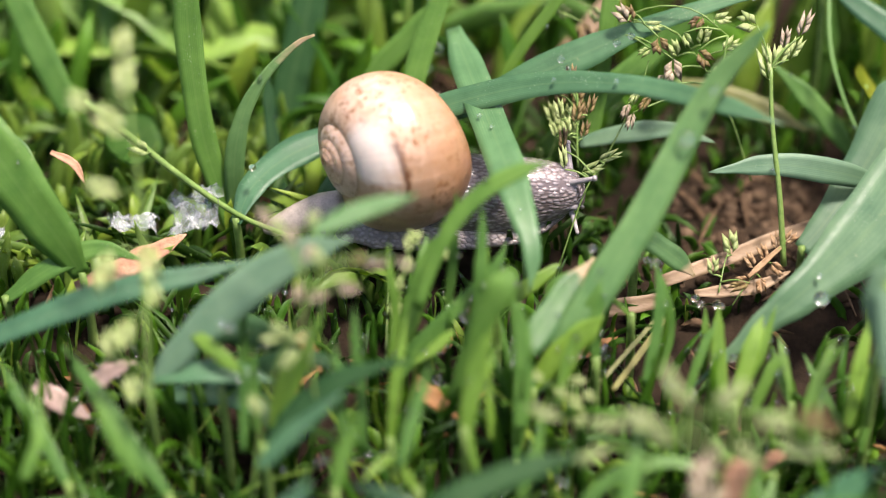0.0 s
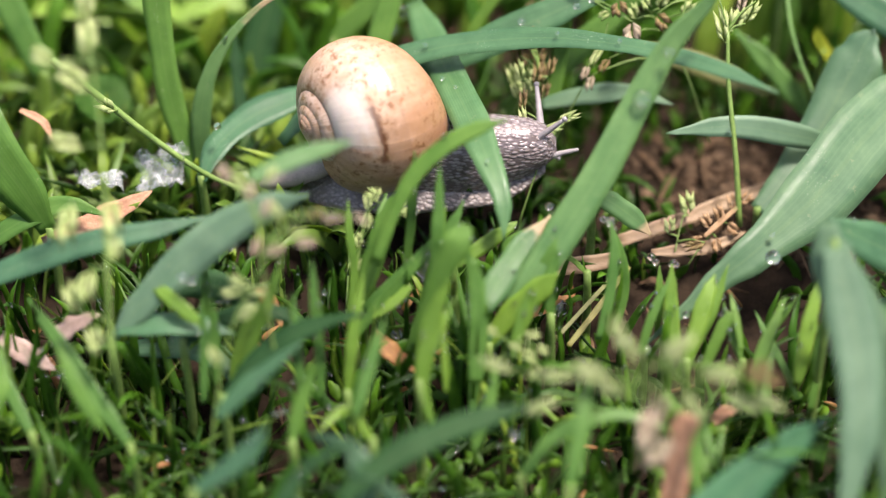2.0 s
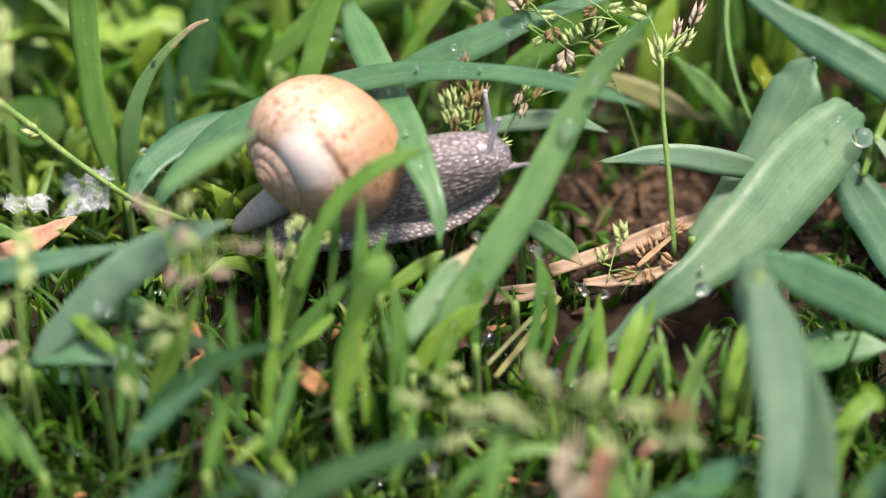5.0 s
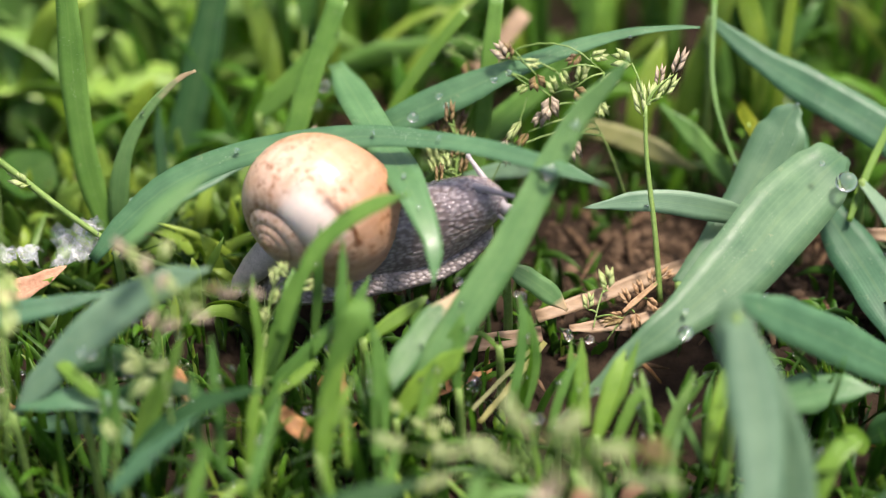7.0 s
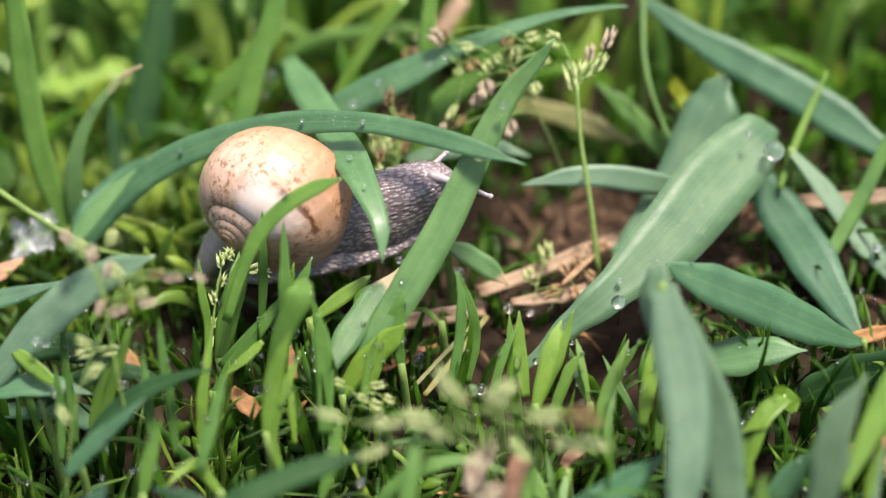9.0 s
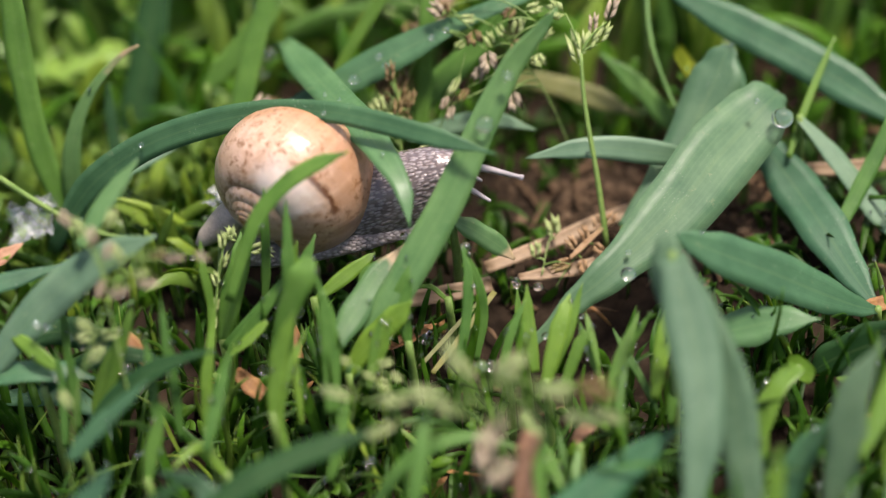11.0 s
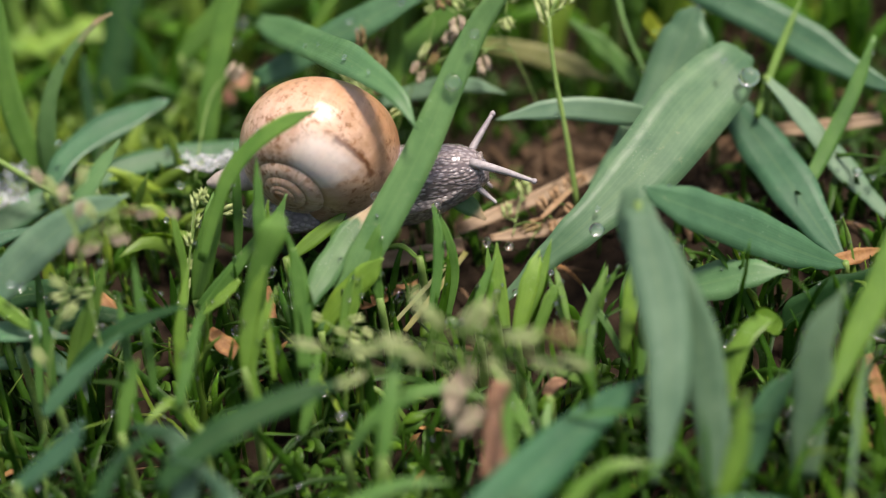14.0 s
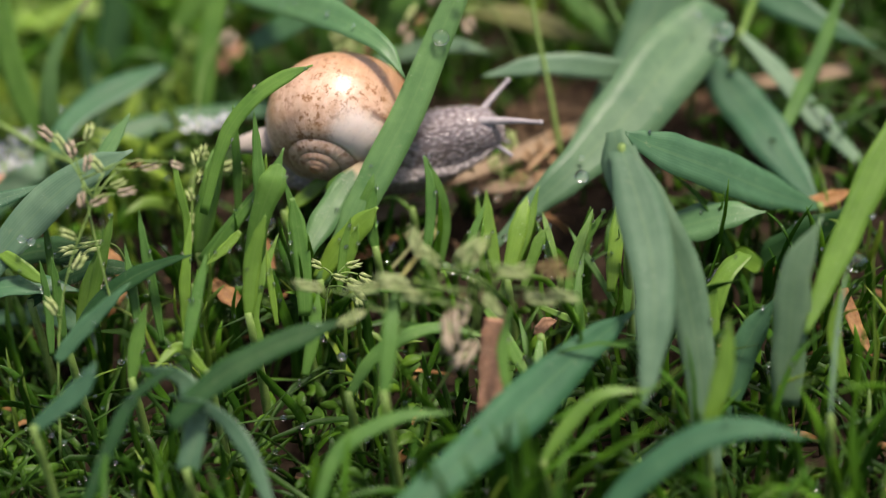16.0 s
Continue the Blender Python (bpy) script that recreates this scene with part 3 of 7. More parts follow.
blade([(15.4, -45.1, 4.3), (19, -42.3, 9), (24.3, -37.6, 16.1), (28.3, -33.9, 21.4), (34.4, -27.7, 29.1), (41.5, -19.3, 40.1), (46.9, -14.6, 48.2), (51.5, -12.7, 53.1), (55, -11.1, 56.9)], 6.4, FRESH_GREEN, "", (0.38, 0.60, 0.91, 1.00, 0.91, 0.81, 0.65, 0.40, 0.08), (0, -15), plant=tuft, n=30, dew=1)
blade([(2.4, -50.7, 8.2), (4.6, -49.2, 16.6), (7.3, -47.7, 23.5), (9.6, -46.6, 28.1), (10.7, -45.1, 30), (11.1, -44.4, 30.8)], 4.9, MID_GREEN, "short green grass blade in the wet turf", (0.29, 0.53, 0.84, 1.00, 0.68, 0.12), (0, 0), plant=tuft, dew=1)
blade([(13.2, -44.9, 10.8), (17.2, -39.4, 14.5), (21.3, -34, 18.1), (26, -29.3, 21)], 5, WITHERED, "short green grass blade in the wet turf", (0.60, 1.00, 0.84, 0.08), (0, 0), plant=tuft, dew=2)
blade([(1.4, -44.3, 1.7), (4.1, -41, 9.2), (5.6, -38.9, 15.1), (6.9, -35.3, 19.8)], 2.7, MID_GREEN, "short green grass blade in the wet turf", "leaf", (0, 0), plant=tuft, dew=5)
blade([(14.8, -44.7, 4.7), (20.1, -42.1, 10.2), (24.3, -40.4, 13.8), (27.2, -39.3, 16.2)], 4.6, BRIGHT_GREEN, "short green grass blade in the wet turf", (0.57, 1.00, 0.87, 0.13), (0, 0), plant=tuft, dew=2)
tuft = grass_plant((110.4, -27.7, -0.3), "dark blue-green leaf blade spreading from a node")
blade([(110.4, -27.7, -0.3), (106, -29.8, 2.7), (99.4, -31.9, 7.6), (90.8, -33.7, 13.9), (82.6, -35.1, 19.3), (76.7, -35.8, 23.1), (73.5, -35.8, 25.5)], 8.6, BLUE_GREEN, "", (0.17, 0.48, 0.83, 1.00, 0.91, 0.52, 0.09), (-20, -10), plant=tuft, dew=2)
blade([(110.3, -25.6, -0.9), (106.5, -17.5, 1.9), (102.6, -8.5, 5.2), (99.1, -0.4, 7.4), (94.9, 7.3, 10.7), (90.8, 14, 14.5)], 9.2, BLUE_GREEN, "bluish blade rising from the node", (0.20, 0.69, 0.99, 1.00, 0.71, 0.10), (0, 0), plant=tuft, dew=1)
blade([(116.6, -35.5, 0.1), (108.5, -36.3, -1), (101.3, -37.3, -3.2), (96.8, -37.8, -6.1)], 9.2, SHADED_GREEN, "folded leaf in the shade, its green darkened to match", (1.00, 1.00, 0.78, 0.13), (30, 20), plant=tuft, dew=1)
tuft = grass_plant((-49.6, -49.3, 8.5), "broad green blade rising slantwise from the turf")
blade([(-49.6, -49.3, 8.5), (-44.2, -46.6, 14.5), (-37.3, -43.7, 20.9), (-29.5, -41.1, 26.8), (-22.7, -40.3, 30.5), (-15.2, -39.9, 33.4)], 6.7, PALE_GREEN, "", (0.17, 0.72, 1.00, 1.00, 0.78, 0.08), (0, 5), plant=tuft, dew=1)
blade([(-48.7, -48.6, 10.4), (-41.3, -48.7, 12), (-34.6, -48.7, 11.9), (-28.1, -48.8, 9.9)], 4.8, BLUE_GREEN, "dull bluish green blade lying flat", (0.50, 1.00, 0.92, 0.12), (40, 30), plant=tuft, dew=0)
blade([(-42.3, -44.6, 17.6), (-37.1, -48.7, 15.6), (-33.2, -50.7, 13.1)], 2.8, BRIGHT_GREEN, "short green grass blade in the wet turf", "leaf", (0, 0), plant=tuft, dew=2)
tuft = grass_plant((18.4, 16.1, 10.9), "green leaf blade in the shade")
blade([(18.4, 16.1, 10.9), (27.9, 19.6, 18.6), (40.7, 25, 28.7), (50, 27.3, 38.2)], 5.2, MID_GREEN, "", "leaf", (0, 0), plant=tuft, dew=0)
blade([(27.5, 12.7, 13), (28.9, 17.2, 22), (30.5, 22, 34.6), (31.9, 28.3, 46)], 3.3, MID_GREEN, "upright green blade behind the head", "strap", (0, 10), plant=tuft, dew=2)
blade([(25.6, 12.3, 15.7), (33.4, 11.7, 18.2), (42.2, 10.5, 19.9), (50.3, 7.4, 19.2)], 3.8, PALE_GREEN, "pale thin blade above bare soil", "leaf", (20, 0), plant=tuft, dew=0)
blade([(10, 22.6, 19.2), (13.9, 25.6, 26.2), (20, 29.1, 34), (26.1, 31.9, 40.8)], 2.3, BRIGHT_GREEN, "thin yellow-green stalk blade", "strap", (0, 0), plant=tuft, dew=1)
tuft = grass_plant((-82.2, -42.4, 10.7), "dark green blade bending low across the turf")
blade([(-82.2, -42.4, 10.7), (-73.1, -41.1, 14.8), (-60.2, -39.3, 19.6), (-51.3, -38.3, 22), (-42.7, -37, 23.1), (-32.9, -34.5, 24.3)], 4.7, BLUE_GREEN, "", (0.63, 0.88, 1.00, 0.96, 0.71, 0.13), (25, 10), plant=tuft, dew=2)
tuft = grass_plant((-32.4, 29.9, -0.7), "wide dark blade in the grass behind")
blade([(-32.4, 29.9, -0.7), (-30.1, 37.4, 11.1), (-26.9, 44.9, 22.8), (-24, 53, 35.3)], 7, SHADED_GREEN, "", (0.84, 0.97, 1.00, 0.83), (0, 0), plant=tuft, dew=1)
tuft = grass_plant((71.7, -51, 32.2), "pale blade tip hanging down")
blade([(71.7, -51, 32.2), (73.6, -59.8, 26.3), (74.8, -69.1, 20.4), (74.3, -77.1, 15), (72.6, -83.7, 8.9), (70.8, -88.5, 3.7)], 8.4, SLATE_GREEN, "", (0.58, 1.00, 0.94, 0.77, 0.46, 0.04), (0, 0), fold=0.04, plant=tuft, dew=2)
blade([(68.4, -51.9, 1.8), (70.3, -46, 9.4), (72.4, -39.3, 16.3)], 2.9, BRIGHT_GREEN, "short green grass blade in the wet turf", "leaf", (0, 0), plant=tuft, dew=5)
blade([(60.4, -55.1, 0.9), (62.3, -49.8, 7.7), (66.5, -42.4, 13.9)], 2.5, MID_GREEN, "short green grass blade in the wet turf", "leaf", (0, 0), plant=tuft, dew=4)
blade([(71, -53.2, -3.1), (71.8, -49.7, 3), (72.8, -46.3, 9), (73.4, -42.7, 13.6)], 2.0, MID_GREEN, "short green grass blade in the wet turf", "leaf", (0, 0), plant=tuft, dew=5)
blade([(69.2, -50.4, -2.8), (66.6, -45.9, 1.4), (63.9, -41.9, 4.8), (62, -38.6, 7.4)], 1.4, MID_GREEN, "short green grass blade in the wet turf", "leaf", (0, 0), plant=tuft, dew=2)
tuft = grass_plant((89.8, 10.5, 8.6), "wide green blade standing in shade")
blade([(89.8, 10.5, 8.6), (90, 14.6, 13.8), (88.8, 18.7, 19.1), (87.9, 22.2, 23.5)], 5, BLUE_GREEN, "", (0.44, 0.89, 1.00, 0.67), (20, 0), plant=tuft, dew=0)
blade([(80.7, 1.1, 14.4), (71.8, -0, 17.8), (60.1, -1.6, 20.7), (48, -4.1, 20.8)], 4.9, PALE_GREEN, "pale green blade lying level above the soil", "leaf", (10, 0), plant=tuft, dew=1)
tuft = grass_plant((-69.8, -11.9, 10.7), "green blade with a brown damaged edge")
blade([(-69.8, -11.9, 10.7), (-74.2, -4, 17.6), (-78.7, 2, 22.1), (-84.2, 5.6, 23.4)], 6.4, WITHERED, "", "leaf", (30, 30), plant=tuft, dew=0)
tuft = grass_plant((1.9, 13.8, 21.6), "long blue-green blade arching across with dewdrops")
blade([(1.9, 13.8, 21.6), (8.8, 13.7, 25.1), (17.9, 14.9, 29.5), (26.8, 16.4, 33.3), (35.6, 18.1, 36.8), (44.4, 19.3, 39.8), (55.3, 20.4, 42.8), (63.9, 20.3, 44.2), (69.4, 19.7, 44.7)], 6.5, BLUE_GREEN, "", (0.51, 0.80, 1.00, 0.91, 0.66, 0.50, 0.33, 0.20, 0.08), (5, 35), plant=tuft, n=30, dew=2)
blade([(-11.4, 7.5, -0.1), (-7.7, 15.7, 16.9), (-3.3, 24.1, 30.9), (2.1, 31.7, 43.8)], 4.6, MID_GREEN, "green blade standing behind the snail", "strap", (0, 20), plant=tuft, dew=1)
tuft = grass_plant((79.2, 17, 7.2), "green leaf blade behind the soil patch")
blade([(79.2, 17, 7.2), (74.9, 21.2, 12.6), (69.5, 25.2, 17.6), (63.5, 28.7, 22.1)], 3.8, MID_GREEN, "", (0.29, 1.00, 1.00, 0.24), (0, 0), plant=tuft, dew=1)
tuft = grass_plant((-71.9, 28.9, 11), "green blade in the grass behind")
blade([(-71.9, 28.9, 11), (-75.9, 32, 18.2), (-82.1, 39, 30.5), (-85.4, 44.4, 37.3)], 5.7, MID_GREEN, "", "strap", (0, 0), plant=tuft, dew=0)
tuft = grass_plant((79.3, -73.6, -13), "bright yellow-green blade close to the lens")
blade([(79.3, -73.6, -13), (81.7, -69.4, -5.4), (84.5, -65.8, 1.4), (85.9, -61.6, 8.9)], 3.8, BRIGHT_GREEN, "", (0.60, 1.00, 1.00, 0.50), (0, 0), plant=tuft, dew=1)
blade([(107.4, -73, -5.8), (106.1, -69.9, 1.6), (107.7, -66.2, 9.5)], 2.8, BRIGHT_GREEN, "short green grass blade in the wet turf", "leaf", (0, 0), plant=tuft, dew=2)
tuft = grass_plant((-44.8, -37.9, 9.9), "dark wide blade lying in the turf")
blade([(-44.8, -37.9, 9.9), (-36.6, -36.9, 11.2), (-29.5, -37.8, 10.1), (-23.5, -38.9, 5.4)], 5.4, SHADED_GREEN, "", "leaf", (10, 10), plant=tuft, dew=2)
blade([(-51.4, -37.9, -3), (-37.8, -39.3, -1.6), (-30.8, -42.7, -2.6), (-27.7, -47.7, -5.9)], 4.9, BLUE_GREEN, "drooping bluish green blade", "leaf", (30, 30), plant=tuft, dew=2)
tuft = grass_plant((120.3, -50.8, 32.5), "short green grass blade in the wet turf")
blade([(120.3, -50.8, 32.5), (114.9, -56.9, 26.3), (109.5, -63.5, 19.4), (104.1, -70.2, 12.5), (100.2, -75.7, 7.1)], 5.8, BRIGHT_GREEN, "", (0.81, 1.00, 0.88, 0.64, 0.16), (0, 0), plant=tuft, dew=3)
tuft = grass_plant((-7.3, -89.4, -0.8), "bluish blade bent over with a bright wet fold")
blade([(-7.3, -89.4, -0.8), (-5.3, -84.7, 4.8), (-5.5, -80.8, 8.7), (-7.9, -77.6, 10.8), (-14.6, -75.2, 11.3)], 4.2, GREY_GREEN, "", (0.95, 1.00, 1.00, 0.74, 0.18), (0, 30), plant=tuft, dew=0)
blade([(-8.9, -87.6, 8.2), (-3.5, -84.3, 11.9), (3.6, -81, 14.9), (12.6, -77.8, 16.9), (23.9, -74.8, 18.3)], 4.8, SHADED_GREEN, "dark blade leaning low over the turf", (0.53, 0.88, 1.00, 0.83, 0.08), (20, 10), plant=tuft, dew=1)
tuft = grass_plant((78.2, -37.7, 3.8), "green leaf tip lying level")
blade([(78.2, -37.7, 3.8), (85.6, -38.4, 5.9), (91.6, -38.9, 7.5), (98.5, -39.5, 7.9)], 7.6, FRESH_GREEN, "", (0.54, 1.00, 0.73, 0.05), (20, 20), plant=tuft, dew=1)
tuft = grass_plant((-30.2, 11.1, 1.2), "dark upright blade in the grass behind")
blade([(-30.2, 11.1, 1.2), (-32.2, 17.5, 9.4), (-33.3, 23.1, 16.6), (-33.6, 27.3, 22)], 2.5, SHADED_GREEN, "", (1.00, 1.00, 0.91, 0.27), (0, 0), plant=tuft, dew=2)
blade([(-37.9, 0.2, 1.5), (-41.2, 3.1, 10.5), (-44.3, 7, 21.9), (-46, 12.2, 34.9), (-46.5, 16.1, 45.2), (-47.1, 20.3, 55.1)], 5.2, MID_GREEN, "tall light green grass stem blade", (0.64, 0.76, 0.92, 1.00, 0.91, 0.78), (0, 10), plant=tuft, dew=0)
blade([(-37.9, 1.4, 2.7), (-38.6, 2.5, 11.5), (-38.1, 4.4, 19.6), (-36.1, 7, 26.9), (-32, 9.7, 33.1), (-26.6, 12.2, 37.7), (-23.3, 12.9, 39.2)], 3.7, WITHERED, "curved grass blade with a withered pale tip", (0.65, 1.00, 0.99, 0.75, 0.46, 0.29, 0.12), (20, -25), plant=tuft, dew=2)
tuft = grass_plant((59.6, -107.7, -4.7), "green blade arching low close to the lens")
blade([(59.6, -107.7, -4.7), (68.6, -103.1, 1.3), (78.3, -99.6, 5.8), (87.7, -98.8, 6.8), (96.8, -100.2, 4.9)], 5.0, TEAL_GREEN, "", "leaf", (10, 20), plant=tuft, dew=2)
tuft = grass_plant((-14.6, 29.6, 18.4), "green blade behind the snail")
blade([(-14.6, 29.6, 18.4), (-9.1, 31.3, 23.8), (-1.5, 34.3, 30.9), (1.7, 38.3, 36)], 4.9, MID_GREEN, "", "leaf", (0, 0), plant=tuft, dew=2)
tuft = grass_plant((34.1, -15.5, 15.9), "torn green blade with a brown ragged end")
blade([(34.1, -15.5, 15.9), (38.1, -15.8, 13.4), (42.2, -16.5, 10.3), (45.2, -17.2, 7.3)], 4, WITHERED, "", (0.52, 1.00, 0.95, 0.16), (10, 10), plant=tuft, dew=0)
tuft = grass_plant((45.9, 34.1, 14.4), "faded yellowish dry blade behind")
blade([(45.9, 34.1, 14.4), (52.7, 31.9, 13.7), (61.7, 28.8, 12), (70.6, 25.1, 9.4)], 4.6, OLIVE_LEAF, "", (0.50, 0.90, 1.00, 0.20), (0, 0), plant=tuft, dew=1)
tuft = grass_plant((99.9, 7.2, 18.8), "pale creased blade bent downward")
blade([(99.9, 7.2, 18.8), (103.1, 4.8, 15.9), (107.1, 1.2, 11.9), (113.2, -4.8, 5.4), (118.3, -9.3, 0.6), (122.8, -13, -3.6)], 4.8, PALE_GREEN, "", (0.36, 0.58, 0.89, 1.00, 0.67, 0.13), (20, 20), plant=tuft, dew=2)
tuft = grass_plant((82.2, -65.2, -8.8), "bright green blade curling at the tip")
blade([(82.2, -65.2, -8.8), (84.9, -60.8, 0.1), (88.8, -55.9, 6.4), (93, -52.1, 8)], 4.3, BRIGHT_GREEN, "", "strap", (10, 50), plant=tuft, dew=1)
tuft = grass_plant((-78.2, -21.3, 5.2), "green blade low in the turf")
blade([(-78.2, -21.3, 5.2), (-70.7, -19.8, 10.5), (-61.7, -17.3, 13.6), (-53.4, -20.1, 13.3)], 4.0, MID_GREEN, "", "leaf", (20, 0), plant=tuft, dew=0)
tuft = grass_plant((-29.5, -61.4, 6.6), "dull green blade leaning over the turf")
blade([(-29.5, -61.4, 6.6), (-24.2, -58.7, 12.4), (-17.5, -56.9, 17), (-9.9, -56.3, 19.9), (-5.2, -56.6, 21.2)], 4, SHADED_GREEN, "", (0.36, 0.86, 1.00, 0.43, 0.09), (30, 20), plant=tuft, dew=0)
blade([(-29.3, -71.9, 11.9), (-24, -68.6, 16.2), (-15.5, -64.2, 21.8)], 3.1, BLUE_GREEN, "short green grass blade in the wet turf", "leaf", (0, 0), plant=tuft, dew=2)
blade([(-27.2, -54.8, 4.6), (-25, -52.1, 11.2), (-21.5, -49.2, 19.9), (-19.6, -46.4, 25)], 2.2, BRIGHT_GREEN, "short green grass blade in the wet turf", "leaf", (0, 0), plant=tuft, dew=5)
blade([(-28.9, -53.3, 3.2), (-26.9, -50.2, 10.5), (-23.4, -47, 17.8)], 2.0, BRIGHT_GREEN, "short green grass blade in the wet turf", "leaf", (0, 0), plant=tuft, dew=2)
blade([(-31.2, -55.2, 4), (-31.4, -51.9, 11.5), (-31.6, -49.3, 18.2)], 1.9, MID_GREEN, "short green grass blade in the wet turf", "leaf", (0, 0), plant=tuft, dew=2)
tuft = grass_plant((-37.6, -7.8, 12.7), "broad green blade arching beside the shell")
blade([(-37.6, -8.1, 12.3), (-34.7, -1.6, 15.8), (-29.1, 4.8, 17.5), (-22.4, 9.2, 18.3), (-17.3, 11.3, 19.3), (-15, 12.6, 19.4)], 6.9, BLUE_GREEN, "", (0.36, 0.75, 1.00, 0.88, 0.46, 0.08), (25, 35), 0.08, plant=tuft, dew=1)
tuft = grass_plant((104.1, -10.5, 2.6), "green blade in the grass behind")
blade([(104.1, -10.5, 2.6), (109.4, -3.9, 8.3), (115.8, 4.1, 16.2), (120.8, 11.3, 24.3)], 3, MID_GREEN, "", (0.71, 1.00, 1.00, 0.36), (0, 0), plant=tuft, dew=2)
blade([(97.8, 4.3, 12.1), (99.6, 7.9, 15.4), (101.7, 11.6, 18.8), (105.1, 16.8, 23.7), (108.2, 21.4, 27.8)], 1.5, BRIGHT_GREEN, "thin bright upright green blade", (0.71, 1.00, 1.00, 0.86, 0.29), (0, 0), plant=tuft, dew=0)
tuft = grass_plant((-7.1, -37.9, 7.6), "small tuft of short green blades in wet turf")
blade([(-7.1, -37.9, 7.6), (-5.5, -35.4, 13.4), (-3.9, -33.6, 18.4), (-1.7, -31, 24), (-0.5, -30.1, 26.5)], 4.1, MID_GREEN, "", (0.50, 0.90, 1.00, 0.65, 0.15), (0, 0), plant=tuft, dew=2)
blade([(-4.5, -40.3, 18.6), (-1.5, -37, 26.1), (1.9, -34.1, 32.5), (7.1, -31.9, 37.4), (12.7, -30.5, 40.2), (18.1, -29.6, 41.7)], 3, MID_GREEN, "narrow green blade curving in front of the shell", (0.61, 0.74, 0.94, 1.00, 0.86, 0.10), (20, 0), plant=tuft, dew=5)
blade([(4.5, -42.6, 3.9), (4.9, -39.4, 11.3), (6.3, -36.2, 18.6), (7.7, -33, 25.9)], 2.6, BRIGHT_GREEN, "", "leaf", (0, 0), plant=tuft, dew=5)
blade([(-5.3, -36, 5.9), (-5.5, -33.4, 14.1), (-3.7, -31.5, 21.4), (-2.7, -26.8, 24.1)], 2.3, MID_GREEN, "", "leaf", (0, 0), plant=tuft, dew=3)
blade([(4.4, -43.2, 3.2), (6.1, -39.7, 20.7), (6.5, -36.4, 28.1), (6.6, -32.4, 34.8)], 2.3, MID_GREEN, "thin upright blade before the shell", "leaf", (0, 0), plant=tuft, dew=2)
tuft = grass_plant((-32, -86.7, 9.2), "short green grass blade in the wet turf")
blade([(-32, -86.7, 9.2), (-23.8, -83, 14), (-20.6, -80.2, 17.5)], 3.5, BLUE_GREEN, "", "leaf", (0, 0), plant=tuft, dew=3)
tuft = grass_plant((81, -92.4, 1.9), "short green grass blade in the wet turf")
blade([(81, -92.4, 1.9), (84.5, -88.3, 10.4), (86, -84.2, 19)], 3.5, BRIGHT_GREEN, "", "leaf", (0, 0), plant=tuft, dew=5)
tuft = grass_plant((-37.3, -49.3, 8.4), "dark blade lying across the turf")
blade([(-37.3, -49.3, 8.4), (-29.1, -46.5, 12), (-21, -46.1, 12.4), (-13.6, -46.6, 8.5)], 3.4, SHADED_GREEN, "", "leaf", (0, 30), plant=tuft, dew=0)
blade([(-33.3, -58.6, 2.9), (-32.9, -54.3, 11.7), (-33.4, -51.2, 18.9)], 1.7, MID_GREEN, "short green grass blade in the wet turf", "leaf", (0, 0), plant=tuft, dew=3)
blade([(-34, -46.2, 5.8), (-33.6, -42.4, 13.9), (-33.8, -39.3, 21.2)], 1.5, MID_GREEN, "short green grass blade in the wet turf", "leaf", (0, 0), plant=tuft, dew=5)
tuft = grass_plant((49.8, -46.5, 2.2), "small tuft of short green blades in wet turf")
blade([(49.8, -46.5, 2.2), (52.7, -40.6, 9.8), (54.8, -36.2, 13.7)], 3.3, BRIGHT_GREEN, "", "leaf", (0, 0), plant=tuft, dew=2)
blade([(45.5, -54.2, 2.1), (48.3, -60.3, 0.7), (50.9, -67, -1.3), (52.6, -71.4, -3.7)], 2.4, MID_GREEN, "", "leaf", (0, 0), plant=tuft, dew=2)
blade([(52.6, -47.4, 1), (56, -43.4, 7.8), (58.1, -41.6, 10)], 2.3, BRIGHT_GREEN, "", "leaf", (0, 0), plant=tuft, dew=3)
blade([(41.7, -44.3, 1.7), (44.1, -40.3, 8.6), (47, -36.6, 13.2)], 1.7, MID_GREEN, "", "leaf", (0, 0), plant=tuft, dew=2)
blade([(45.3, -37.3, 1), (45.5, -35.1, 7), (45.5, -31.4, 11.8)], 1.6, BRIGHT_GREEN, "", "leaf", (0, 0), plant=tuft, dew=3)
tuft = grass_plant((7.5, -99.9, -1.2), "bluish blade bent aside in the turf")
blade([(7.5, -99.9, -1.2), (4.3, -92.4, 5.2), (-1.2, -86.5, 9.5), (-8.6, -84.4, 12.2)], 3.1, GREY_GREEN, "", "leaf", (0, 40), plant=tuft, dew=0)
blade([(14.9, -98.8, -3), (19.4, -93.2, 4.2), (29.3, -90.2, 8), (38.8, -90.1, 8.2)], 3.0, MID_GREEN, "green blade bent over in the turf", "leaf", (10, 40), plant=tuft, dew=2)
tuft = grass_plant((3.5, -60.8, 9.8), "small tuft of short green blades in wet turf")
blade([(3.5, -60.8, 9.8), (5.3, -56.3, 18.8), (8.4, -53.2, 26.1)], 3.1, BRIGHT_GREEN, "", "leaf", (0, 0), plant=tuft, dew=2)
blade([(12.9, -55.7, 5), (13.3, -51.1, 12.8), (13, -47.6, 18.8), (12.5, -44.8, 23.5)], 3.2, MID_GREEN, "", (0.75, 1.00, 1.00, 0.31), (0, 0), plant=tuft, dew=5)
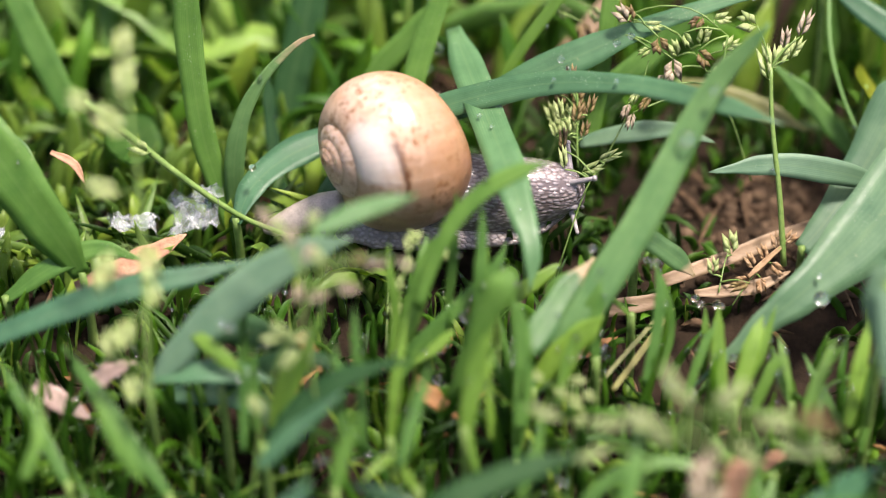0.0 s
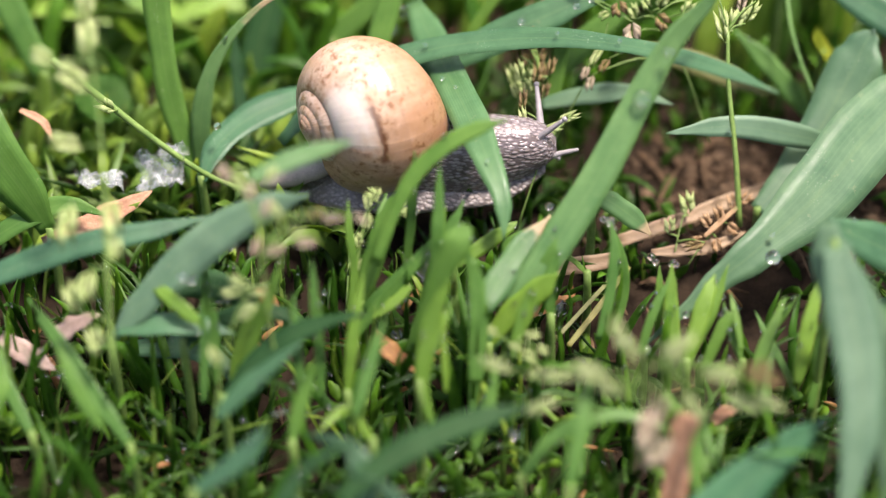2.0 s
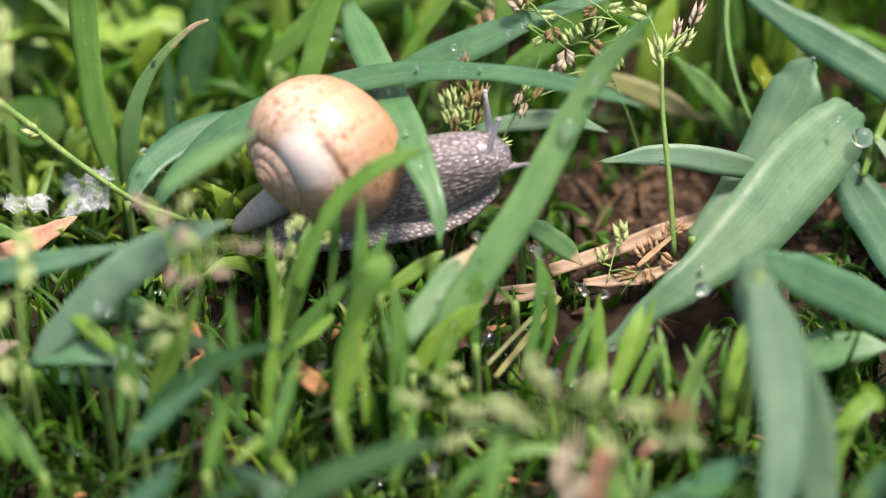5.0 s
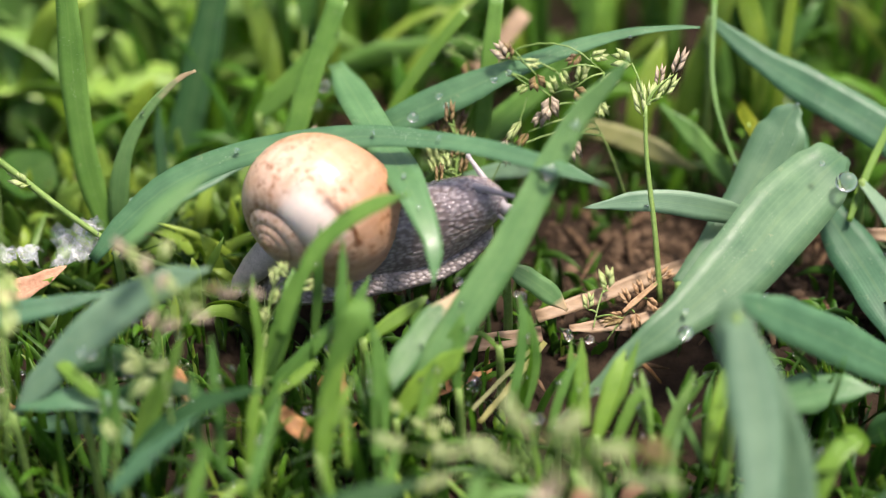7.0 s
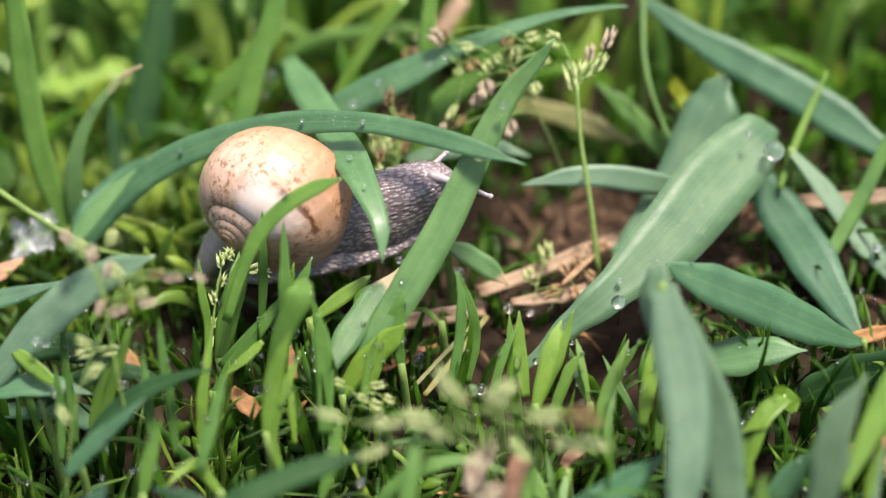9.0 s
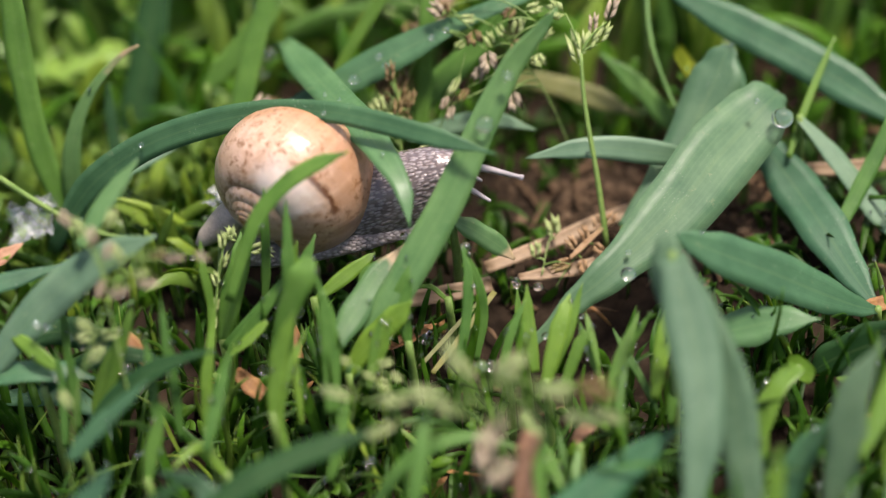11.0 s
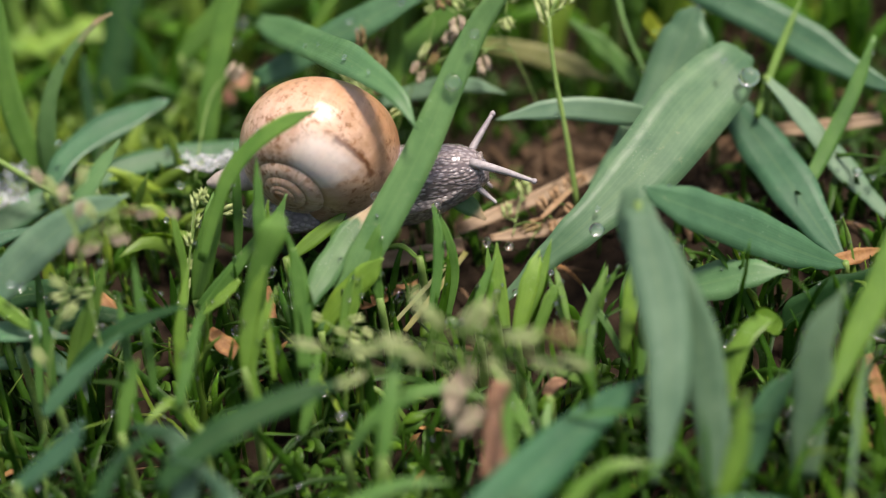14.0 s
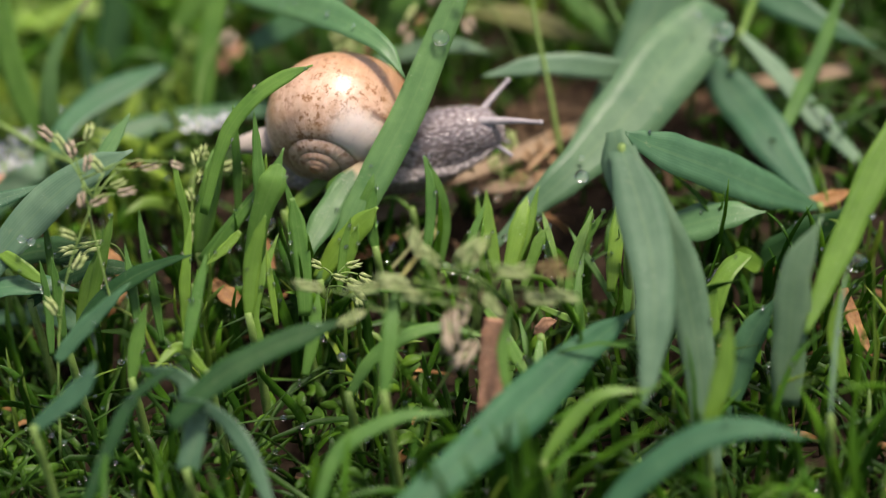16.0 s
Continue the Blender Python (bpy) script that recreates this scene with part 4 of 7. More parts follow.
blade([(5.6, -62.4, 1.4), (4.1, -58.3, 8.2), (6.5, -53.6, 14.2), (9.6, -48.8, 18.8)], 2.1, BRIGHT_GREEN, "", "leaf", (0, 0), plant=tuft, dew=5)
blade([(8, -58.9, 5.8), (7.6, -55.1, 12.4), (7.3, -51, 17.5)], 1.3, BRIGHT_GREEN, "", "leaf", (0, 0), plant=tuft, dew=5)
tuft = grass_plant((-44.8, -67.6, 1.2), "small tuft of short green blades in wet turf")
blade([(-44.8, -67.6, 1.2), (-51.6, -60.4, 7.2), (-58.7, -51.7, 11.8), (-64.1, -44.6, 14.4)], 3.0, MID_GREEN, "", "leaf", (0, 0), plant=tuft, dew=4)
blade([(-48.4, -71.7, 9), (-52.9, -67.2, 14.7), (-55.8, -62.6, 19)], 2.7, MID_GREEN, "", "leaf", (0, 0), plant=tuft, dew=2)
tuft = grass_plant((27.6, -86.2, 9.9), "short green grass blade in the wet turf")
blade([(27.6, -86.2, 9.9), (29.3, -80.4, 17.3), (31, -73, 23.5)], 3.0, MID_GREEN, "", "leaf", (0, 0), plant=tuft, dew=2)
tuft = grass_plant((20.4, -73.5, 0.2), "green blade leaning across the turf")
blade([(20.4, -73.5, 0.2), (26.5, -69, 5.9), (36.2, -66.9, 8.5), (45.5, -68.4, 6.7)], 2.7, MID_GREEN, "", "leaf", (0, 30), plant=tuft, dew=1)
blade([(12.6, -67.9, 0.8), (15, -64, 7.4), (16.4, -59.4, 13.3)], 2.4, MID_GREEN, "short green grass blade in the wet turf", "leaf", (0, 0), plant=tuft, dew=4)
tuft = grass_plant((-17.5, -70, 4.6), "small tuft of short green blades in wet turf")
blade([(-17.5, -70, 4.6), (-16, -66.7, 10.4), (-13.6, -63.5, 16.2)], 2.7, MID_GREEN, "", "leaf", (0, 0), plant=tuft, dew=4)
blade([(-6.9, -70.3, 10.7), (-4.8, -65.6, 16.8), (-2.1, -60.2, 23.6)], 2.4, MID_GREEN, "", "leaf", (0, 0), plant=tuft, dew=4)
blade([(-16.3, -60.1, 4.3), (-17.1, -55.8, 13), (-17.9, -50.1, 20.4)], 1.9, MID_GREEN, "", "leaf", (0, 0), plant=tuft, dew=5)
tuft = grass_plant((-62.1, -63.5, -0.1), "small tuft of short green blades in wet turf")
blade([(-62.1, -63.5, -0.1), (-66.2, -57.5, 4.4), (-71.3, -51.3, 9), (-74.1, -47.8, 13.5)], 2.6, MID_GREEN, "", "leaf", (0, 0), plant=tuft, dew=2)
blade([(-67.8, -70.2, 7.6), (-65, -65.7, 13.3), (-66.3, -59.7, 17.7)], 2.4, MID_GREEN, "", "leaf", (0, 0), plant=tuft, dew=5)
tuft = grass_plant((53.2, -94.5, -0.8), "yellow-green blade bent over in the turf")
blade([(53.2, -94.5, -0.8), (57.4, -91.2, 3.4), (63.6, -88, 7.5), (72.1, -87.9, 7.7)], 2.6, BRIGHT_GREEN, "", "leaf", (0, 30), plant=tuft, dew=1)
tuft = grass_plant((-24, -96.8, -0.5), "dark blade bent over in the turf")
blade([(-24, -96.8, -0.5), (-19.5, -91.2, 6.7), (-14, -85.6, 13.8), (-5, -82.6, 17.7)], 2.6, SHADED_GREEN, "", "leaf", (0, 30), plant=tuft, dew=1)
tuft = grass_plant((26.1, -41.7, 8.4), "small tuft of short green blades in wet turf")
blade([(26.1, -41.7, 8.4), (25.6, -39.6, 14.3), (27.4, -36.8, 19.6)], 2.5, MID_GREEN, "", "leaf", (0, 0), plant=tuft, dew=5)
blade([(18.8, -46.8, 5), (21.6, -44, 10.2), (23.5, -41.9, 14.6)], 2.5, BRIGHT_GREEN, "", "leaf", (0, 0), plant=tuft, dew=3)
blade([(18.1, -42.8, 2), (21.8, -39.7, 10.9), (25.8, -36.5, 18.2), (27, -34.7, 20.5)], 2.0, MID_GREEN, "", "leaf", (0, 0), plant=tuft, dew=2)
blade([(20.1, -34.7, 10.9), (18.5, -31.7, 16.3), (23.7, -30.8, 19.1), (28.9, -29.1, 21.2)], 1.8, MID_GREEN, "", "leaf", (0, 0), plant=tuft, dew=2)
tuft = grass_plant((12.4, -53.8, -3.9), "small tuft of short green blades in wet turf")
blade([(12.4, -53.8, -3.9), (13, -48.1, 6.7), (12.5, -42.9, 16.5), (10.7, -39, 24.8)], 2.4, MID_GREEN, "", "leaf", (0, 0), plant=tuft, dew=3)
blade([(19.2, -51, 6.2), (20.7, -47, 12.9), (22.6, -44.2, 18.1)], 1.7, BRIGHT_GREEN, "", "leaf", (0, 0), plant=tuft, dew=4)
tuft = grass_plant((9.2, -31.8, 11.3), "small tuft of short green blades in wet turf")
blade([(9.2, -31.8, 11.3), (14.6, -28.8, 14), (18.8, -26.5, 15.9), (20.4, -25.2, 16.5)], 2.9, BRIGHT_GREEN, "", (0.43, 1.00, 0.64, 0.11), (0, 0), plant=tuft, dew=2)
blade([(0.6, -33.9, 11.8), (1.5, -31.5, 19.8), (2, -29.1, 27.7), (2.3, -27.2, 33.5)], 1.8, MID_GREEN, "", "leaf", (0, 0), plant=tuft, dew=2)
tuft = grass_plant((-8.2, -42.6, 3.9), "small tuft of short green blades in wet turf")
blade([(-8.2, -42.6, 3.9), (-3.8, -40.6, 9.8), (1.5, -38.6, 15.6), (6.3, -35.8, 20.8)], 2.2, MID_GREEN, "", "leaf", (0, 0), plant=tuft, dew=4)
blade([(-6.6, -40.2, 8), (-1.2, -38.4, 13.1), (5.2, -35.7, 18.5), (8.9, -33.3, 22.2), (10.8, -30.9, 25.4)], 2.6, MID_GREEN, "", (0.70, 0.93, 1.00, 0.69, 0.12), (0, 0), plant=tuft, dew=3)
blade([(1.8, -41.6, 15), (-1.3, -43.4, 12.7), (-5, -45.1, 10.5)], 1.9, BRIGHT_GREEN, "", "leaf", (0, 0), plant=tuft, dew=3)
blade([(-9.1, -41.8, 8.3), (-8.1, -38.6, 15.6), (-9, -35.4, 22.9), (-9.2, -32.5, 26.7)], 1.6, BRIGHT_GREEN, "", "leaf", (0, 0), plant=tuft, dew=2)
tuft = grass_plant((48.4, -84.2, 6), "short green grass blade in the wet turf")
blade([(48.4, -84.2, 6), (48.1, -79.4, 12), (50.2, -74.8, 18)], 2.1, MID_GREEN, "", "leaf", (0, 0), plant=tuft, dew=2)
tuft = grass_plant((-8.8, -57.5, 4.4), "small tuft of short green blades in wet turf")
blade([(-8.8, -57.5, 4.4), (-7.9, -53.2, 13.2), (-6, -46.3, 22)], 2.1, BRIGHT_GREEN, "", "leaf", (0, 0), plant=tuft, dew=4)
blade([(-13.1, -58.5, 3.1), (-13.6, -54.2, 13.5), (-14.3, -51, 20.9), (-14.6, -48.2, 26.1)], 1.9, MID_GREEN, "", "leaf", (0, 0), plant=tuft, dew=4)
tuft = grass_plant((-4.1, -69.8, 4.8), "short green grass blade in the wet turf")
blade([(-4.1, -69.8, 4.8), (-8.6, -66.8, 8.8), (-13.2, -70.5, 7.3)], 2.0, BRIGHT_GREEN, "", "leaf", (0, 0), plant=tuft, dew=3)
tuft = grass_plant((55, -61.1, -0.3), "small tuft of short green blades in wet turf")
blade([(55, -61.1, -0.3), (53.2, -67.6, -2.1), (51.3, -60.2, 4.2)], 1.9, MID_GREEN, "", "leaf", (0, 0), plant=tuft, dew=3)
blade([(62.7, -61.4, -0.6), (62.2, -56.6, 5.5), (64.1, -50.3, 10.3)], 1.7, MID_GREEN, "", "leaf", (0, 0), plant=tuft, dew=3)
blade([(55.3, -54.5, 1.7), (62.9, -58.1, 0.4), (61.3, -55.4, 7.1)], 1.6, BRIGHT_GREEN, "", "leaf", (0, 0), plant=tuft, dew=5)
tuft = grass_plant((46.3, -39.5, 1.4), "short green grass blade in the wet turf")
blade([(46.3, -39.5, 1.4), (47.6, -37.2, 6), (47.6, -34, 10.1)], 1.6, BRIGHT_GREEN, "", "leaf", (0, 0), plant=tuft, dew=5)
tuft = grass_plant((59.5, -46.5, 2.2), "small tuft of short green blades in wet turf")
blade([(59.5, -46.5, 2.2), (57.5, -43, 6.7), (56.1, -40, 10.5)], 1.6, MID_GREEN, "", "leaf", (0, 0), plant=tuft, dew=5)
blade([(59.2, -46.7, 5.2), (58.1, -42.3, 9.3), (57.3, -39, 11.8)], 1.3, BRIGHT_GREEN, "", "leaf", (0, 0), plant=tuft, dew=4)
blade([(63.3, -44.1, 5.2), (66, -42.5, 8.9), (68.8, -40.9, 12.6)], 1.3, MID_GREEN, "", "leaf", (0, 0), plant=tuft, dew=3)
blade([(64.3, -42.2, 1.2), (65.5, -39.5, 4.7), (66.8, -36.3, 8.7)], 1.1, BRIGHT_GREEN, "", "leaf", (0, 0), plant=tuft, dew=4)
tuft = grass_plant((33, -29.4, 7.9), "short green grass blade in the wet turf")
blade([(33, -29.4, 7.9), (30.1, -27.7, 10), (27, -27.6, 10.1)], 1.0, BRIGHT_GREEN, "", "leaf", (0, 0), plant=tuft, dew=2)
tuft = grass_plant((102.3, -89.3, -0.6), "short green grass blade in the wet turf")
blade([(102.3, -89.3, -0.6), (104.5, -81.1, 9.9), (107.5, -73.6, 19.5)], 0.9, PALE_GREEN, "", "leaf", (0, 0), plant=tuft, dew=5)


# ---- turf: grass too dense to count ----
def clearing(x, y):
    """How bare the soil is, 0 to 1."""
    a = math.exp(-(((x - 72) / 26) ** 2 + ((y - 6) / 20) ** 2) * 1.2)
    b = math.exp(-(((x - 56) / 26) ** 2 + ((y + 26) / 13) ** 2) * 1.2)
    return min(1.0, 1.6 * max(a, 0.85 * b))


DEW_SPOTS = []


def turf(name, mat, count, box, tall, wide, seed, label, bare=0.75, lean=0.5, n=7, across=2, low_front=False):
    rng = random.Random(seed)
    verts, faces, uvs = [], [], []
    for i in range(count):
        x, y = rng.uniform(box[0], box[1]), rng.uniform(box[2], box[3])
        if rng.random() < clearing(x, y) * bare * 1.3 or noise.noise((x / 14, y / 14, seed)) < -0.3:
            continue
        if low_front and noise.noise((x / 11, y / 11, 77)) < -0.08 and rng.random() < 0.85:
            continue
        if y > 20 and name in ("back_grass", "back_lime_grass", "mid_back_grass") and -100 < x < -28 and y < 125 and rng.random() < 0.7:
            continue
        if low_front and mat is not SHADED_THATCH and x < 25 and y < -62 and rng.random() < (0.85 if mat is LIME else 0.6):
            continue
        h = rng.uniform(*tall) * (0.85 + 0.5 * noise.noise((x / 30, y / 30, seed + 5)))
        if low_front:
            h = min(h * (1.35 if y < -28 else 1.0), max(6.0, -0.62 * y - 5 - ground_height(x, y)) * rng.uniform(0.55, 1.0))
        a, s = rng.uniform(0, 2 * math.pi), rng.uniform(0.03, lean) * rng.random() ** 0.5
        d = Vector((math.cos(a), math.sin(a), 0))
        if low_front and y < -42:
            s = s * rng.uniform(0.9, 1.6)
        if y > 15:
            d.y = abs(d.y) * 0.6 + d.y * 0.2
        z = ground_height(x, y) - 1
        p0 = Vector((x, y, z))
        droop = rng.uniform(0.0, 0.7) * s
        bend = Vector((rng.uniform(-1, 1), rng.uniform(-1, 1), 0)) * (h * 0.08)
        pts = [p0, p0 + d * (h * s * 0.3) + bend + Vector((0, 0, h * 0.45)), p0 + d * (h * s * 0.8) + Vector((0, 0, h * (0.80 - droop * 0.3))), p0 + d * (h * s * 1.4) + Vector((0, 0, h * (1.05 - droop * 1.2)))]
        add_blade(verts, faces, uvs, pts, rng.uniform(*wide), "long" if rng.random() < 0.7 else "leaf", (rng.uniform(-70, 70), rng.uniform(-70, 70)), 0.3, n, across, 0.18, 0.3, i)
        if low_front and rng.random() < 0.35:
            DEW_SPOTS.append(tuple(pts[2] + Vector((0, -0.5, 0.3))))
    tagged(new(name, mesh_from(name, verts, faces, uvs, mat)), label, "grass", kind="stuff")


# Two low layers whose darkened colour stands in for shade between the blades.
turf("thatch_grass", SHADED_THATCH, 5000, (-125, 195, -130, -8), (7, 18), (0.6, 1.5), 11, "dense low grass under the turf, coloured dark for the shade between blades", lean=1.5, n=5, bare=0.9, low_front=True)
turf("back_thatch_grass", SHADED_THATCH, 1500, (-140, 210, -8, 40), (7, 16), (0.8, 2.0), 12, "dense low grass behind the snail, coloured dark for the shade between blades", lean=1.6, n=5, bare=1.0)
turf("turf_grass", LUSH, 620, (-120, 190, -125, -16), (14, 30), (0.9, 2.3), 1, "wet green grass turf in front of the snail", low_front=True, lean=0.75, n=9)
turf("fine_turf_grass", LIME, 800, (-120, 190, -125, -14), (8, 26), (0.5, 1.3), 2, "fine yellow-green grass shoots in the turf", lean=0.6, low_front=True)
turf("shoot_grass", LUSH, 950, (-120, 190, -125, -14), (16, 36), (0.8, 1.9), 14, "thin upright wet grass shoots in the turf", lean=0.45, n=9, low_front=True)
turf("low_turf_grass", LUSH, 800, (-120, 190, -20, 30), (4, 10), (0.9, 2.2), 3, "low green grass round the snail", lean=0.9)
turf("back_grass", ROUGH_GRASS, 560, (-190, 260, 46, 250), (36, 85), (2.5, 6.5), 4, "tall green grass behind the snail", lean=0.8)
turf("back_lime_grass", LIME, 600, (-190, 260, 36, 260), (24, 64), (2.0, 6.0), 5, "yellow-green grass and weeds behind the snail", lean=1.1)
turf("bright_back_grass", HAZED_LIME, 520, (-125, -14, 52, 175), (30, 78), (3.5, 8.0), 15, "broad bright green grass and weeds behind the snail", lean=1.0)
turf("low_bright_grass", LIME, 520, (-115, -10, -16, 34), (8, 20), (1.2, 3.2), 16, "low bright grass beside the snail's tail", lean=1.0)
turf("mid_back_grass", LUSH, 600, (-150, 215, 24, 90), (12, 34), (1.5, 4.0), 17, "short broad green grass behind the snail", lean=1.1, bare=1.0)
turf("weed_cover", HAZED_LIME, 560, (-130, -26, 48, 150), (20, 46), (4.5, 9.0), 19, "flattened bright green weeds and grass behind the snail", lean=1.9, n=6)
turf("far_grass", ROUGH_GRASS, 4200, (-1300, 1300, 240, 1900), (50, 110), (7, 16), 6, "rough green grass farther off", lean=0.8, n=5)
turf("side_grass", ROUGH_GRASS, 2400, (-1300, -120, -1300, 240), (30, 80), (5, 12), 7, "green grass beside the spot", lean=0.8, n=5)
turf("other_side_grass", ROUGH_GRASS, 2400, (190, 1300, -1300, 240), (30, 80), (5, 12), 8, "green grass on the far side of the soil patch", lean=0.8, n=5)


def litter():
    rng = random.Random(9)
    verts, faces, uvs = [], [], []
    for i in range(700):
        x, y = rng.uniform(-110, 180), rng.uniform(-115, 70)
        if clearing(x, y) < 0.35 and rng.random() < 0.7:
            continue
        a, ln = rng.uniform(0, math.pi), rng.uniform(3, 14)
        d, z = Vector((math.cos(a), math.sin(a), 0)), ground_height(x, y) + rng.uniform(0.2, 2.5)
        p = Vector((x, y, z))
        pts = [p - d * ln / 2, p + Vector((0, 0, rng.uniform(0.2, 1.6))), p + d * ln / 2]
        add_blade(verts, faces, uvs, pts, rng.uniform(0.4, 1.5), "leaf", (rng.uniform(-50, 50), rng.uniform(-50, 50)), 0.3, 6, 2, 0.2, 0.5, i)
    tagged(new("dry_litter", mesh_from("dry_litter", verts, faces, uvs, LITTER)), "brown dead grass and leaf litter on the soil", "litter", kind="stuff")


litter()


def crumbs():
    """Drier clods and grit on the bare patch, each a rough lump."""
    rng = random.Random(41)
    bm = bmesh.new()
    bmesh.ops.create_icosphere(bm, subdivisions=1, radius=1.0)
    vs, fs = [v.co.copy() for v in bm.verts], [[v.index for v in f.verts] for f in bm.faces]
    bm.free()
    verts, faces = [], []
    for i in range(5200):
        x, y = rng.uniform(10, 130), rng.uniform(-12, 50)
        if rng.random() > clearing(x, y) * 1.15 - 0.12:
            continue
        r, o = rng.choice((0.3, 0.4, 0.5, 0.6, 0.9, 1.3)) * rng.uniform(0.7, 1.3), len(verts)
        p = Vector((x, y, ground_height(x, y) + r * rng.uniform(-0.2, 0.5)))
        sx, sy, sz = rng.uniform(0.8, 1.4), rng.uniform(0.8, 1.3), rng.uniform(0.5, 0.9)
        for v in vs:
            q = v * (r * (1 + 0.45 * noise.noise(v * 1.7 + Vector((i, 0, 0)))))
            verts.append(tuple((p + Vector((q.x * sx, q.y * sy, q.z * sz))) * MM))
        faces += [tuple(o + k for k in f) for f in fs]
    me = bpy.data.meshes.new("soil_crumbs")
    me.from_pydata(verts, [], faces)
    me.materials.append(CRUMB)
    me.polygons.foreach_set("use_smooth", [True] * len(me.polygons))
    tagged(new("soil_crumbs", me), "brown crumbs and clods of drier soil on the bare patch", "soil", kind="stuff")


crumbs()


def leaf_bits():
    rng = random.Random(33)
    verts, faces, uvs = [], [], []
    for i in range(110):
        x, y = rng.uniform(-110, 170), rng.uniform(-115, -18)
        a, ln = rng.uniform(0, math.pi), rng.uniform(3, 10)
        d = Vector((math.cos(a), math.sin(a) * 0.6, rng.uniform(-0.5, 0.5)))
        p = Vector((x, y, ground_height(x, y) + rng.uniform(1, 7)))
        add_blade(verts, faces, uvs, [p - d * ln / 2, p + Vector((0, 0, rng.uniform(0.2, 1.2))), p + d * ln / 2], rng.uniform(0.7, 2.2), "leaf", (rng.uniform(-50, 50), rng.uniform(-50, 50)), 0.5, 6, 2, 0.2, 0.6, i)
    tagged(new("leaf_bits", mesh_from("leaf_bits", verts, faces, uvs, DEAD_LEAF)), "orange-brown bits of dead leaf caught in the turf", "litter", kind="stuff")


leaf_bits()


def seedlings():
    """Young small-leaved weeds: a thin stem with pairs of oval leaves, low between the grass shoots."""
    rng = random.Random(57)
    verts, faces, uvs = [], [], []
    for i in range(210):
        x, y = rng.uniform(-75, 120), rng.uniform(-118, -36)
        if clearing(x, y) > 0.4:
            continue
        h = rng.uniform(5, 15)
        foot_at = Vector((x, y, ground_height(x, y) - 0.5))
        top = foot_at + Vector((rng.uniform(-4, 4), rng.uniform(-3, 3), h))
        mid = (foot_at + top) / 2 + Vector((rng.uniform(-1.5, 1.5), rng.uniform(-1.5, 1.5), 0))
        add_blade(verts, faces, uvs, [foot_at, mid, top], 0.55, "stem", (0, 40), 0.3, 6, 2, 0.3, 0, i)
        for k in range(rng.randint(3, 6)):
            f, a = rng.uniform(0.45, 1.0), rng.uniform(0, 2 * math.pi)
            p = foot_at + (top - foot_at) * f
            d = Vector((math.cos(a), math.sin(a), rng.uniform(0.1, 0.8))).normalized()
            ln = rng.uniform(2.4, 5.2)
            add_blade(verts, faces, uvs, [p, p + d * ln * 0.5 + Vector((0, 0, 0.4)), p + d * ln + Vector((0, 0, rng.uniform(-0.8, 0.4)))], ln * rng.uniform(0.38, 0.6), (0.2, 0.8, 1.0, 0.75, 0.15), (rng.uniform(-30, 30), rng.uniform(-30, 30)), 0.25, 7, 2, 0.2, 0.4, i * 7 + k)
    tagged(new("seedling_weeds", mesh_from("seedling_weeds", verts, faces, uvs, SEEDLING)), "small oval-leaved green weeds between the grass shoots", "weeds", kind="stuff")


seedlings()


# ---- flowering grass stalks ----
def stalk(label, stem, pods, thick=0.45, stem_mat=None):
    """A grass stalk: stem, short branches, and spikelets given as place, way, length, width, material."""
    root = tagged(new("grass_stalk"), label, "grass stalk", "flowering grass stalks")
    root.location = Vector(stem[0]) * MM
    o = Vector(stem[0])
    pts = [Vector(p) - o for p in stem]
    tube("stem", pts, thick, thick * 0.6, stem_mat or STALK, root, n=14)
    run = [q for q, _ in along(pts, 24)]
    for at, way, ln, wd, mat in pods:
        p, w = Vector(at) - o, Vector(way).normalized()
        near = min(run, key=lambda q: (q - p).length + max(0.0, q.z - p.z) * 2)
        if (near - p).length > 0.6:
            tube("branch", [near, (near + p) / 2 + Vector((0, 0, 0.12 * (near - p).length)), p], 0.22, 0.14, stem_mat or STALK, root, n=6, sides=5)
        pod("spikelet", p, w, ln, wd, mat, root)
    return root


stalk("slender green stalk with a spreading pink-tipped head", [(62.4, -9.8, 3.7), (61.2, -4.4, 15.5), (59.5, 2.5, 27.6), (59.2, 7.5, 35.6)], [
    ((58.7, 6.2, 34), (-1.9, 6, 7.7), 6.9, 2.2, SPIKELET),
    ((59.3, 6.9, 34.8), (0.9, 6.1, 7.9), 5.5, 1.7, SPIKELET),
    ((60.2, 7.5, 35.6), (3.9, 5.7, 7.3), 5.5, 2.0, SPIKELET),
    ((61.5, 9.7, 38.4), (1.5, 6.1, 7.8), 4.1, 1.7, SPIKE_PINK),
    ((62.4, 8.4, 36.7), (4.9, 5.4, 6.9), 5.0, 2.0, SPIKELET),
    ((64.3, 10.9, 40), (3.8, 5.7, 7.3), 5.5, 2.0, SPIKE_PINK),
    ((56.7, 12.2, 41.6), (-9.4, 2.1, 2.7), 4.0, 3.2, SPIKELET)], 0.60)
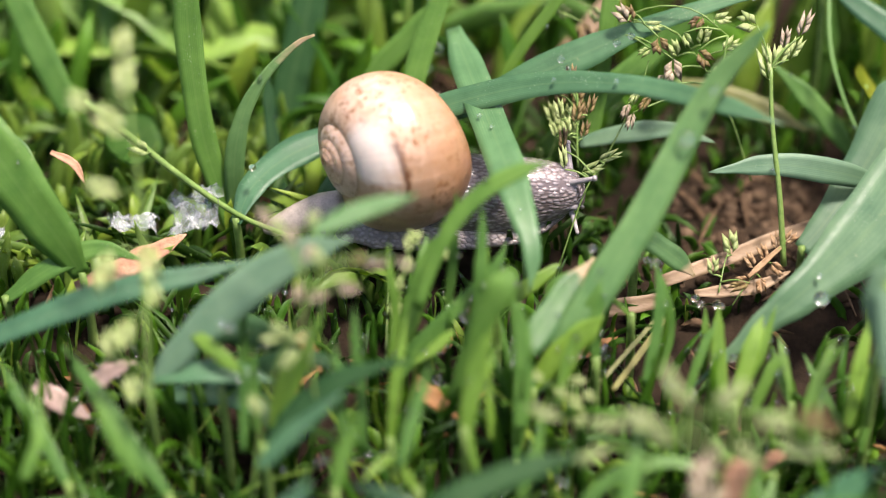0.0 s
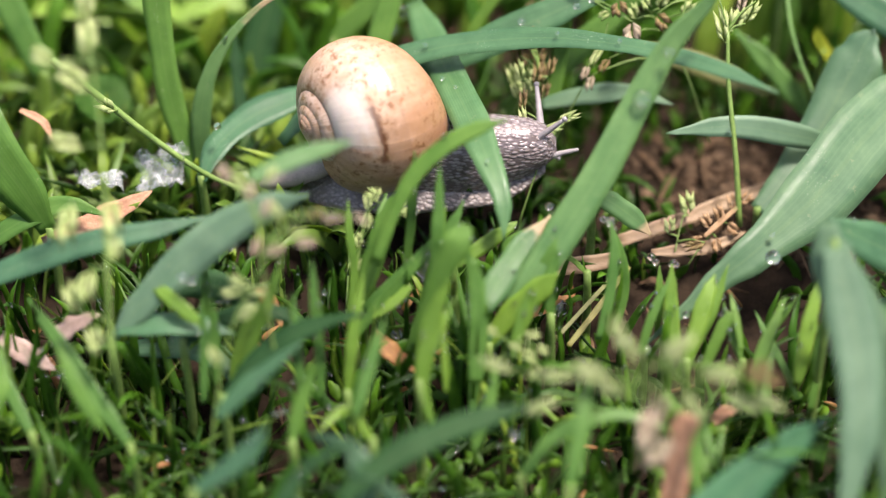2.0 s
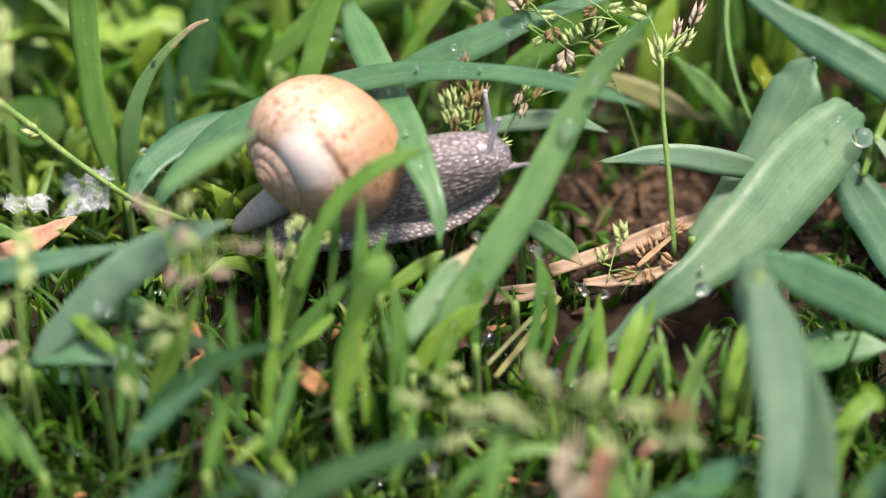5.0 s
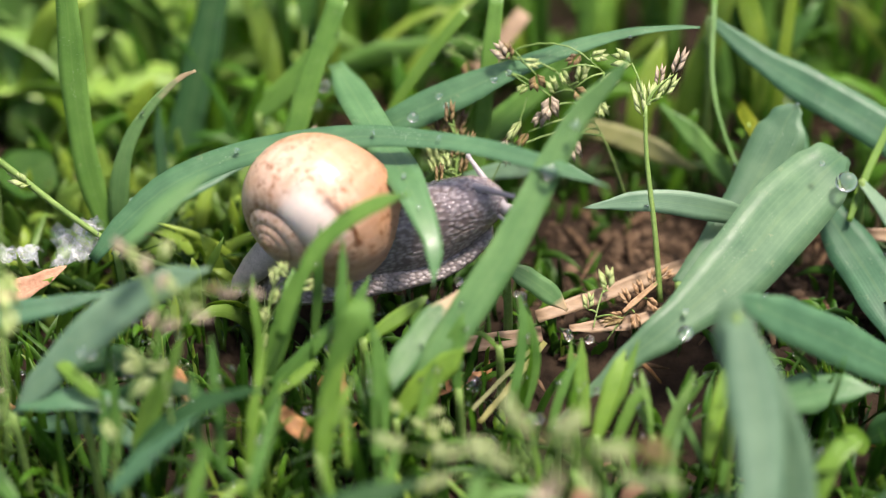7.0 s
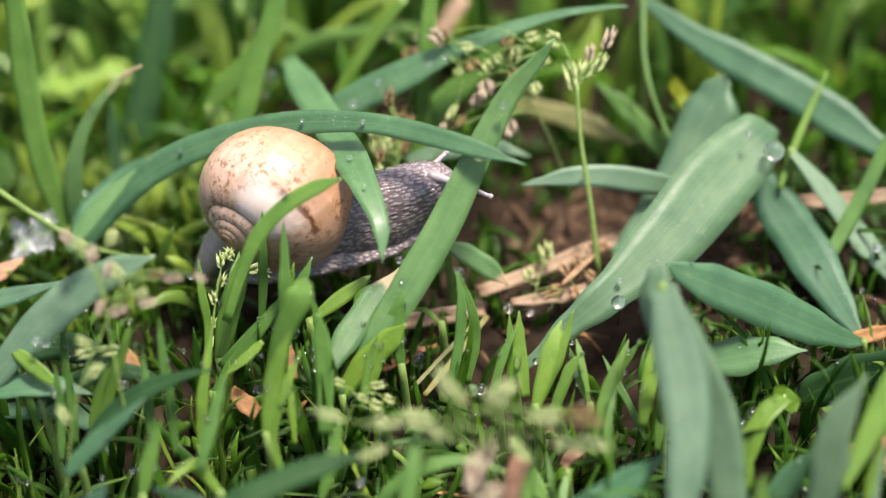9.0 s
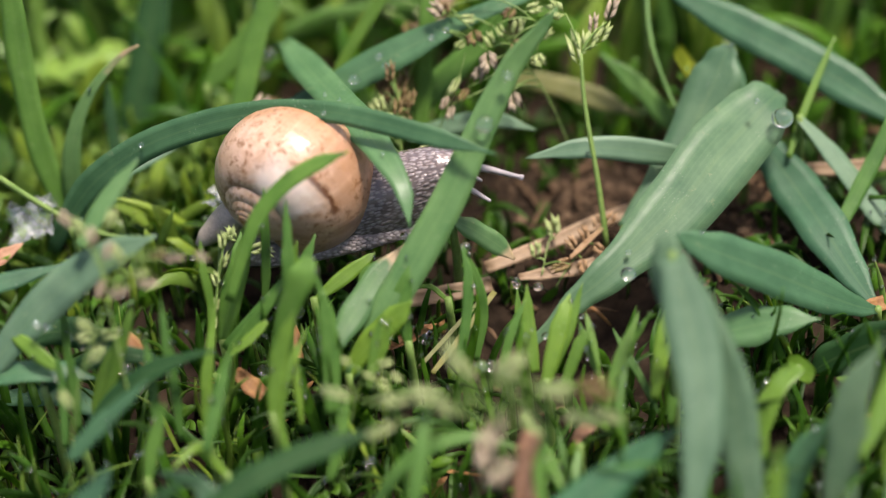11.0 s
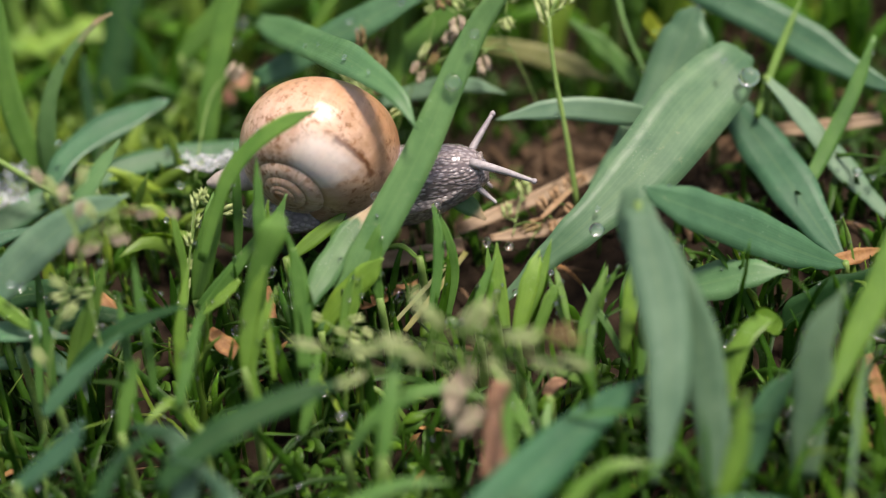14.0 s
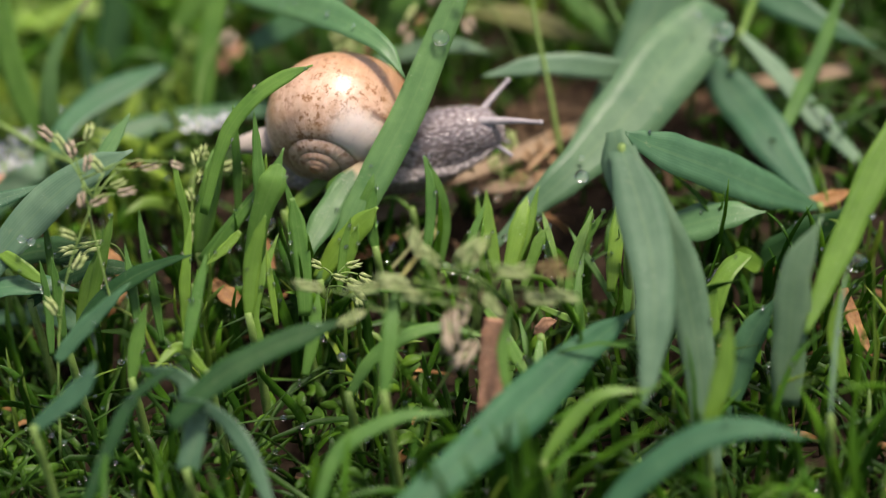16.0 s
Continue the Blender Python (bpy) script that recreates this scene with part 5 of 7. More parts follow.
stalk("dense brown flowering head standing behind the neck", [(24.8, 2.9, 16.8), (24.6, 5.4, 21.6), (24.6, 8.6, 27.2), (23.5, 11.7, 32.9)], [
    ((22.9, 14.8, 27), (0, 6, 7.8), 4.0, 2, SPIKE_BROWN),
    ((21.4, 13.7, 25.7), (-2, 6, 7.8), 4.0, 2, SPIKE_BROWN),
    ((24.9, 13.8, 25.8), (2.5, 6, 7.8), 4.0, 2, SPIKE_BROWN),
    ((23.3, 13, 24.8), (1, 6, 7.8), 4.0, 2, SPIKE_BROWN),
    ((22, 12.1, 23.6), (-1.5, 6, 7.8), 4.0, 2, SPIKE_BROWN),
    ((24.6, 12.1, 23.5), (2, 6, 7.8), 4.0, 2, SPIKE_BROWN),
    ((20.4, 10.5, 21.6), (-2.5, 6, 7.8), 4.0, 2, SPIKELET),
    ((22.7, 10.2, 21.2), (0.5, 6, 7.8), 4.0, 2, SPIKELET),
    ((25, 10.6, 21.6), (2.8, 6, 7.8), 4.0, 2, SPIKE_BROWN),
    ((21.2, 8.9, 19.5), (-1.5, 6, 7.8), 4.0, 2, SPIKELET),
    ((23.7, 8.6, 19.1), (1.5, 6, 7.8), 4.0, 2, SPIKELET),
    ((23.3, 9.4, 29.9), (0.5, 6.1, 7.9), 4.6, 1.8, SPIKE_BROWN),
    ((21.6, 6.7, 24.8), (-1.5, 6.1, 7.8), 4.2, 1.7, SPIKELET),
    ((24.2, 6.3, 24.3), (1.7, 6.1, 7.8), 4.2, 1.8, SPIKE_BROWN),
    ((26.5, 7.2, 25.4), (2.9, 5.9, 7.5), 4.2, 1.5, SPIKE_BROWN),
    ((23, 5, 22.6), (-2.1, 6, 7.7), 3.5, 1.7, SPIKELET),
    ((25.6, 5.4, 21.5), (2.5, 6, 7.6), 3.7, 1.5, SPIKE_BROWN),
    ((20.8, 5.6, 21.7), (-3.2, 5.8, 7.5), 3.2, 1.2, SPIKELET)], 0.25)
stalk("nodding flower head hanging over the neck", [(18.3, 11.1, 7.7), (24.9, 17.7, 22.7), (31.9, 20.4, 35.9), (38.2, 19.4, 41), (45.7, 17.4, 41.7), (51.9, 14.5, 38)], [
    ((33.8, 17, 39.6), (-6.7, 4.6, 5.9), 3.7, 2.5, SPIKE_PINK),
    ((37, 16.5, 39), (10, -0.4, -0.5), 3.2, 1.7, SPIKELET),
    ((39.3, 14.3, 37.8), (1.4, -6.1, -7.8), 3.2, 3.0, SPIKE_BROWN),
    ((41.9, 11.9, 34.7), (0.1, -6.2, -7.9), 4.6, 3.2, SPIKE_PINK),
    ((46.4, 12.7, 35.8), (6.7, -4.6, -5.9), 3.7, 2.7, SPIKE_BROWN),
    ((49.4, 16.2, 40.3), (9.8, 1.2, 1.5), 3.3, 2.0, SPIKELET),
    ((47.3, 16.6, 40.8), (-6.8, -4.5, -5.8), 3.2, 2.2, SPIKE_BROWN),
    ((37.9, 13.9, 35.6), (-8.8, -3, -3.8), 2.6, 1.5, SPIKELET),
    ((43.9, 14.8, 38.4), (4, -5.6, -7.2), 2.8, 1.7, SPIKELET),
    ((51.1, 11.2, 33.9), (2.6, -5.9, -7.6), 3.3, 2.0, SPIKELET)], 0.20)
stalk("thin stalk with a narrow purple-tipped spikelet", [(27.6, 4.2, 11.8), (32.7, 7.3, 22.4), (36.4, 10.8, 30.1), (37.7, 13.4, 33.4)], [
    ((36.5, 10, 30.6), (-5.2, -5.3, -6.8), 4.8, 1.5, SPIKELET),
    ((33.9, 7.7, 27.8), (-3.6, -5.7, -7.3), 3.3, 1.4, SPIKE_PINK)], 0.15)
stalk("small yellow-green spikelets beside the feelers", [(20.8, -11, 2.2), (22.1, -11, 8.7), (26.1, -5.6, 18.8), (30.7, -1.9, 23.6)], [
    ((25.1, -4.1, 20.8), (9.3, 2.3, 2.9), 4.4, 1.8, SPIKELET),
    ((28.1, -2.8, 22.4), (9.3, 2.3, 2.9), 4.6, 1.6, SPIKELET),
    ((22, -3.8, 21.2), (-1.2, 6.1, 7.8), 4.6, 1.4, SPIKELET),
    ((21.6, -0.7, 23.4), (0.6, 6.1, 7.9), 4.2, 1.5, SPIKE_BROWN)], 0.20)
stalk("tall pale flowering stalk close to the lens", [(-47.1, -63.7, 12.7), (-47.9, -54, 28.4), (-48.5, -45, 39.9), (-49.7, -37.1, 53.2), (-51.1, -31.5, 60.4)], [
    ((-50.9, -34.3, 56.8), (-0.4, 6.2, 7.9), 7.2, 3, PALE_SPIKE),
    ((-51.5, -30.7, 61.4), (0.4, 6.2, 7.9), 6.6, 2.7, PALE_SPIKE),
    ((-50.6, -37.6, 52.5), (-8, 3.7, 4.7), 7.6, 3.4, PALE_SPIKE),
    ((-56.5, -34.9, 56.1), (-8.8, 2.9, 3.7), 4.7, 2.7, PALE_SPIKE),
    ((-51.8, -41.6, 44.2), (-9.8, 1.1, 1.4), 6.7, 2.7, PALE_SPIKE),
    ((-54.1, -47.2, 37), (-1.5, -6.1, -7.8), 8.1, 3.2, PALE_SPIKE),
    ((-47.9, -46.7, 37.7), (1.5, -6.1, -7.8), 7.6, 3.2, PALE_SPIKE),
    ((-47, -50.6, 32.7), (1.3, -6.1, -7.8), 4.7, 2.5, PALE_SPIKE),
    ((-50.9, -54, 28.4), (-1.6, -6.1, -7.8), 6.7, 3, PALE_SPIKE),
    ((-53, -56.9, 21.3), (-3.2, 5.8, 7.5), 5.7, 2.8, PALE_SPIKE),
    ((-51.2, -58.1, 19.9), (3.2, -5.8, -7.5), 5.7, 2.8, PALE_SPIKE)], 0.40)
stalk("yellow-green stalk lying across the turf", [(-62.8, -6.2, 37.6), (-54.7, -5.5, 28.7), (-46.1, -6.6, 20.8), (-36.3, -7.5, 13.1), (-27.3, -6.5, 7.9)], [
    ((-52.2, -6.8, 27.1), (-8.9, 2.8, 3.5), 4.5, 2.4, SPIKELET)], 0.75)
stalk("pale level spikelet on a short stalk", [(-18.4, -47.5, 10.7), (-19.7, -47.3, 17.4), (-22.4, -47.2, 19.2)], [
    ((-21, -47.5, 18.8), (-10, -0.5, -0.6), 6.3, 2.0, SPIKELET),
    ((-26.6, -47.7, 18.6), (-9.9, -0.9, -1.2), 4.2, 1.8, SPIKELET)], 0.20)
stalk("upright stalk beaded with pale spikelets", [(-9.6, -40, 4.1), (-8.3, -36.6, 11.6), (-6.9, -32.5, 18.6), (-5.4, -29, 24.6)], [
    ((-8.6, -37.8, 10.1), (1.1, 6.1, 7.8), 3.0, 1.3, SPIKELET),
    ((-8, -35.7, 12.8), (1.1, 6.1, 7.8), 3.0, 1.4, SPIKELET),
    ((-7.2, -33.7, 17), (-2.1, 6, 7.7), 3.0, 1.4, SPIKELET),
    ((-6.5, -31.9, 19.3), (3.1, 5.9, 7.5), 3.1, 1.4, SPIKELET),
    ((-5.8, -30.5, 22.7), (-0.7, 6.1, 7.9), 3.5, 1.4, SPIKELET),
    ((-5.1, -29.6, 23.8), (4.2, 5.6, 7.2), 3.1, 1.3, SPIKELET)], 0.25)
stalk("pinkish flowering head out of focus in front", [(-20.7, -58.5, 12.9), (-21.9, -54.7, 24.2), (-23.1, -50.3, 34.8), (-24.4, -46.6, 41.1)], [
    ((-23.9, -48.8, 38.2), (-2, 6, 7.7), 3.9, 1.7, SPIKE_PINK),
    ((-22.1, -50.5, 36.1), (2.6, 5.9, 7.6), 3.9, 1.6, SPIKE_PINK),
    ((-25.3, -47.7, 39.7), (-5.5, 5.1, 6.6), 3.9, 1.5, SPIKELET),
    ((-21.6, -47.1, 40.4), (3.2, 5.8, 7.5), 3.9, 1.5, SPIKELET),
    ((-23, -52.1, 34), (-1.3, -6.1, -7.8), 3.9, 1.5, SPIKE_PINK),
    ((-18.5, -51.4, 33.3), (9.5, 1.9, 2.5), 3.9, 1.3, SPIKELET),
    ((-13.1, -49.7, 35.5), (9.9, 0.8, 1), 4.5, 1.3, SPIKE_PINK),
    ((-7.6, -49.1, 36.2), (8.9, -2.8, -3.5), 3.2, 1.2, SPIKE_PINK)], 0.25)
stalk("small pale flower cluster in the turf", [(15.8, -53, 0.4), (17.5, -51.9, 8.3), (19.8, -52, 11.4)], [
    ((18.3, -52.3, 11.1), (9.3, -2.2, -2.9), 3.4, 1.2, SPIKELET),
    ((20.7, -52.9, 10.2), (8.6, -3.2, -4.1), 3.4, 1.8, SPIKELET),
    ((22, -54.2, 8.6), (5.3, -5.2, -6.7), 3.4, 2.3, SPIKELET),
    ((16.9, -51.3, 12.3), (-8.7, 3, 3.9), 2.7, 1.4, SPIKELET),
    ((20.8, -51.4, 12.1), (9.9, 0.9, 1.1), 3.4, 1.4, SPIKELET),
    ((23.1, -52.4, 10.9), (8.7, -3, -3.9), 2.9, 1.4, SPIKELET)], 0.20)
stalk("feathery tan flowering head close to the lens", [(31.3, -74.3, -7.4), (38.9, -76.1, 6.5), (45.1, -76.7, 18.8), (49.1, -76, 26.2)], [
    ((40.4, -78.8, 16.1), (3.7, 5.7, 7.3), 6.7, 2.5, SPIKE_PINK),
    ((43.9, -79.4, 15.3), (-6, -4.9, -6.3), 7.5, 3.0, SPIKE_PINK),
    ((37.1, -76.8, 21.9), (-9.6, 1.8, 2.3), 6.7, 1.9, SPIKE_GREEN),
    ((33.6, -74.5, 24.8), (-9.9, 0.9, 1.2), 6.7, 1.7, SPIKE_GREEN),
    ((42.7, -74.2, 25.2), (6, 4.9, 6.3), 6.7, 1.9, SPIKE_GREEN),
    ((48.1, -74.9, 24.3), (9.8, 1.2, 1.5), 6.7, 1.9, SPIKE_GREEN),
    ((51.6, -77.3, 21.3), (9.9, -1, -1.3), 7.5, 1.9, SPIKE_GREEN),
    ((56.1, -76.9, 21.8), (9.6, -1.8, -2.3), 6.7, 1.7, SPIKE_GREEN),
    ((54.5, -74.6, 24.7), (9.7, 1.6, 2), 5.8, 1.7, SPIKE_BROWN),
    ((39.2, -73.5, 26.1), (-6.7, 4.6, 5.8), 5.8, 1.7, SPIKE_GREEN)], 0.30)
stalk("tan flowering head leaning close to the lens", [(24.5, -74.7, -4.6), (28.3, -76.2, 9.6), (34.7, -76.6, 22.2), (43.8, -75.8, 29.7)], [
    ((39.7, -79.1, 22.1), (0, -6.2, -7.9), 9.1, 3.2, SPIKE_PINK),
    ((34.5, -77, 24.9), (-9.7, 1.5, 1.9), 7.4, 2.2, SPIKE_GREEN),
    ((29.4, -75, 24.2), (-10, -0, -0), 7.5, 1.9, SPIKE_GREEN),
    ((41.2, -76.3, 29), (8.3, 3.4, 4.4), 7.4, 2.0, SPIKE_GREEN),
    ((47.3, -77.4, 27.6), (9.8, -1.2, -1.5), 7.4, 1.9, SPIKE_GREEN),
    ((54.2, -77.9, 26.9), (9.9, -0.7, -0.9), 7.4, 1.8, SPIKE_BROWN),
    ((25.9, -77.1, 21.5), (-8.9, -2.8, -3.5), 6.7, 1.8, SPIKE_GREEN),
    ((36.2, -74.3, 28.3), (-3.2, 5.8, 7.5), 6.6, 1.8, SPIKE_GREEN),
    ((44.9, -78.1, 23.5), (7.1, -4.4, -5.6), 6.6, 1.8, SPIKE_GREEN),
    ((19.1, -71.5, 22.2), (-9.7, 1.5, 1.9), 6.7, 1.7, SPIKE_GREEN)], 0.30)
stalk("green flowering head low in the turf", [(-31.9, -74.6, -7.7), (-30, -65.8, 10), (-26.9, -59.2, 21.6), (-21.1, -53.4, 32.3)], [
    ((-29.2, -63.8, 15.7), (-5.1, 5.3, 6.8), 4.2, 1.6, SPIKELET),
    ((-26, -59.3, 21.6), (6, 4.9, 6.3), 4.2, 1.6, SPIKELET),
    ((-24.5, -56.6, 26.7), (-8.8, 2.9, 3.7), 4.1, 1.5, SPIKELET),
    ((-22.1, -54, 31.6), (9.3, 2.3, 2.9), 4.1, 1.6, SPIKE_PINK),
    ((-17.2, -53, 32.9), (9.9, 0.8, 1.1), 4.1, 1.5, SPIKE_PINK),
    ((-18.9, -50.6, 36), (-6, 4.9, 6.3), 4.1, 1.6, SPIKELET),
    ((-27.2, -46.7, 40.9), (-6.7, 4.6, 5.9), 4.1, 1.7, SPIKE_PINK),
    ((-15.4, -48.5, 35.4), (9.7, 1.6, 2), 3.5, 1.5, SPIKE_BROWN)], 0.25)
stalk("small spikelets standing on bare soil", [(50, -15.9, 2.4), (51.3, -11.1, 5.3), (52.5, -8.4, 7.2)], [
    ((52.8, -9.3, 5.9), (-1.2, 6.1, 7.8), 4.6, 2.7, SPIKELET),
    ((49.1, -13.1, 4.3), (-0.1, 6.2, 7.9), 3.3, 2.0, SPIKELET),
    ((55.3, -16.4, 5), (-9.7, -1.5, -1.9), 4.2, 1.7, SPIKE_BROWN)], 0.15)
stalk("thin stalk before a shiny scrap", [(-10, -36.2, 2.4), (-9.8, -20.5, 6.2), (-9.3, -1.9, 13.8), (-7, 12.8, 19.7), (-3.2, 17.1, 21.9)], [
    ((-8.2, -36, 12.4), (-1.4, 6.1, 7.8), 3.5, 1.4, SPIKELET),
    ((-7, -29.4, 17.6), (3.7, 5.7, 7.3), 3.5, 1.4, SPIKELET),
    ((-2.5, -26.1, 18.6), (9.5, 1.9, 2.4), 4.4, 1.9, SPIKELET),
    ((-4, -24.8, 20.3), (-6.7, 4.6, 5.9), 3.5, 1.6, SPIKELET),
    ((-3.8, 16.1, 20.6), (6.7, 4.6, 5.9), 4.4, 3.1, SPIKE_PINK),
    ((-0.4, -25.5, 19.3), (8.3, -3.4, -4.4), 3.5, 1.6, SPIKELET)], 0.20)
stalk("yellow-green stalk rising behind the grass", [(10.4, 24, 14.4), (13.6, 27.6, 22.4), (17.8, 30.6, 29.4), (23.1, 33.5, 36.4)], [
    ((21, 31.5, 33.9), (8.2, -3.5, -4.5), 3.8, 2.3, SPIKELET),
    ((26.2, 27.9, 32.4), (2, -6, -7.7), 4.2, 2.6, SPIKE_BROWN),
    ((27.8, 29.5, 34.5), (6.2, -4.8, -6.2), 3.4, 2.3, SPIKELET)], 0.30)
stalk("loose flowering head over the bare soil", [(57.8, 7.9, 10.1), (53.1, 12.4, 22.4), (47.4, 14.9, 32), (43, 16.4, 37.2)], [
    ((41, 11.9, 31.5), (-5, -5.3, -6.8), 3.7, 2.2, SPIKE_PINK),
    ((46.1, 8.7, 27.4), (1.3, -6.1, -7.8), 4.3, 2.7, SPIKE_PINK),
    ((43, 13.8, 34), (-3.8, 5.7, 7.3), 3.4, 2.0, SPIKELET),
    ((49.3, 11.9, 31.5), (9.7, 1.4, 1.8), 3.7, 2.0, SPIKELET),
    ((47.2, 15.1, 35.6), (3.2, 5.8, 7.5), 3.7, 2.2, SPIKELET),
    ((51.3, 14.5, 34.8), (7.9, 3.8, 4.8), 3.7, 2.2, SPIKELET),
    ((34.8, 17.7, 38.9), (-4.5, 5.5, 7), 3.4, 2.2, SPIKE_BROWN),
    ((37.9, 9.4, 28.3), (-5.7, -5.1, -6.5), 3.7, 1.5, SPIKE_BROWN),
    ((34.8, 7.5, 25.8), (-2.9, -5.9, -7.5), 3.4, 1.5, SPIKE_PINK)], 0.20)
stalk("dry golden seed head lodged by a blade", [(52.5, -17.3, 0.6), (55.4, -14, 3.2), (59.3, -10.7, 5.8), (62.7, -7.7, 8)], [
    ((55.9, -13.7, 3.6), (-9.9, -0.9, -1.1), 3.2, 1.8, HUSK),
    ((56.6, -12.4, 5.3), (-4.9, 5.4, 6.9), 3.2, 1.8, HUSK),
    ((57.5, -14.2, 4.6), (1, -6.1, -7.8), 3.2, 1.8, HUSK),
    ((58.8, -10.7, 5.8), (-3.1, 5.9, 7.5), 3.2, 1.8, HUSK),
    ((59.8, -11, 5.4), (7.2, -4.3, -5.5), 3.2, 1.8, HUSK),
    ((61, -8.6, 6.8), (-1, 6.1, 7.8), 3.2, 1.8, HUSK),
    ((62.1, -8, 7.6), (7.8, 3.8, 4.9), 3.2, 1.8, HUSK)], 0.15)


# ---- dead leaves, straw, bark ----
def dry(name, points, width, mat, label, kind="leaf", twist=(0, 0), category="dead leaf", fold=0.3):
    ob = blade(points, width, mat, label, kind, twist, fold, 16, 0.8, name, thick=0.4)
    return tagged(ob, category=category)


dry("straw", [(24, -21.1, 2.2), (31.2, -19.1, 1.5), (40.6, -16.6, 1.4)], 3.2, STRAW, "flat pale dry straw piece on the soil", "strap", (0, 0), "straw")
dry("straw", [(39.7, -13.2, 2.6), (51.6, -7.5, 3.4), (62.6, -1.8, 4.2), (75.9, 4, 5.1)], 2.8, STRAW, "broad dry straw lying on bare soil", "strap", (10, 0), "straw")
dry("straw", [(45.7, -16, 2.2), (56.2, -13.8, 1.8), (63.7, -10.4, 3)], 2.6, STRAW, "light dry straw on the soil", "leaf", (20, 0), "straw")
dry("straw", [(29.7, -38.7, -0.9), (34.5, -31.3, 0.5), (41.2, -20.7, 2.8)], 1.1, OLIVE_LEAF, "thin bent dry straw", "strap", (20, 0), "straw")
dry("straw", [(27.2, -38.1, -0.1), (34.6, -28.7, 2.2), (38.5, -23.2, 2.8)], 0.8, OLIVE_LEAF, "thin dry straw under the blades", "strap", (20, 0), "straw")
dry("straw", [(100.3, 6, 7.7), (110, 6.1, 7.8), (121.9, 6.7, 8.5)], 2.8, STRAW, "tan dry stick behind the blades", "strap", (0, 0), "straw")
dry("dead_leaf", [(-5.0, -42.1, 4.5), (-1.4, -44.4, 1.7), (2.7, -46.3, -0.8)], 3.6, DEAD_LEAF, "curled orange dead leaf in the turf", "leaf", (20, 40), "dead leaf")
dry("dead_leaf", [(21.5, -32.7, 0.4), (25.7, -28.4, -0.6), (30.4, -25.5, -0.2)], 2.6, DEAD_LEAF, "reddish dry leaf scrap under dewdrops", "leaf", (30, 10), "dead leaf")
dry("dead_leaf", [(4.6, -29.6, 4.3), (5, -33.6, 2.5), (6.5, -37.2, 1.1)], 2.4, DEAD_LEAF, "yellow-orange dying grass leaf", "leaf", (20, 30), "dead leaf")
dry("dead_leaf", [(-25.2, -34.2, 8.3), (-23.1, -36.9, 6.4), (-21, -39.9, 4.1)], 3.0, DEAD_LEAF, "orange dead leaf among green blades", "leaf", (20, 30), "dead leaf")
dry("bark_strip", [(44.8, -79.6, -1.2), (45.9, -75.6, 4), (46.7, -72.9, 9), (47.5, -71.3, 12.7)], 4.6, BARK, "rough brown bark strip standing in the turf", "strap", (0, 15), "bark")
dry("dead_leaf", [(-65.6, -20.1, 6.7), (-58.2, -17.4, 8.5), (-51.7, -14.6, 10.6), (-46.2, -11.6, 12.5)], 4.4, BARK, "dry rough brown leaf under a shiny scrap", "leaf", (20, 10), "dead leaf")
dry("dry_husk", [(55.4, -14.1, 4.6), (58.2, -11.8, 6), (64, -6.5, 8)], 1.1, HUSK, "dry golden husk lodged behind a blade", "leaf", (30, -20), "husk")
dry("dead_leaf", [(-71.5, 1.4, 21.3), (-67.3, 0.1, 19.6), (-65.3, -2.1, 16.8)], 1.6, BARK, "brown dead tip on a green blade", "leaf", (20, 10), "dead leaf")
dry("dead_leaf", [(-32.4, -0.2, 6.3), (-32.8, 0.5, 10.4), (-33.6, 2.1, 12.4)], 2.0, DEAD_LEAF, "small orange dead leaf by the tail", "leaf", (20, 10), "dead leaf")
dry("straw", [(23.6, 44.1, 14.2), (29.7, 48.2, 19.4), (37.2, 54.4, 27.4)], 3.6, STRAW, "tan dry stem behind the grass", "strap", (0, 0), "straw")
dry("dead_leaf", [(-2.5, 39.2, 8), (-7.1, 34.8, 5.6), (-10.5, 31.9, 5)], 3.0, BARK, "brown dead leaf behind the shell", "leaf", (0, 0), "dead leaf")
dry("dead_leaf", [(106.7, -27.9, -0), (112.2, -25.6, -0.2), (117.7, -23.2, -0.5)], 3.0, DEAD_LEAF, "orange-brown dead leaf in the shade", "leaf", (20, 0), "dead leaf")
dry("dead_leaf", [(54.1, -54.5, -4.8), (56.2, -54.1, -2.6), (58.1, -54.6, -1.7)], 2.4, BARK, "pinkish dry scrap in the turf", "leaf", (20, 0), "dead leaf")
dry("dead_leaf", [(-71, -39.6, 1.2), (-65.7, -43.2, -0.1), (-60.5, -46.2, -0.7)], 4.0, PINK_DRY, "dry brown leaf in the turf", "leaf", (20, 20), "dead leaf")
dry("dead_leaf", [(-61.5, -43.2, 3.1), (-57.3, -43.3, 6.4), (-52.2, -43.3, 9.6)], 4.0, PINK_DRY, "curled greyish brown dry leaf", "leaf", (20, 50), "dead leaf")
dry("dead_leaf", [(110.8, -52.1, -1.7), (112, -57.9, -5.9), (114.3, -63.1, -9.3)], 2.6, DEAD_LEAF, "yellow-orange dying grass blade", "leaf", (0, 20), "dead leaf")
dry("straw", [(107.3, -60.8, -9.6), (108.1, -57.9, -4.3), (109.2, -53.9, 2.5)], 0.9, STRAW, "thin pale dry stem", "stem", (0, 0), "straw")


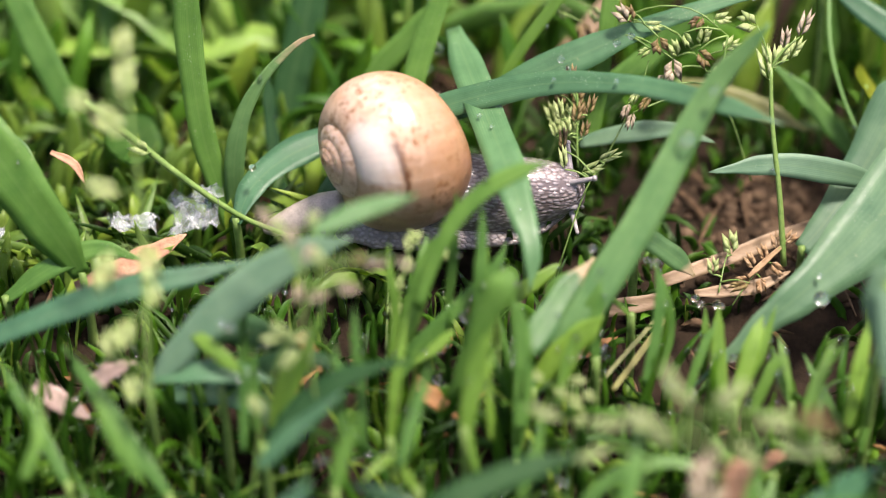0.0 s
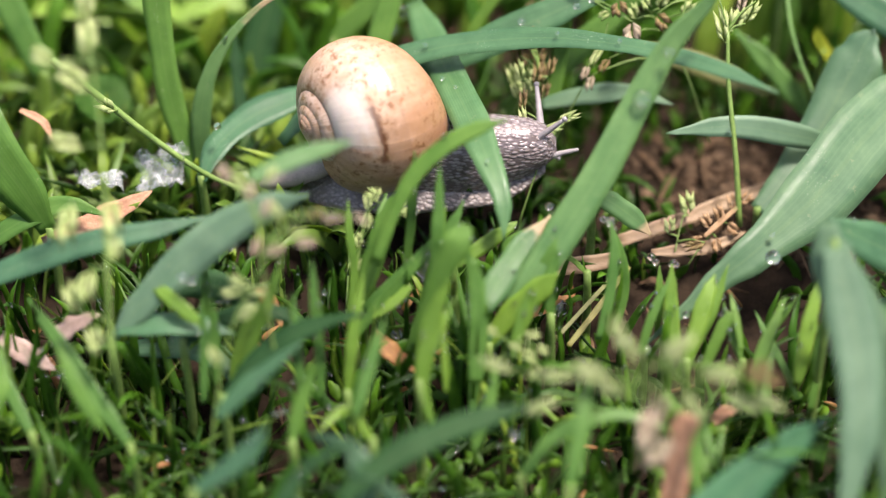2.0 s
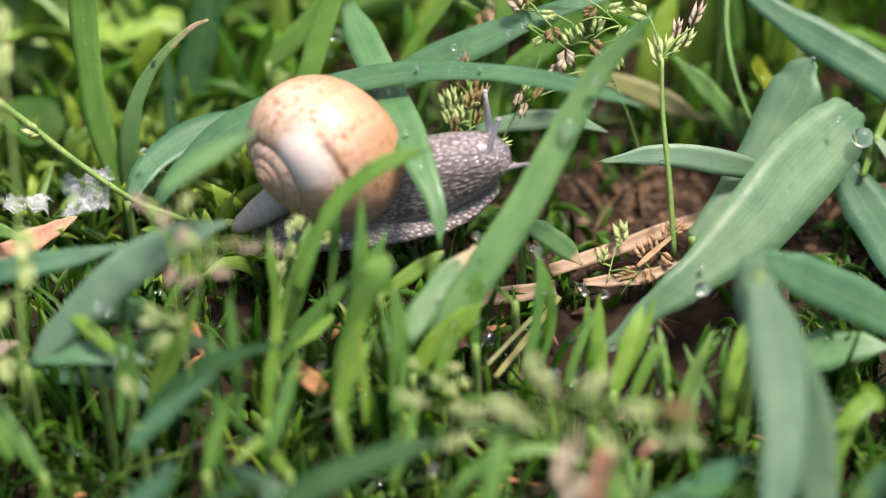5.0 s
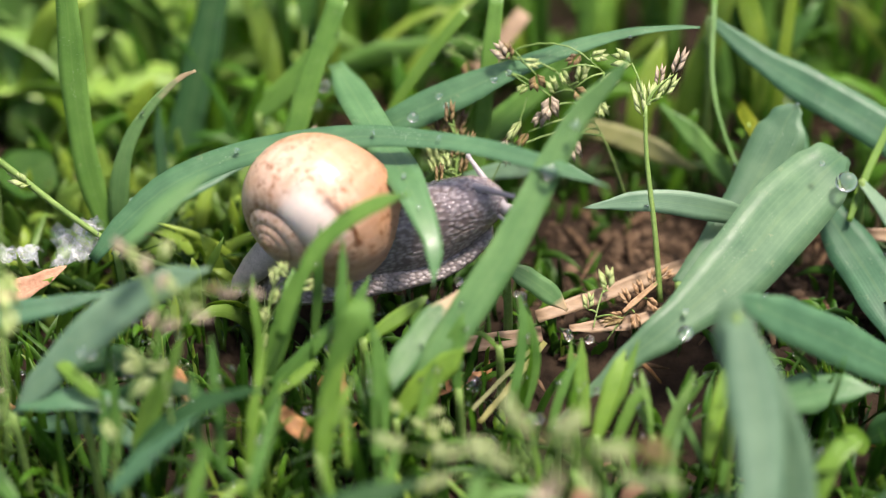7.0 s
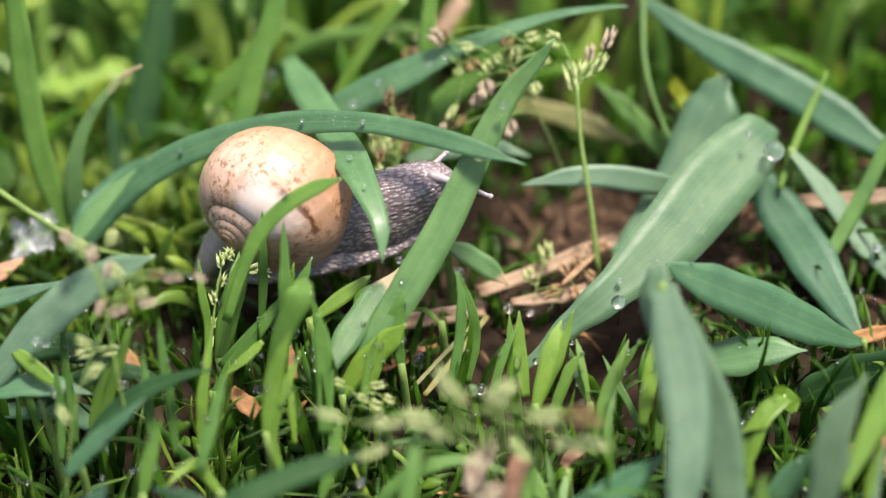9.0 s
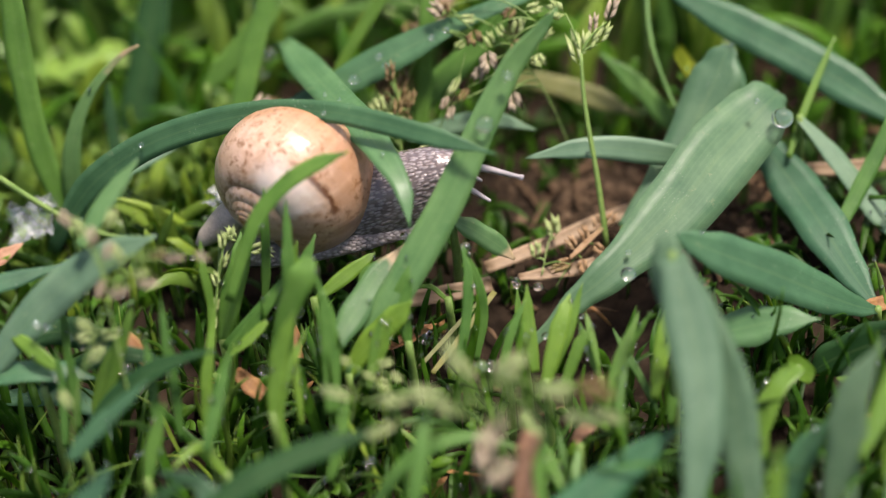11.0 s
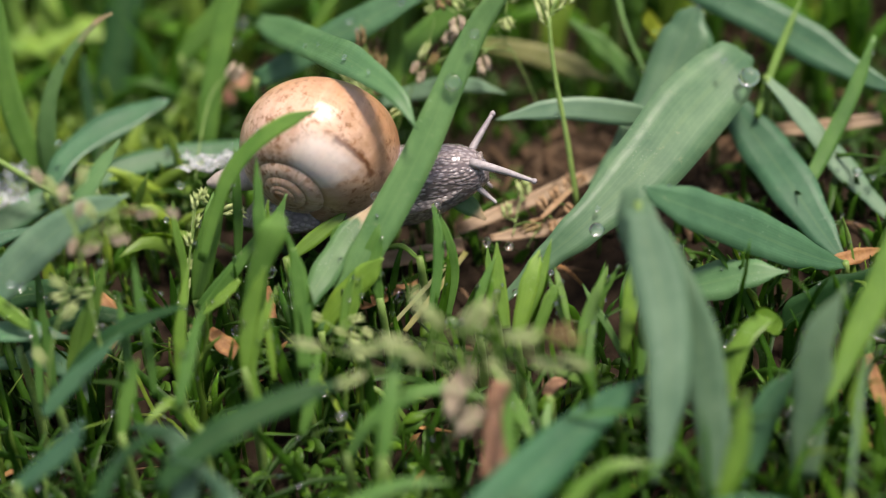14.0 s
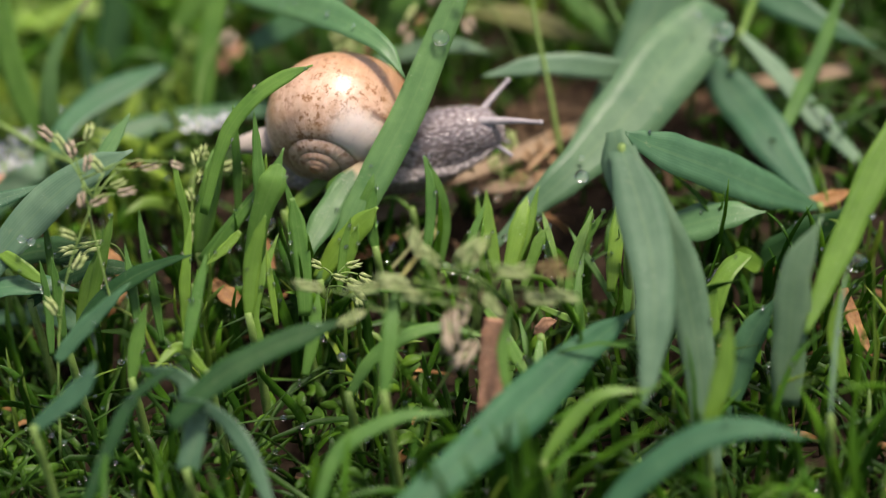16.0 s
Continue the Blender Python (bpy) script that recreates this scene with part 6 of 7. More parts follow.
def crumple(points, seed, label, size=4.6, rise=0.0):
    """A wrinkled scrap of clear silky film."""
    bm = bmesh.new()
    at = Vector(points)
    n = 14
    grid = []
    for j in range(n):
        row = []
        for i in range(n):
            u, v = i / (n - 1) - 0.5, j / (n - 1) - 0.5
            w = noise.noise((u * 5 + seed, v * 5, 2)) * 2.2 + noise.noise((u * 13, v * 13 + seed, 4)) * 1.3
            e = 1 + 0.5 * noise.noise((u * 3, v * 3, seed))
            row.append(bm.verts.new((at + Vector((u * size * 2.0 * e, v * size * 0.9 * e, w + 1.5 + (v + 0.5) * size * rise + u * size * rise * 0.6))) * MM))
        grid.append(row)
    for j in range(n - 1):
        for i in range(n - 1):
            bm.faces.new((grid[j][i], grid[j][i + 1], grid[j + 1][i + 1], grid[j + 1][i]))
    bmesh.ops.solidify(bm, geom=bm.faces[:], thickness=0.12 * MM)
    return tagged(part("film_scrap", bm, SILK), label, "film scrap")


crumple((-44.7, -7.2, 10.3), 3, "crumpled clear silky scrap caught in the grass", 4.6, 1.3)
crumple((-56.5, -7.2, 10.3), 8, "shiny wrinkled clear scrap on a dead leaf")
crumple((-6.1, -6, 15.1), 5, "crumpled bluish clear scrap between grass blades", 5.6)
crumple((-81.6, -0.5, 2.6), 11, "crumpled white scrap lying in the grass")


def round_leaf(at, size, mat, label, tilt):
    """A broad weed leaf with a cupped, slightly wavy blade."""
    bm = bmesh.new()
    n, rings = 22, 5
    mid = bm.verts.new((0, 0, 0))
    last = None
    for r in range(1, rings + 1):
        f = r / rings
        ring = []
        for k in range(n):
            a = 2 * math.pi * k / n
            e = size * f * (1 + 0.06 * math.sin(5 * a) + 0.12 * math.cos(a))
            ring.append(bm.verts.new(Vector((e * math.cos(a), e * 0.72 * math.sin(a), size * (0.10 * f * f + 0.04 * f * math.sin(3 * a)))) * MM))
        for k in range(n):
            if last:
                bm.faces.new((last[k], ring[k], ring[(k + 1) % n], last[(k + 1) % n]))
            else:
                bm.faces.new((mid, ring[k], ring[(k + 1) % n]))
        last = ring
    bmesh.ops.solidify(bm, geom=bm.faces[:], thickness=0.3 * MM)
    uv = bm.loops.layers.uv.new("UVMap")
    for f in bm.faces:
        for lp in f.loops:
            lp[uv].uv = (0.5 + lp.vert.co.y / (2 * size * MM), 0.5 + lp.vert.co.x / (2 * size * MM))
    ob = new("weed")
    ob.location = Vector(at) * MM
    leaf = part("leaf", bm, mat, ob)
    leaf.matrix_local = pose(0, 0, 0, *tilt)
    drop = Vector((1, 6, -at[2] - 3))
    tube("leaf_stem", [(0, 0, 0), drop * 0.4 + Vector((0, 1.5, 0)), drop], 0.6, 0.8, STALK, ob)
    return tagged(ob, label, "weed")


round_leaf((-68, 53.9, 0.8), 8, PALE_GREEN, "pale broad weed leaf behind", (40, 20, 70))
round_leaf((-52.2, 52.8, 9.2), 12, WEED_GREEN, "broad yellow-green weed leaf behind the grass", (38, 8, 40))
round_leaf((-76.4, 61.4, 7.1), 11, WEED_GREEN, "small broad green weed leaf behind", (42, -10, -30))
round_leaf((-82.8, 46.2, 3.9), 8, WEED_GREEN, "lime weed leaf low behind the grass", (40, 10, 80))
round_leaf((-64.6, 75.2, 5.3), 12, WEED_GREEN, "broad lime weed leaf behind", (45, 0, 20))
round_leaf((-40.9, 68.9, 3.7), 11, WEED_GREEN, "broad bright weed leaf far behind the shell", (42, 5, 10))
round_leaf((-91.9, 76.2, 3.3), 12, WEED_GREEN, "yellow-green weed leaf far behind", (40, 12, -60))
round_leaf((79.6, 20.5, 22.8), 5.2, YELLOW_LEAF, "yellowing oval leaf beside a thin stem", (48, -6, 90))
round_leaf((91.7, 54.7, 11.5), 9, BRIGHT_GREEN, "lime weed leaf in the shade", (50, 0, 10))
round_leaf((-24.9, 2.4, 3.1), 7, MID_GREEN, "small green weed leaf beside the curved blade", (40, 0, 130))
round_leaf((-60.1, 20.6, 10.2), 8, MID_GREEN, "low green weed leaf by the stalks", (35, 10, 60))
round_leaf((94, -44.7, 1.3), 3.5, BRIGHT_GREEN, "curled bright leaf tip", (30, 40, 10))


# ---- dewdrops ----
def drop_mesh(seed):
    bm = bmesh.new()
    bmesh.ops.create_uvsphere(bm, u_segments=16, v_segments=10, radius=1.0)
    for v in bm.verts:
        v.co.z *= 0.88
        v.co *= 1 + 0.03 * noise.noise(v.co * 1.5 + Vector((seed, 0, 0)))
    me = bpy.data.meshes.new("dewdrop")
    bm.to_mesh(me)
    bm.free()
    me.materials.append(WATER)
    me.polygons.foreach_set("use_smooth", [True] * len(me.polygons))
    return me


DROPS = [drop_mesh(i) for i in range(3)]


def dewdrop(at, r, parent=None, flat=1.0):
    ob = new("dewdrop", DROPS[int(r * 100) % 3])
    ob.location, ob.scale = Vector(at) * MM, (r * MM, r * MM, r * flat * MM)
    if flat < 1:
        ob.rotation_euler = FRONT.to_track_quat("Z", "Y").to_euler()
    if parent is not None:
        ob.parent = parent
    else:
        tagged(ob, "clear round dewdrop clinging to a wet grass blade", "dewdrop", "dewdrops")
    return ob


dewdrop((28.3, -29.1, -0.2), 1.69)
dewdrop((25.2, -28.7, 0.3), 1.09)
dewdrop((7.7, -33.2, 2.7), 0.95)
dewdrop((4.3, -35.9, 2.5), 0.59)
dewdrop((-0.9, -37.4, 0.5), 1.07)
dewdrop((5.7, -34.7, 10.5), 0.59)
dewdrop((4.9, -35.6, 12.6), 1.63)
dewdrop((25.9, -25.8, 20.3), 0.82)
dewdrop((21.5, 12, 34.5), 0.74)
dewdrop((16.6, 10.4, 30.8), 1.12)
dewdrop((31.6, 13, 37.4), 0.74)
dewdrop((34.3, 13.8, 38.4), 0.74)
dewdrop((65.2, -32.7, 14.7), 1.40)
dewdrop((65.7, -26.3, 14.7), 0.59)
dewdrop((95.8, -0, 24), 2.09)
dewdrop((91.1, 0.4, 27.8), 0.61)
dewdrop((41.4, -21.4, 40.3), 1.55, flat=0.45)
dewdrop((45.8, -18.2, 48), 0.95, flat=0.45)
dewdrop((36.1, -20, 13.1), 0.72)
dewdrop((45.4, -26.3, 8.3), 0.72)
dewdrop((49.4, -25, 6.7), 0.60)
dewdrop((50.1, -38.2, 6), 0.70)
dewdrop((56.6, -35.5, 7.9), 0.59)
dewdrop((56.4, -36.6, 4.9), 0.47)
dewdrop((40, -41.1, 2.2), 1.17)
dewdrop((42.9, -42.7, 1.9), 1.05)
dewdrop((88.8, -47, -0.4), 1.16)
dewdrop((88.4, -46.4, 0.4), 0.70)
dewdrop((115.2, -8.4, 6.8), 0.99)
dewdrop((65.3, -34.5, 2.6), 0.48)
dewdrop((66.1, -33.9, 3.4), 0.48)
dewdrop((64.1, -36.8, 1.3), 0.47)
dewdrop((-24, -41.9, 6.2), 1.16)
dewdrop((-30.5, -39.6, 9.1), 0.93)
dewdrop((-36.7, -47.6, 21.6), 0.90)
dewdrop((-35, -48, 21.1), 0.90)
dewdrop((-12, -8.3, 13.4), 0.98)
dewdrop((-34.4, -3.4, 21.3), 0.74)
dewdrop((-12.4, -25.4, 17.5), 0.59)
dewdrop((13.2, -38.5, 5.6), 0.59)
dewdrop((17.4, -36.4, 6.6), 0.47)
dewdrop((0.8, -42.8, -4.8), 1.06)
dewdrop((15.4, -51.8, -3.3), 0.93)
dewdrop((77.6, -7, 11.8), 0.86)
dewdrop((111.9, -58, 8.3), 2.02)
dewdrop((115.2, -7.5, 6.4), 0.87)
dewdrop((118.1, -8.3, 5.3), 0.75)
dewdrop((4.1, -35, 13.3), 1.63)
dewdrop((88.1, -46.9, -0.3), 1.05)
dewdrop((-4.9, -68.7, 1.1), 1.56)
dewdrop((-33.6, -39.9, 12), 0.81)
dewdrop((-34.8, -40, 8.6), 0.58)
dewdrop((-25.1, -41.8, 6.3), 1.40)
dewdrop((-21.1, -58.9, 0.6), 0.68)
dewdrop((-19.7, -58.6, 1), 0.68)
dewdrop((-26.9, -58, -1.5), 0.57)
dewdrop((15.9, -26.3, 14.7), 0.83)
dewdrop((2.5, -33.8, 13.2), 1.17)
dewdrop((6.4, -35.9, 12.2), 1.40)
dewdrop((45.2, -20.2, 4.6), 0.85)
dewdrop((49.2, -21, 3.7), 0.97)
dewdrop((38.6, -45, 5.4), 1.27)
dewdrop((46.6, -40.6, 7.8), 1.05)
dewdrop((53.2, -40.7, -2.1), 0.83)
dewdrop((36.8, -27.3, 18.3), 0.94)
dewdrop((19.5, -66.7, 3.6), 0.89)
dewdrop((-1.5, 31, 24.7), 1.56)
dewdrop((-3.1, 28.6, 21.7), 1.17)
dewdrop((22.8, 11.8, 32.6), 0.74)
dewdrop((-13.5, -36.8, 9.4), 0.59)
dewdrop((-18.7, -49.5, -0.3), 0.46)
dewdrop((58.1, -40.6, -1.9), 0.59)
for p_, r_, plant_ in BEADS:
    dewdrop(Vector(p_) - plant_.location / MM, r_, plant_)


def fine_dew():
    rng = random.Random(21)
    verts, faces = [], []
    ball = DROPS[0]
    vs = [v.co.copy() for v in ball.vertices]
    fs = [tuple(p.vertices) for p in ball.polygons]
    for p in DEW_SPOTS:
        r, o = rng.uniform(0.3, 0.7), len(verts)
        verts += [tuple((Vector(p) + v * r) * MM) for v in vs]
        faces += [tuple(o + i for i in f) for f in fs]
    me = bpy.data.meshes.new("fine_dew")
    me.from_pydata(verts, [], faces)
    me.materials.append(WATER)
    me.polygons.foreach_set("use_smooth", [True] * len(me.polygons))
    tagged(new("fine_dew", me), "tiny dew beads scattered over the turf", "dew", kind="stuff")


fine_dew()


# ---- snail ----
def shell_mesh():
    """A right-handed globose spiral of four and a half whorls; its axis is z, the apex up, its middle at zero."""
    turns, per, ring = 4.5, 54, 32
    growth = math.log(1.65) / (2 * math.pi)
    c1, h1, ar, az = 6.45, 15.2, 9.5, 11.7
    total = turns * 2 * math.pi
    steps = int(turns * per)
    verts, faces, uvs = [], [], []
    for i in range(steps + 1):
        th = total * i / steps
        g = math.exp(growth * (th - total))
        flare = 1 + 0.05 * max(0.0, (i / steps - 0.985) / 0.015)
        for k in range(ring + 1):
            p = 2 * math.pi * k / ring
            rr = c1 * g + ar * g * flare * math.cos(p)
            zz = -h1 * g + az * g * flare * math.sin(p)
            ripple = 1 + 0.0022 * math.sin(th * 31 + math.sin(th * 7) * 2)
            rr = max(rr, 0.02) * ripple
            verts.append((rr * math.cos(-th) * 1.06 * MM, rr * math.sin(-th) * 1.06 * MM, (zz + 12.8) * 1.06 * MM))
            # v runs from the suture at the top of the whorl outwards and down
            uvs.append((i / steps, (math.pi / 2 - p) / (2 * math.pi) % 1.0))
    w = ring + 1
    for i in range(steps):
        for k in range(ring):
            faces.append((i * w + k, i * w + k + 1, (i + 1) * w + k + 1, (i + 1) * w + k))
    faces.append(tuple(range(ring)))
    return verts, faces, uvs


def loft(name, sections, mat, parent, label="", n=64, sides=36):
    """A body along x: rows of x, centre y, centre z, half width, half height, flatness of the sole."""
    bm = bmesh.new()
    keys = [Vector(s[:3]) for s in sections]
    rings = []
    for i in range(n + 1):
        u = i / n * (len(sections) - 1)
        s = min(int(u), len(sections) - 2)
        f = u - s
        f = f * f * (3 - 2 * f) * 0.4 + f * 0.6
        x, y, z, w, h, sole = [p + (q - p) * f for p, q in zip(sections[s], sections[s + 1])]
        ring = []
        for k in range(sides):
            a = 2 * math.pi * k / sides
            cy, cz = math.cos(a), math.sin(a)
            zz = cz * h if cz > 0 else cz * h * (1 - sole * 0.5)
            yy = cy * w * (1 + 0.28 * max(sole, 0.0) * max(0.0, -cz) - 0.42 * max(sole, 0.0) * max(0.0, cz) + 0.24 * max(-sole, 0.0) * max(0.0, -cz))
            wart = 0.16 * noise.noise((x * 1.3, a * 5, 3)) + 0.1 * noise.noise((x * 2.7, a * 11, 5))
            frill = 0.25 * max(sole, 0.0) * max(0.0, -cz) * math.sin(x * 1.1 + cy) * abs(cy)
            ring.append(bm.verts.new(Vector((x, y + yy * (1 + wart * 0.12) + frill * cy, z + zz * (1 + wart * 0.12))) * MM))
        rings.append(ring)
    for a, b in zip(rings, rings[1:]):
        for k in range(sides):
            bm.faces.new((a[k], b[k], b[(k + 1) % sides], a[(k + 1) % sides]))
    bm.faces.new(rings[0])
    bm.faces.new(rings[-1][::-1])
    bmesh.ops.recalc_face_normals(bm, faces=bm.faces)
    return part(name, bm, mat, parent, label)


def feeler(name, length, r0, r1, parent, knob, label=""):
    ob = tube(name, [(0, 0, 0), (length * 0.5, 0, 0.02 * length), (length, 0, 0)], r0, r1, FEELER, parent, label, 12, 10)
    bm = bmesh.new()
    bmesh.ops.create_uvsphere(bm, u_segments=12, v_segments=8, radius=r1 * knob * MM)
    bmesh.ops.translate(bm, verts=bm.verts, vec=(length * MM, 0, 0))
    tip = part("eye_knob", bm, FEELER, ob)
    bm = bmesh.new()
    bmesh.ops.create_uvsphere(bm, u_segments=10, v_segments=6, radius=r1 * knob * 0.55 * MM)
    bmesh.ops.translate(bm, verts=bm.verts, vec=((length + r1 * knob * 0.6) * MM, 0, 0))
    if knob > 1.1:
        part("eye_spot", bm, EYE_DARK, ob)
    else:
        bm.free()
    return ob


snail = tagged(new("snail"), "brown-grey land snail with a cream and tan shell in wet grass", "snail")
v_, f_, u_ = shell_mesh()
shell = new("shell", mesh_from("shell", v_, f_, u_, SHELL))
shell.parent = snail
tagged(shell, "glossy cream and tan coiled shell with brown flecks")
# the snail's own space: x to the head, z up, its zero on the sole under the shell
foot = loft("foot", [(-15.5, 1, 1.6, 0.6, 0.6, 1), (-13, 0.8, 2.6, 3.2, 2.2, 1), (-9, 0.3, 4.4, 6.2, 4.2, 1), (-4, -0.8, 5.4, 8.2, 5.4, 1), (4, -1.0, 4.8, 7.8, 5.4, 1), (14, -0.8, 4.2, 6.9, 4.6, 1), (22, -0.4, 4.0, 5.7, 4.0, 1), (27.5, -0.3, 5.6, 4.2, 3.1, 1), (31.5, 0, 8.0, 2.2, 1.5, 0.6)], SOLE, snail, "pale grey warty foot with a frilled edge")
tail = loft("tail", [(-9, 0, 0, 0.5, 0.5, 0), (-7, 0, 0, 1.9, 1.7, 0.2), (-2, 0, 0, 3.2, 2.8, 0.3), (3, 0, 0, 3.6, 3.2, 0.3), (7, 0, 0, 2.6, 2.4, 0.1), (8.4, 0, 0, 0.8, 0.8, 0)], TAIL, snail, "smooth cream tail end of the foot", 24, 20)
neck = loft("neck_and_head", [(-8, 0, 1.0, 5.8, 5.6, -1.0), (-2, 0, 1.2, 6.4, 6.4, -1.1), (5, 0, 1.2, 6.4, 6.2, -1.2), (11, 0, 1.2, 6.0, 5.9, -1.2), (16, 0, 1.4, 5.3, 5.3, -1.0), (20, 0, 1.4, 4.6, 4.7, -0.6), (23, 0, 0.9, 3.6, 3.8, 0), (24.8, 0, 0.2, 1.6, 1.8, 0)], SKIN, snail, "dark grey wrinkled wet neck and head")
upper_near = feeler("tentacle", 12.5, 0.95, 0.36, neck, 1.5, "long grey eye tentacle")
upper_far = feeler("tentacle", 12.5, 0.95, 0.36, neck, 1.5, "long grey eye tentacle")
lower_near = feeler("feeler", 6.0, 0.65, 0.34, neck, 1.05, "short lower feeler")
lower_far = feeler("feeler", 4.5, 0.65, 0.34, neck, 1.05, "short lower feeler")

# ---- blades that the snail pushes aside ----
RIGHT, UP, NEAR = Vector((1, 0, 0)), Vector((0, 0.616, 0.788)), Vector((0, -0.788, 0.616))
leaning = lambda rows: [tuple(RIGHT * a + UP * b + NEAR * c) for a, b, c in rows]
neck_blade = grass_plant((0, 0, 0), rooted=False, label="light green blade with dewdrops draped over the snail neck")
blade([(0, 0, 0), (3.5, -10.7, -0.7), (8.3, -26.1, -0.9), (12.3, -39.8, -0.6), (15.8, -50, -2.3), (18.5, -56.6, -5.8), (19.1, -60.9, -11.3)], 6.7, FRESH_GREEN, "", (0.45, 0.9, 1.0, 0.96, 0.76, 0.48, 0.05), (0, 6), 0.06, plant=neck_blade)
for p_, r_ in (((6.8, -26.6, -0.2), 0.5), ((9.2, -29.6, -0.1), 0.42), ((12.8, -42.4, 0.0), 0.55), ((15.6, -50.6, -1.5), 0.4)):
    dewdrop(p_, r_, neck_blade)
over_blade = grass_plant((0, 0, 0), rooted=False, label="long green blade bent across above the shell")
blade([(0, 0, 0), (4.2, 0.7, 7.4), (11.6, 2.3, 15.9), (22.1, 2.7, 23), (33.3, 1.5, 27.9), (45.3, -0.7, 31.6), (56.9, -4.2, 33.6), (65.3, -8.6, 34.5), (76.5, -14.8, 34.6), (86.6, -19.4, 33.6)], 5.6, BLUE_GREEN, "", (0.4, 0.7, 1.0, 1.0, 0.93, 0.8, 0.72, 0.72, 0.62, 0.04), (0, 8), 0.06, n=30, plant=over_blade)
for p_, r_ in (((22, 2.2, 24.2), 0.55), ((45.5, -1.6, 32.6), 0.45), ((57, -5.2, 34.4), 0.5)):
    dewdrop(p_, r_, over_blade)
loose_tip = grass_plant((0, 0, 0), rooted=False, label="small green blade tip in front of the shell")
blade(leaning([(-17, -6, 2), (-9, -2.5, 1), (0, 0, 0)]), 3.4, FRESH_GREEN, "", "leaf", (20, 0), plant=loose_tip)


# ---- motion ----
def facing(apex, roll):
    """The turn that points the shell's axis along apex (right, up and towards the viewer) and rolls it about that axis."""
    right, up, near = Vector((1, 0, 0)), Vector((0, 0.616, 0.788)), Vector((0, -0.788, 0.616))
    z = (right * apex[0] + up * apex[1] + near * apex[2]).normalized()
    return (z.to_track_quat("Z", "Y").to_matrix() @ Matrix.Rotation(radians(roll), 3, "Z")).to_4x4()


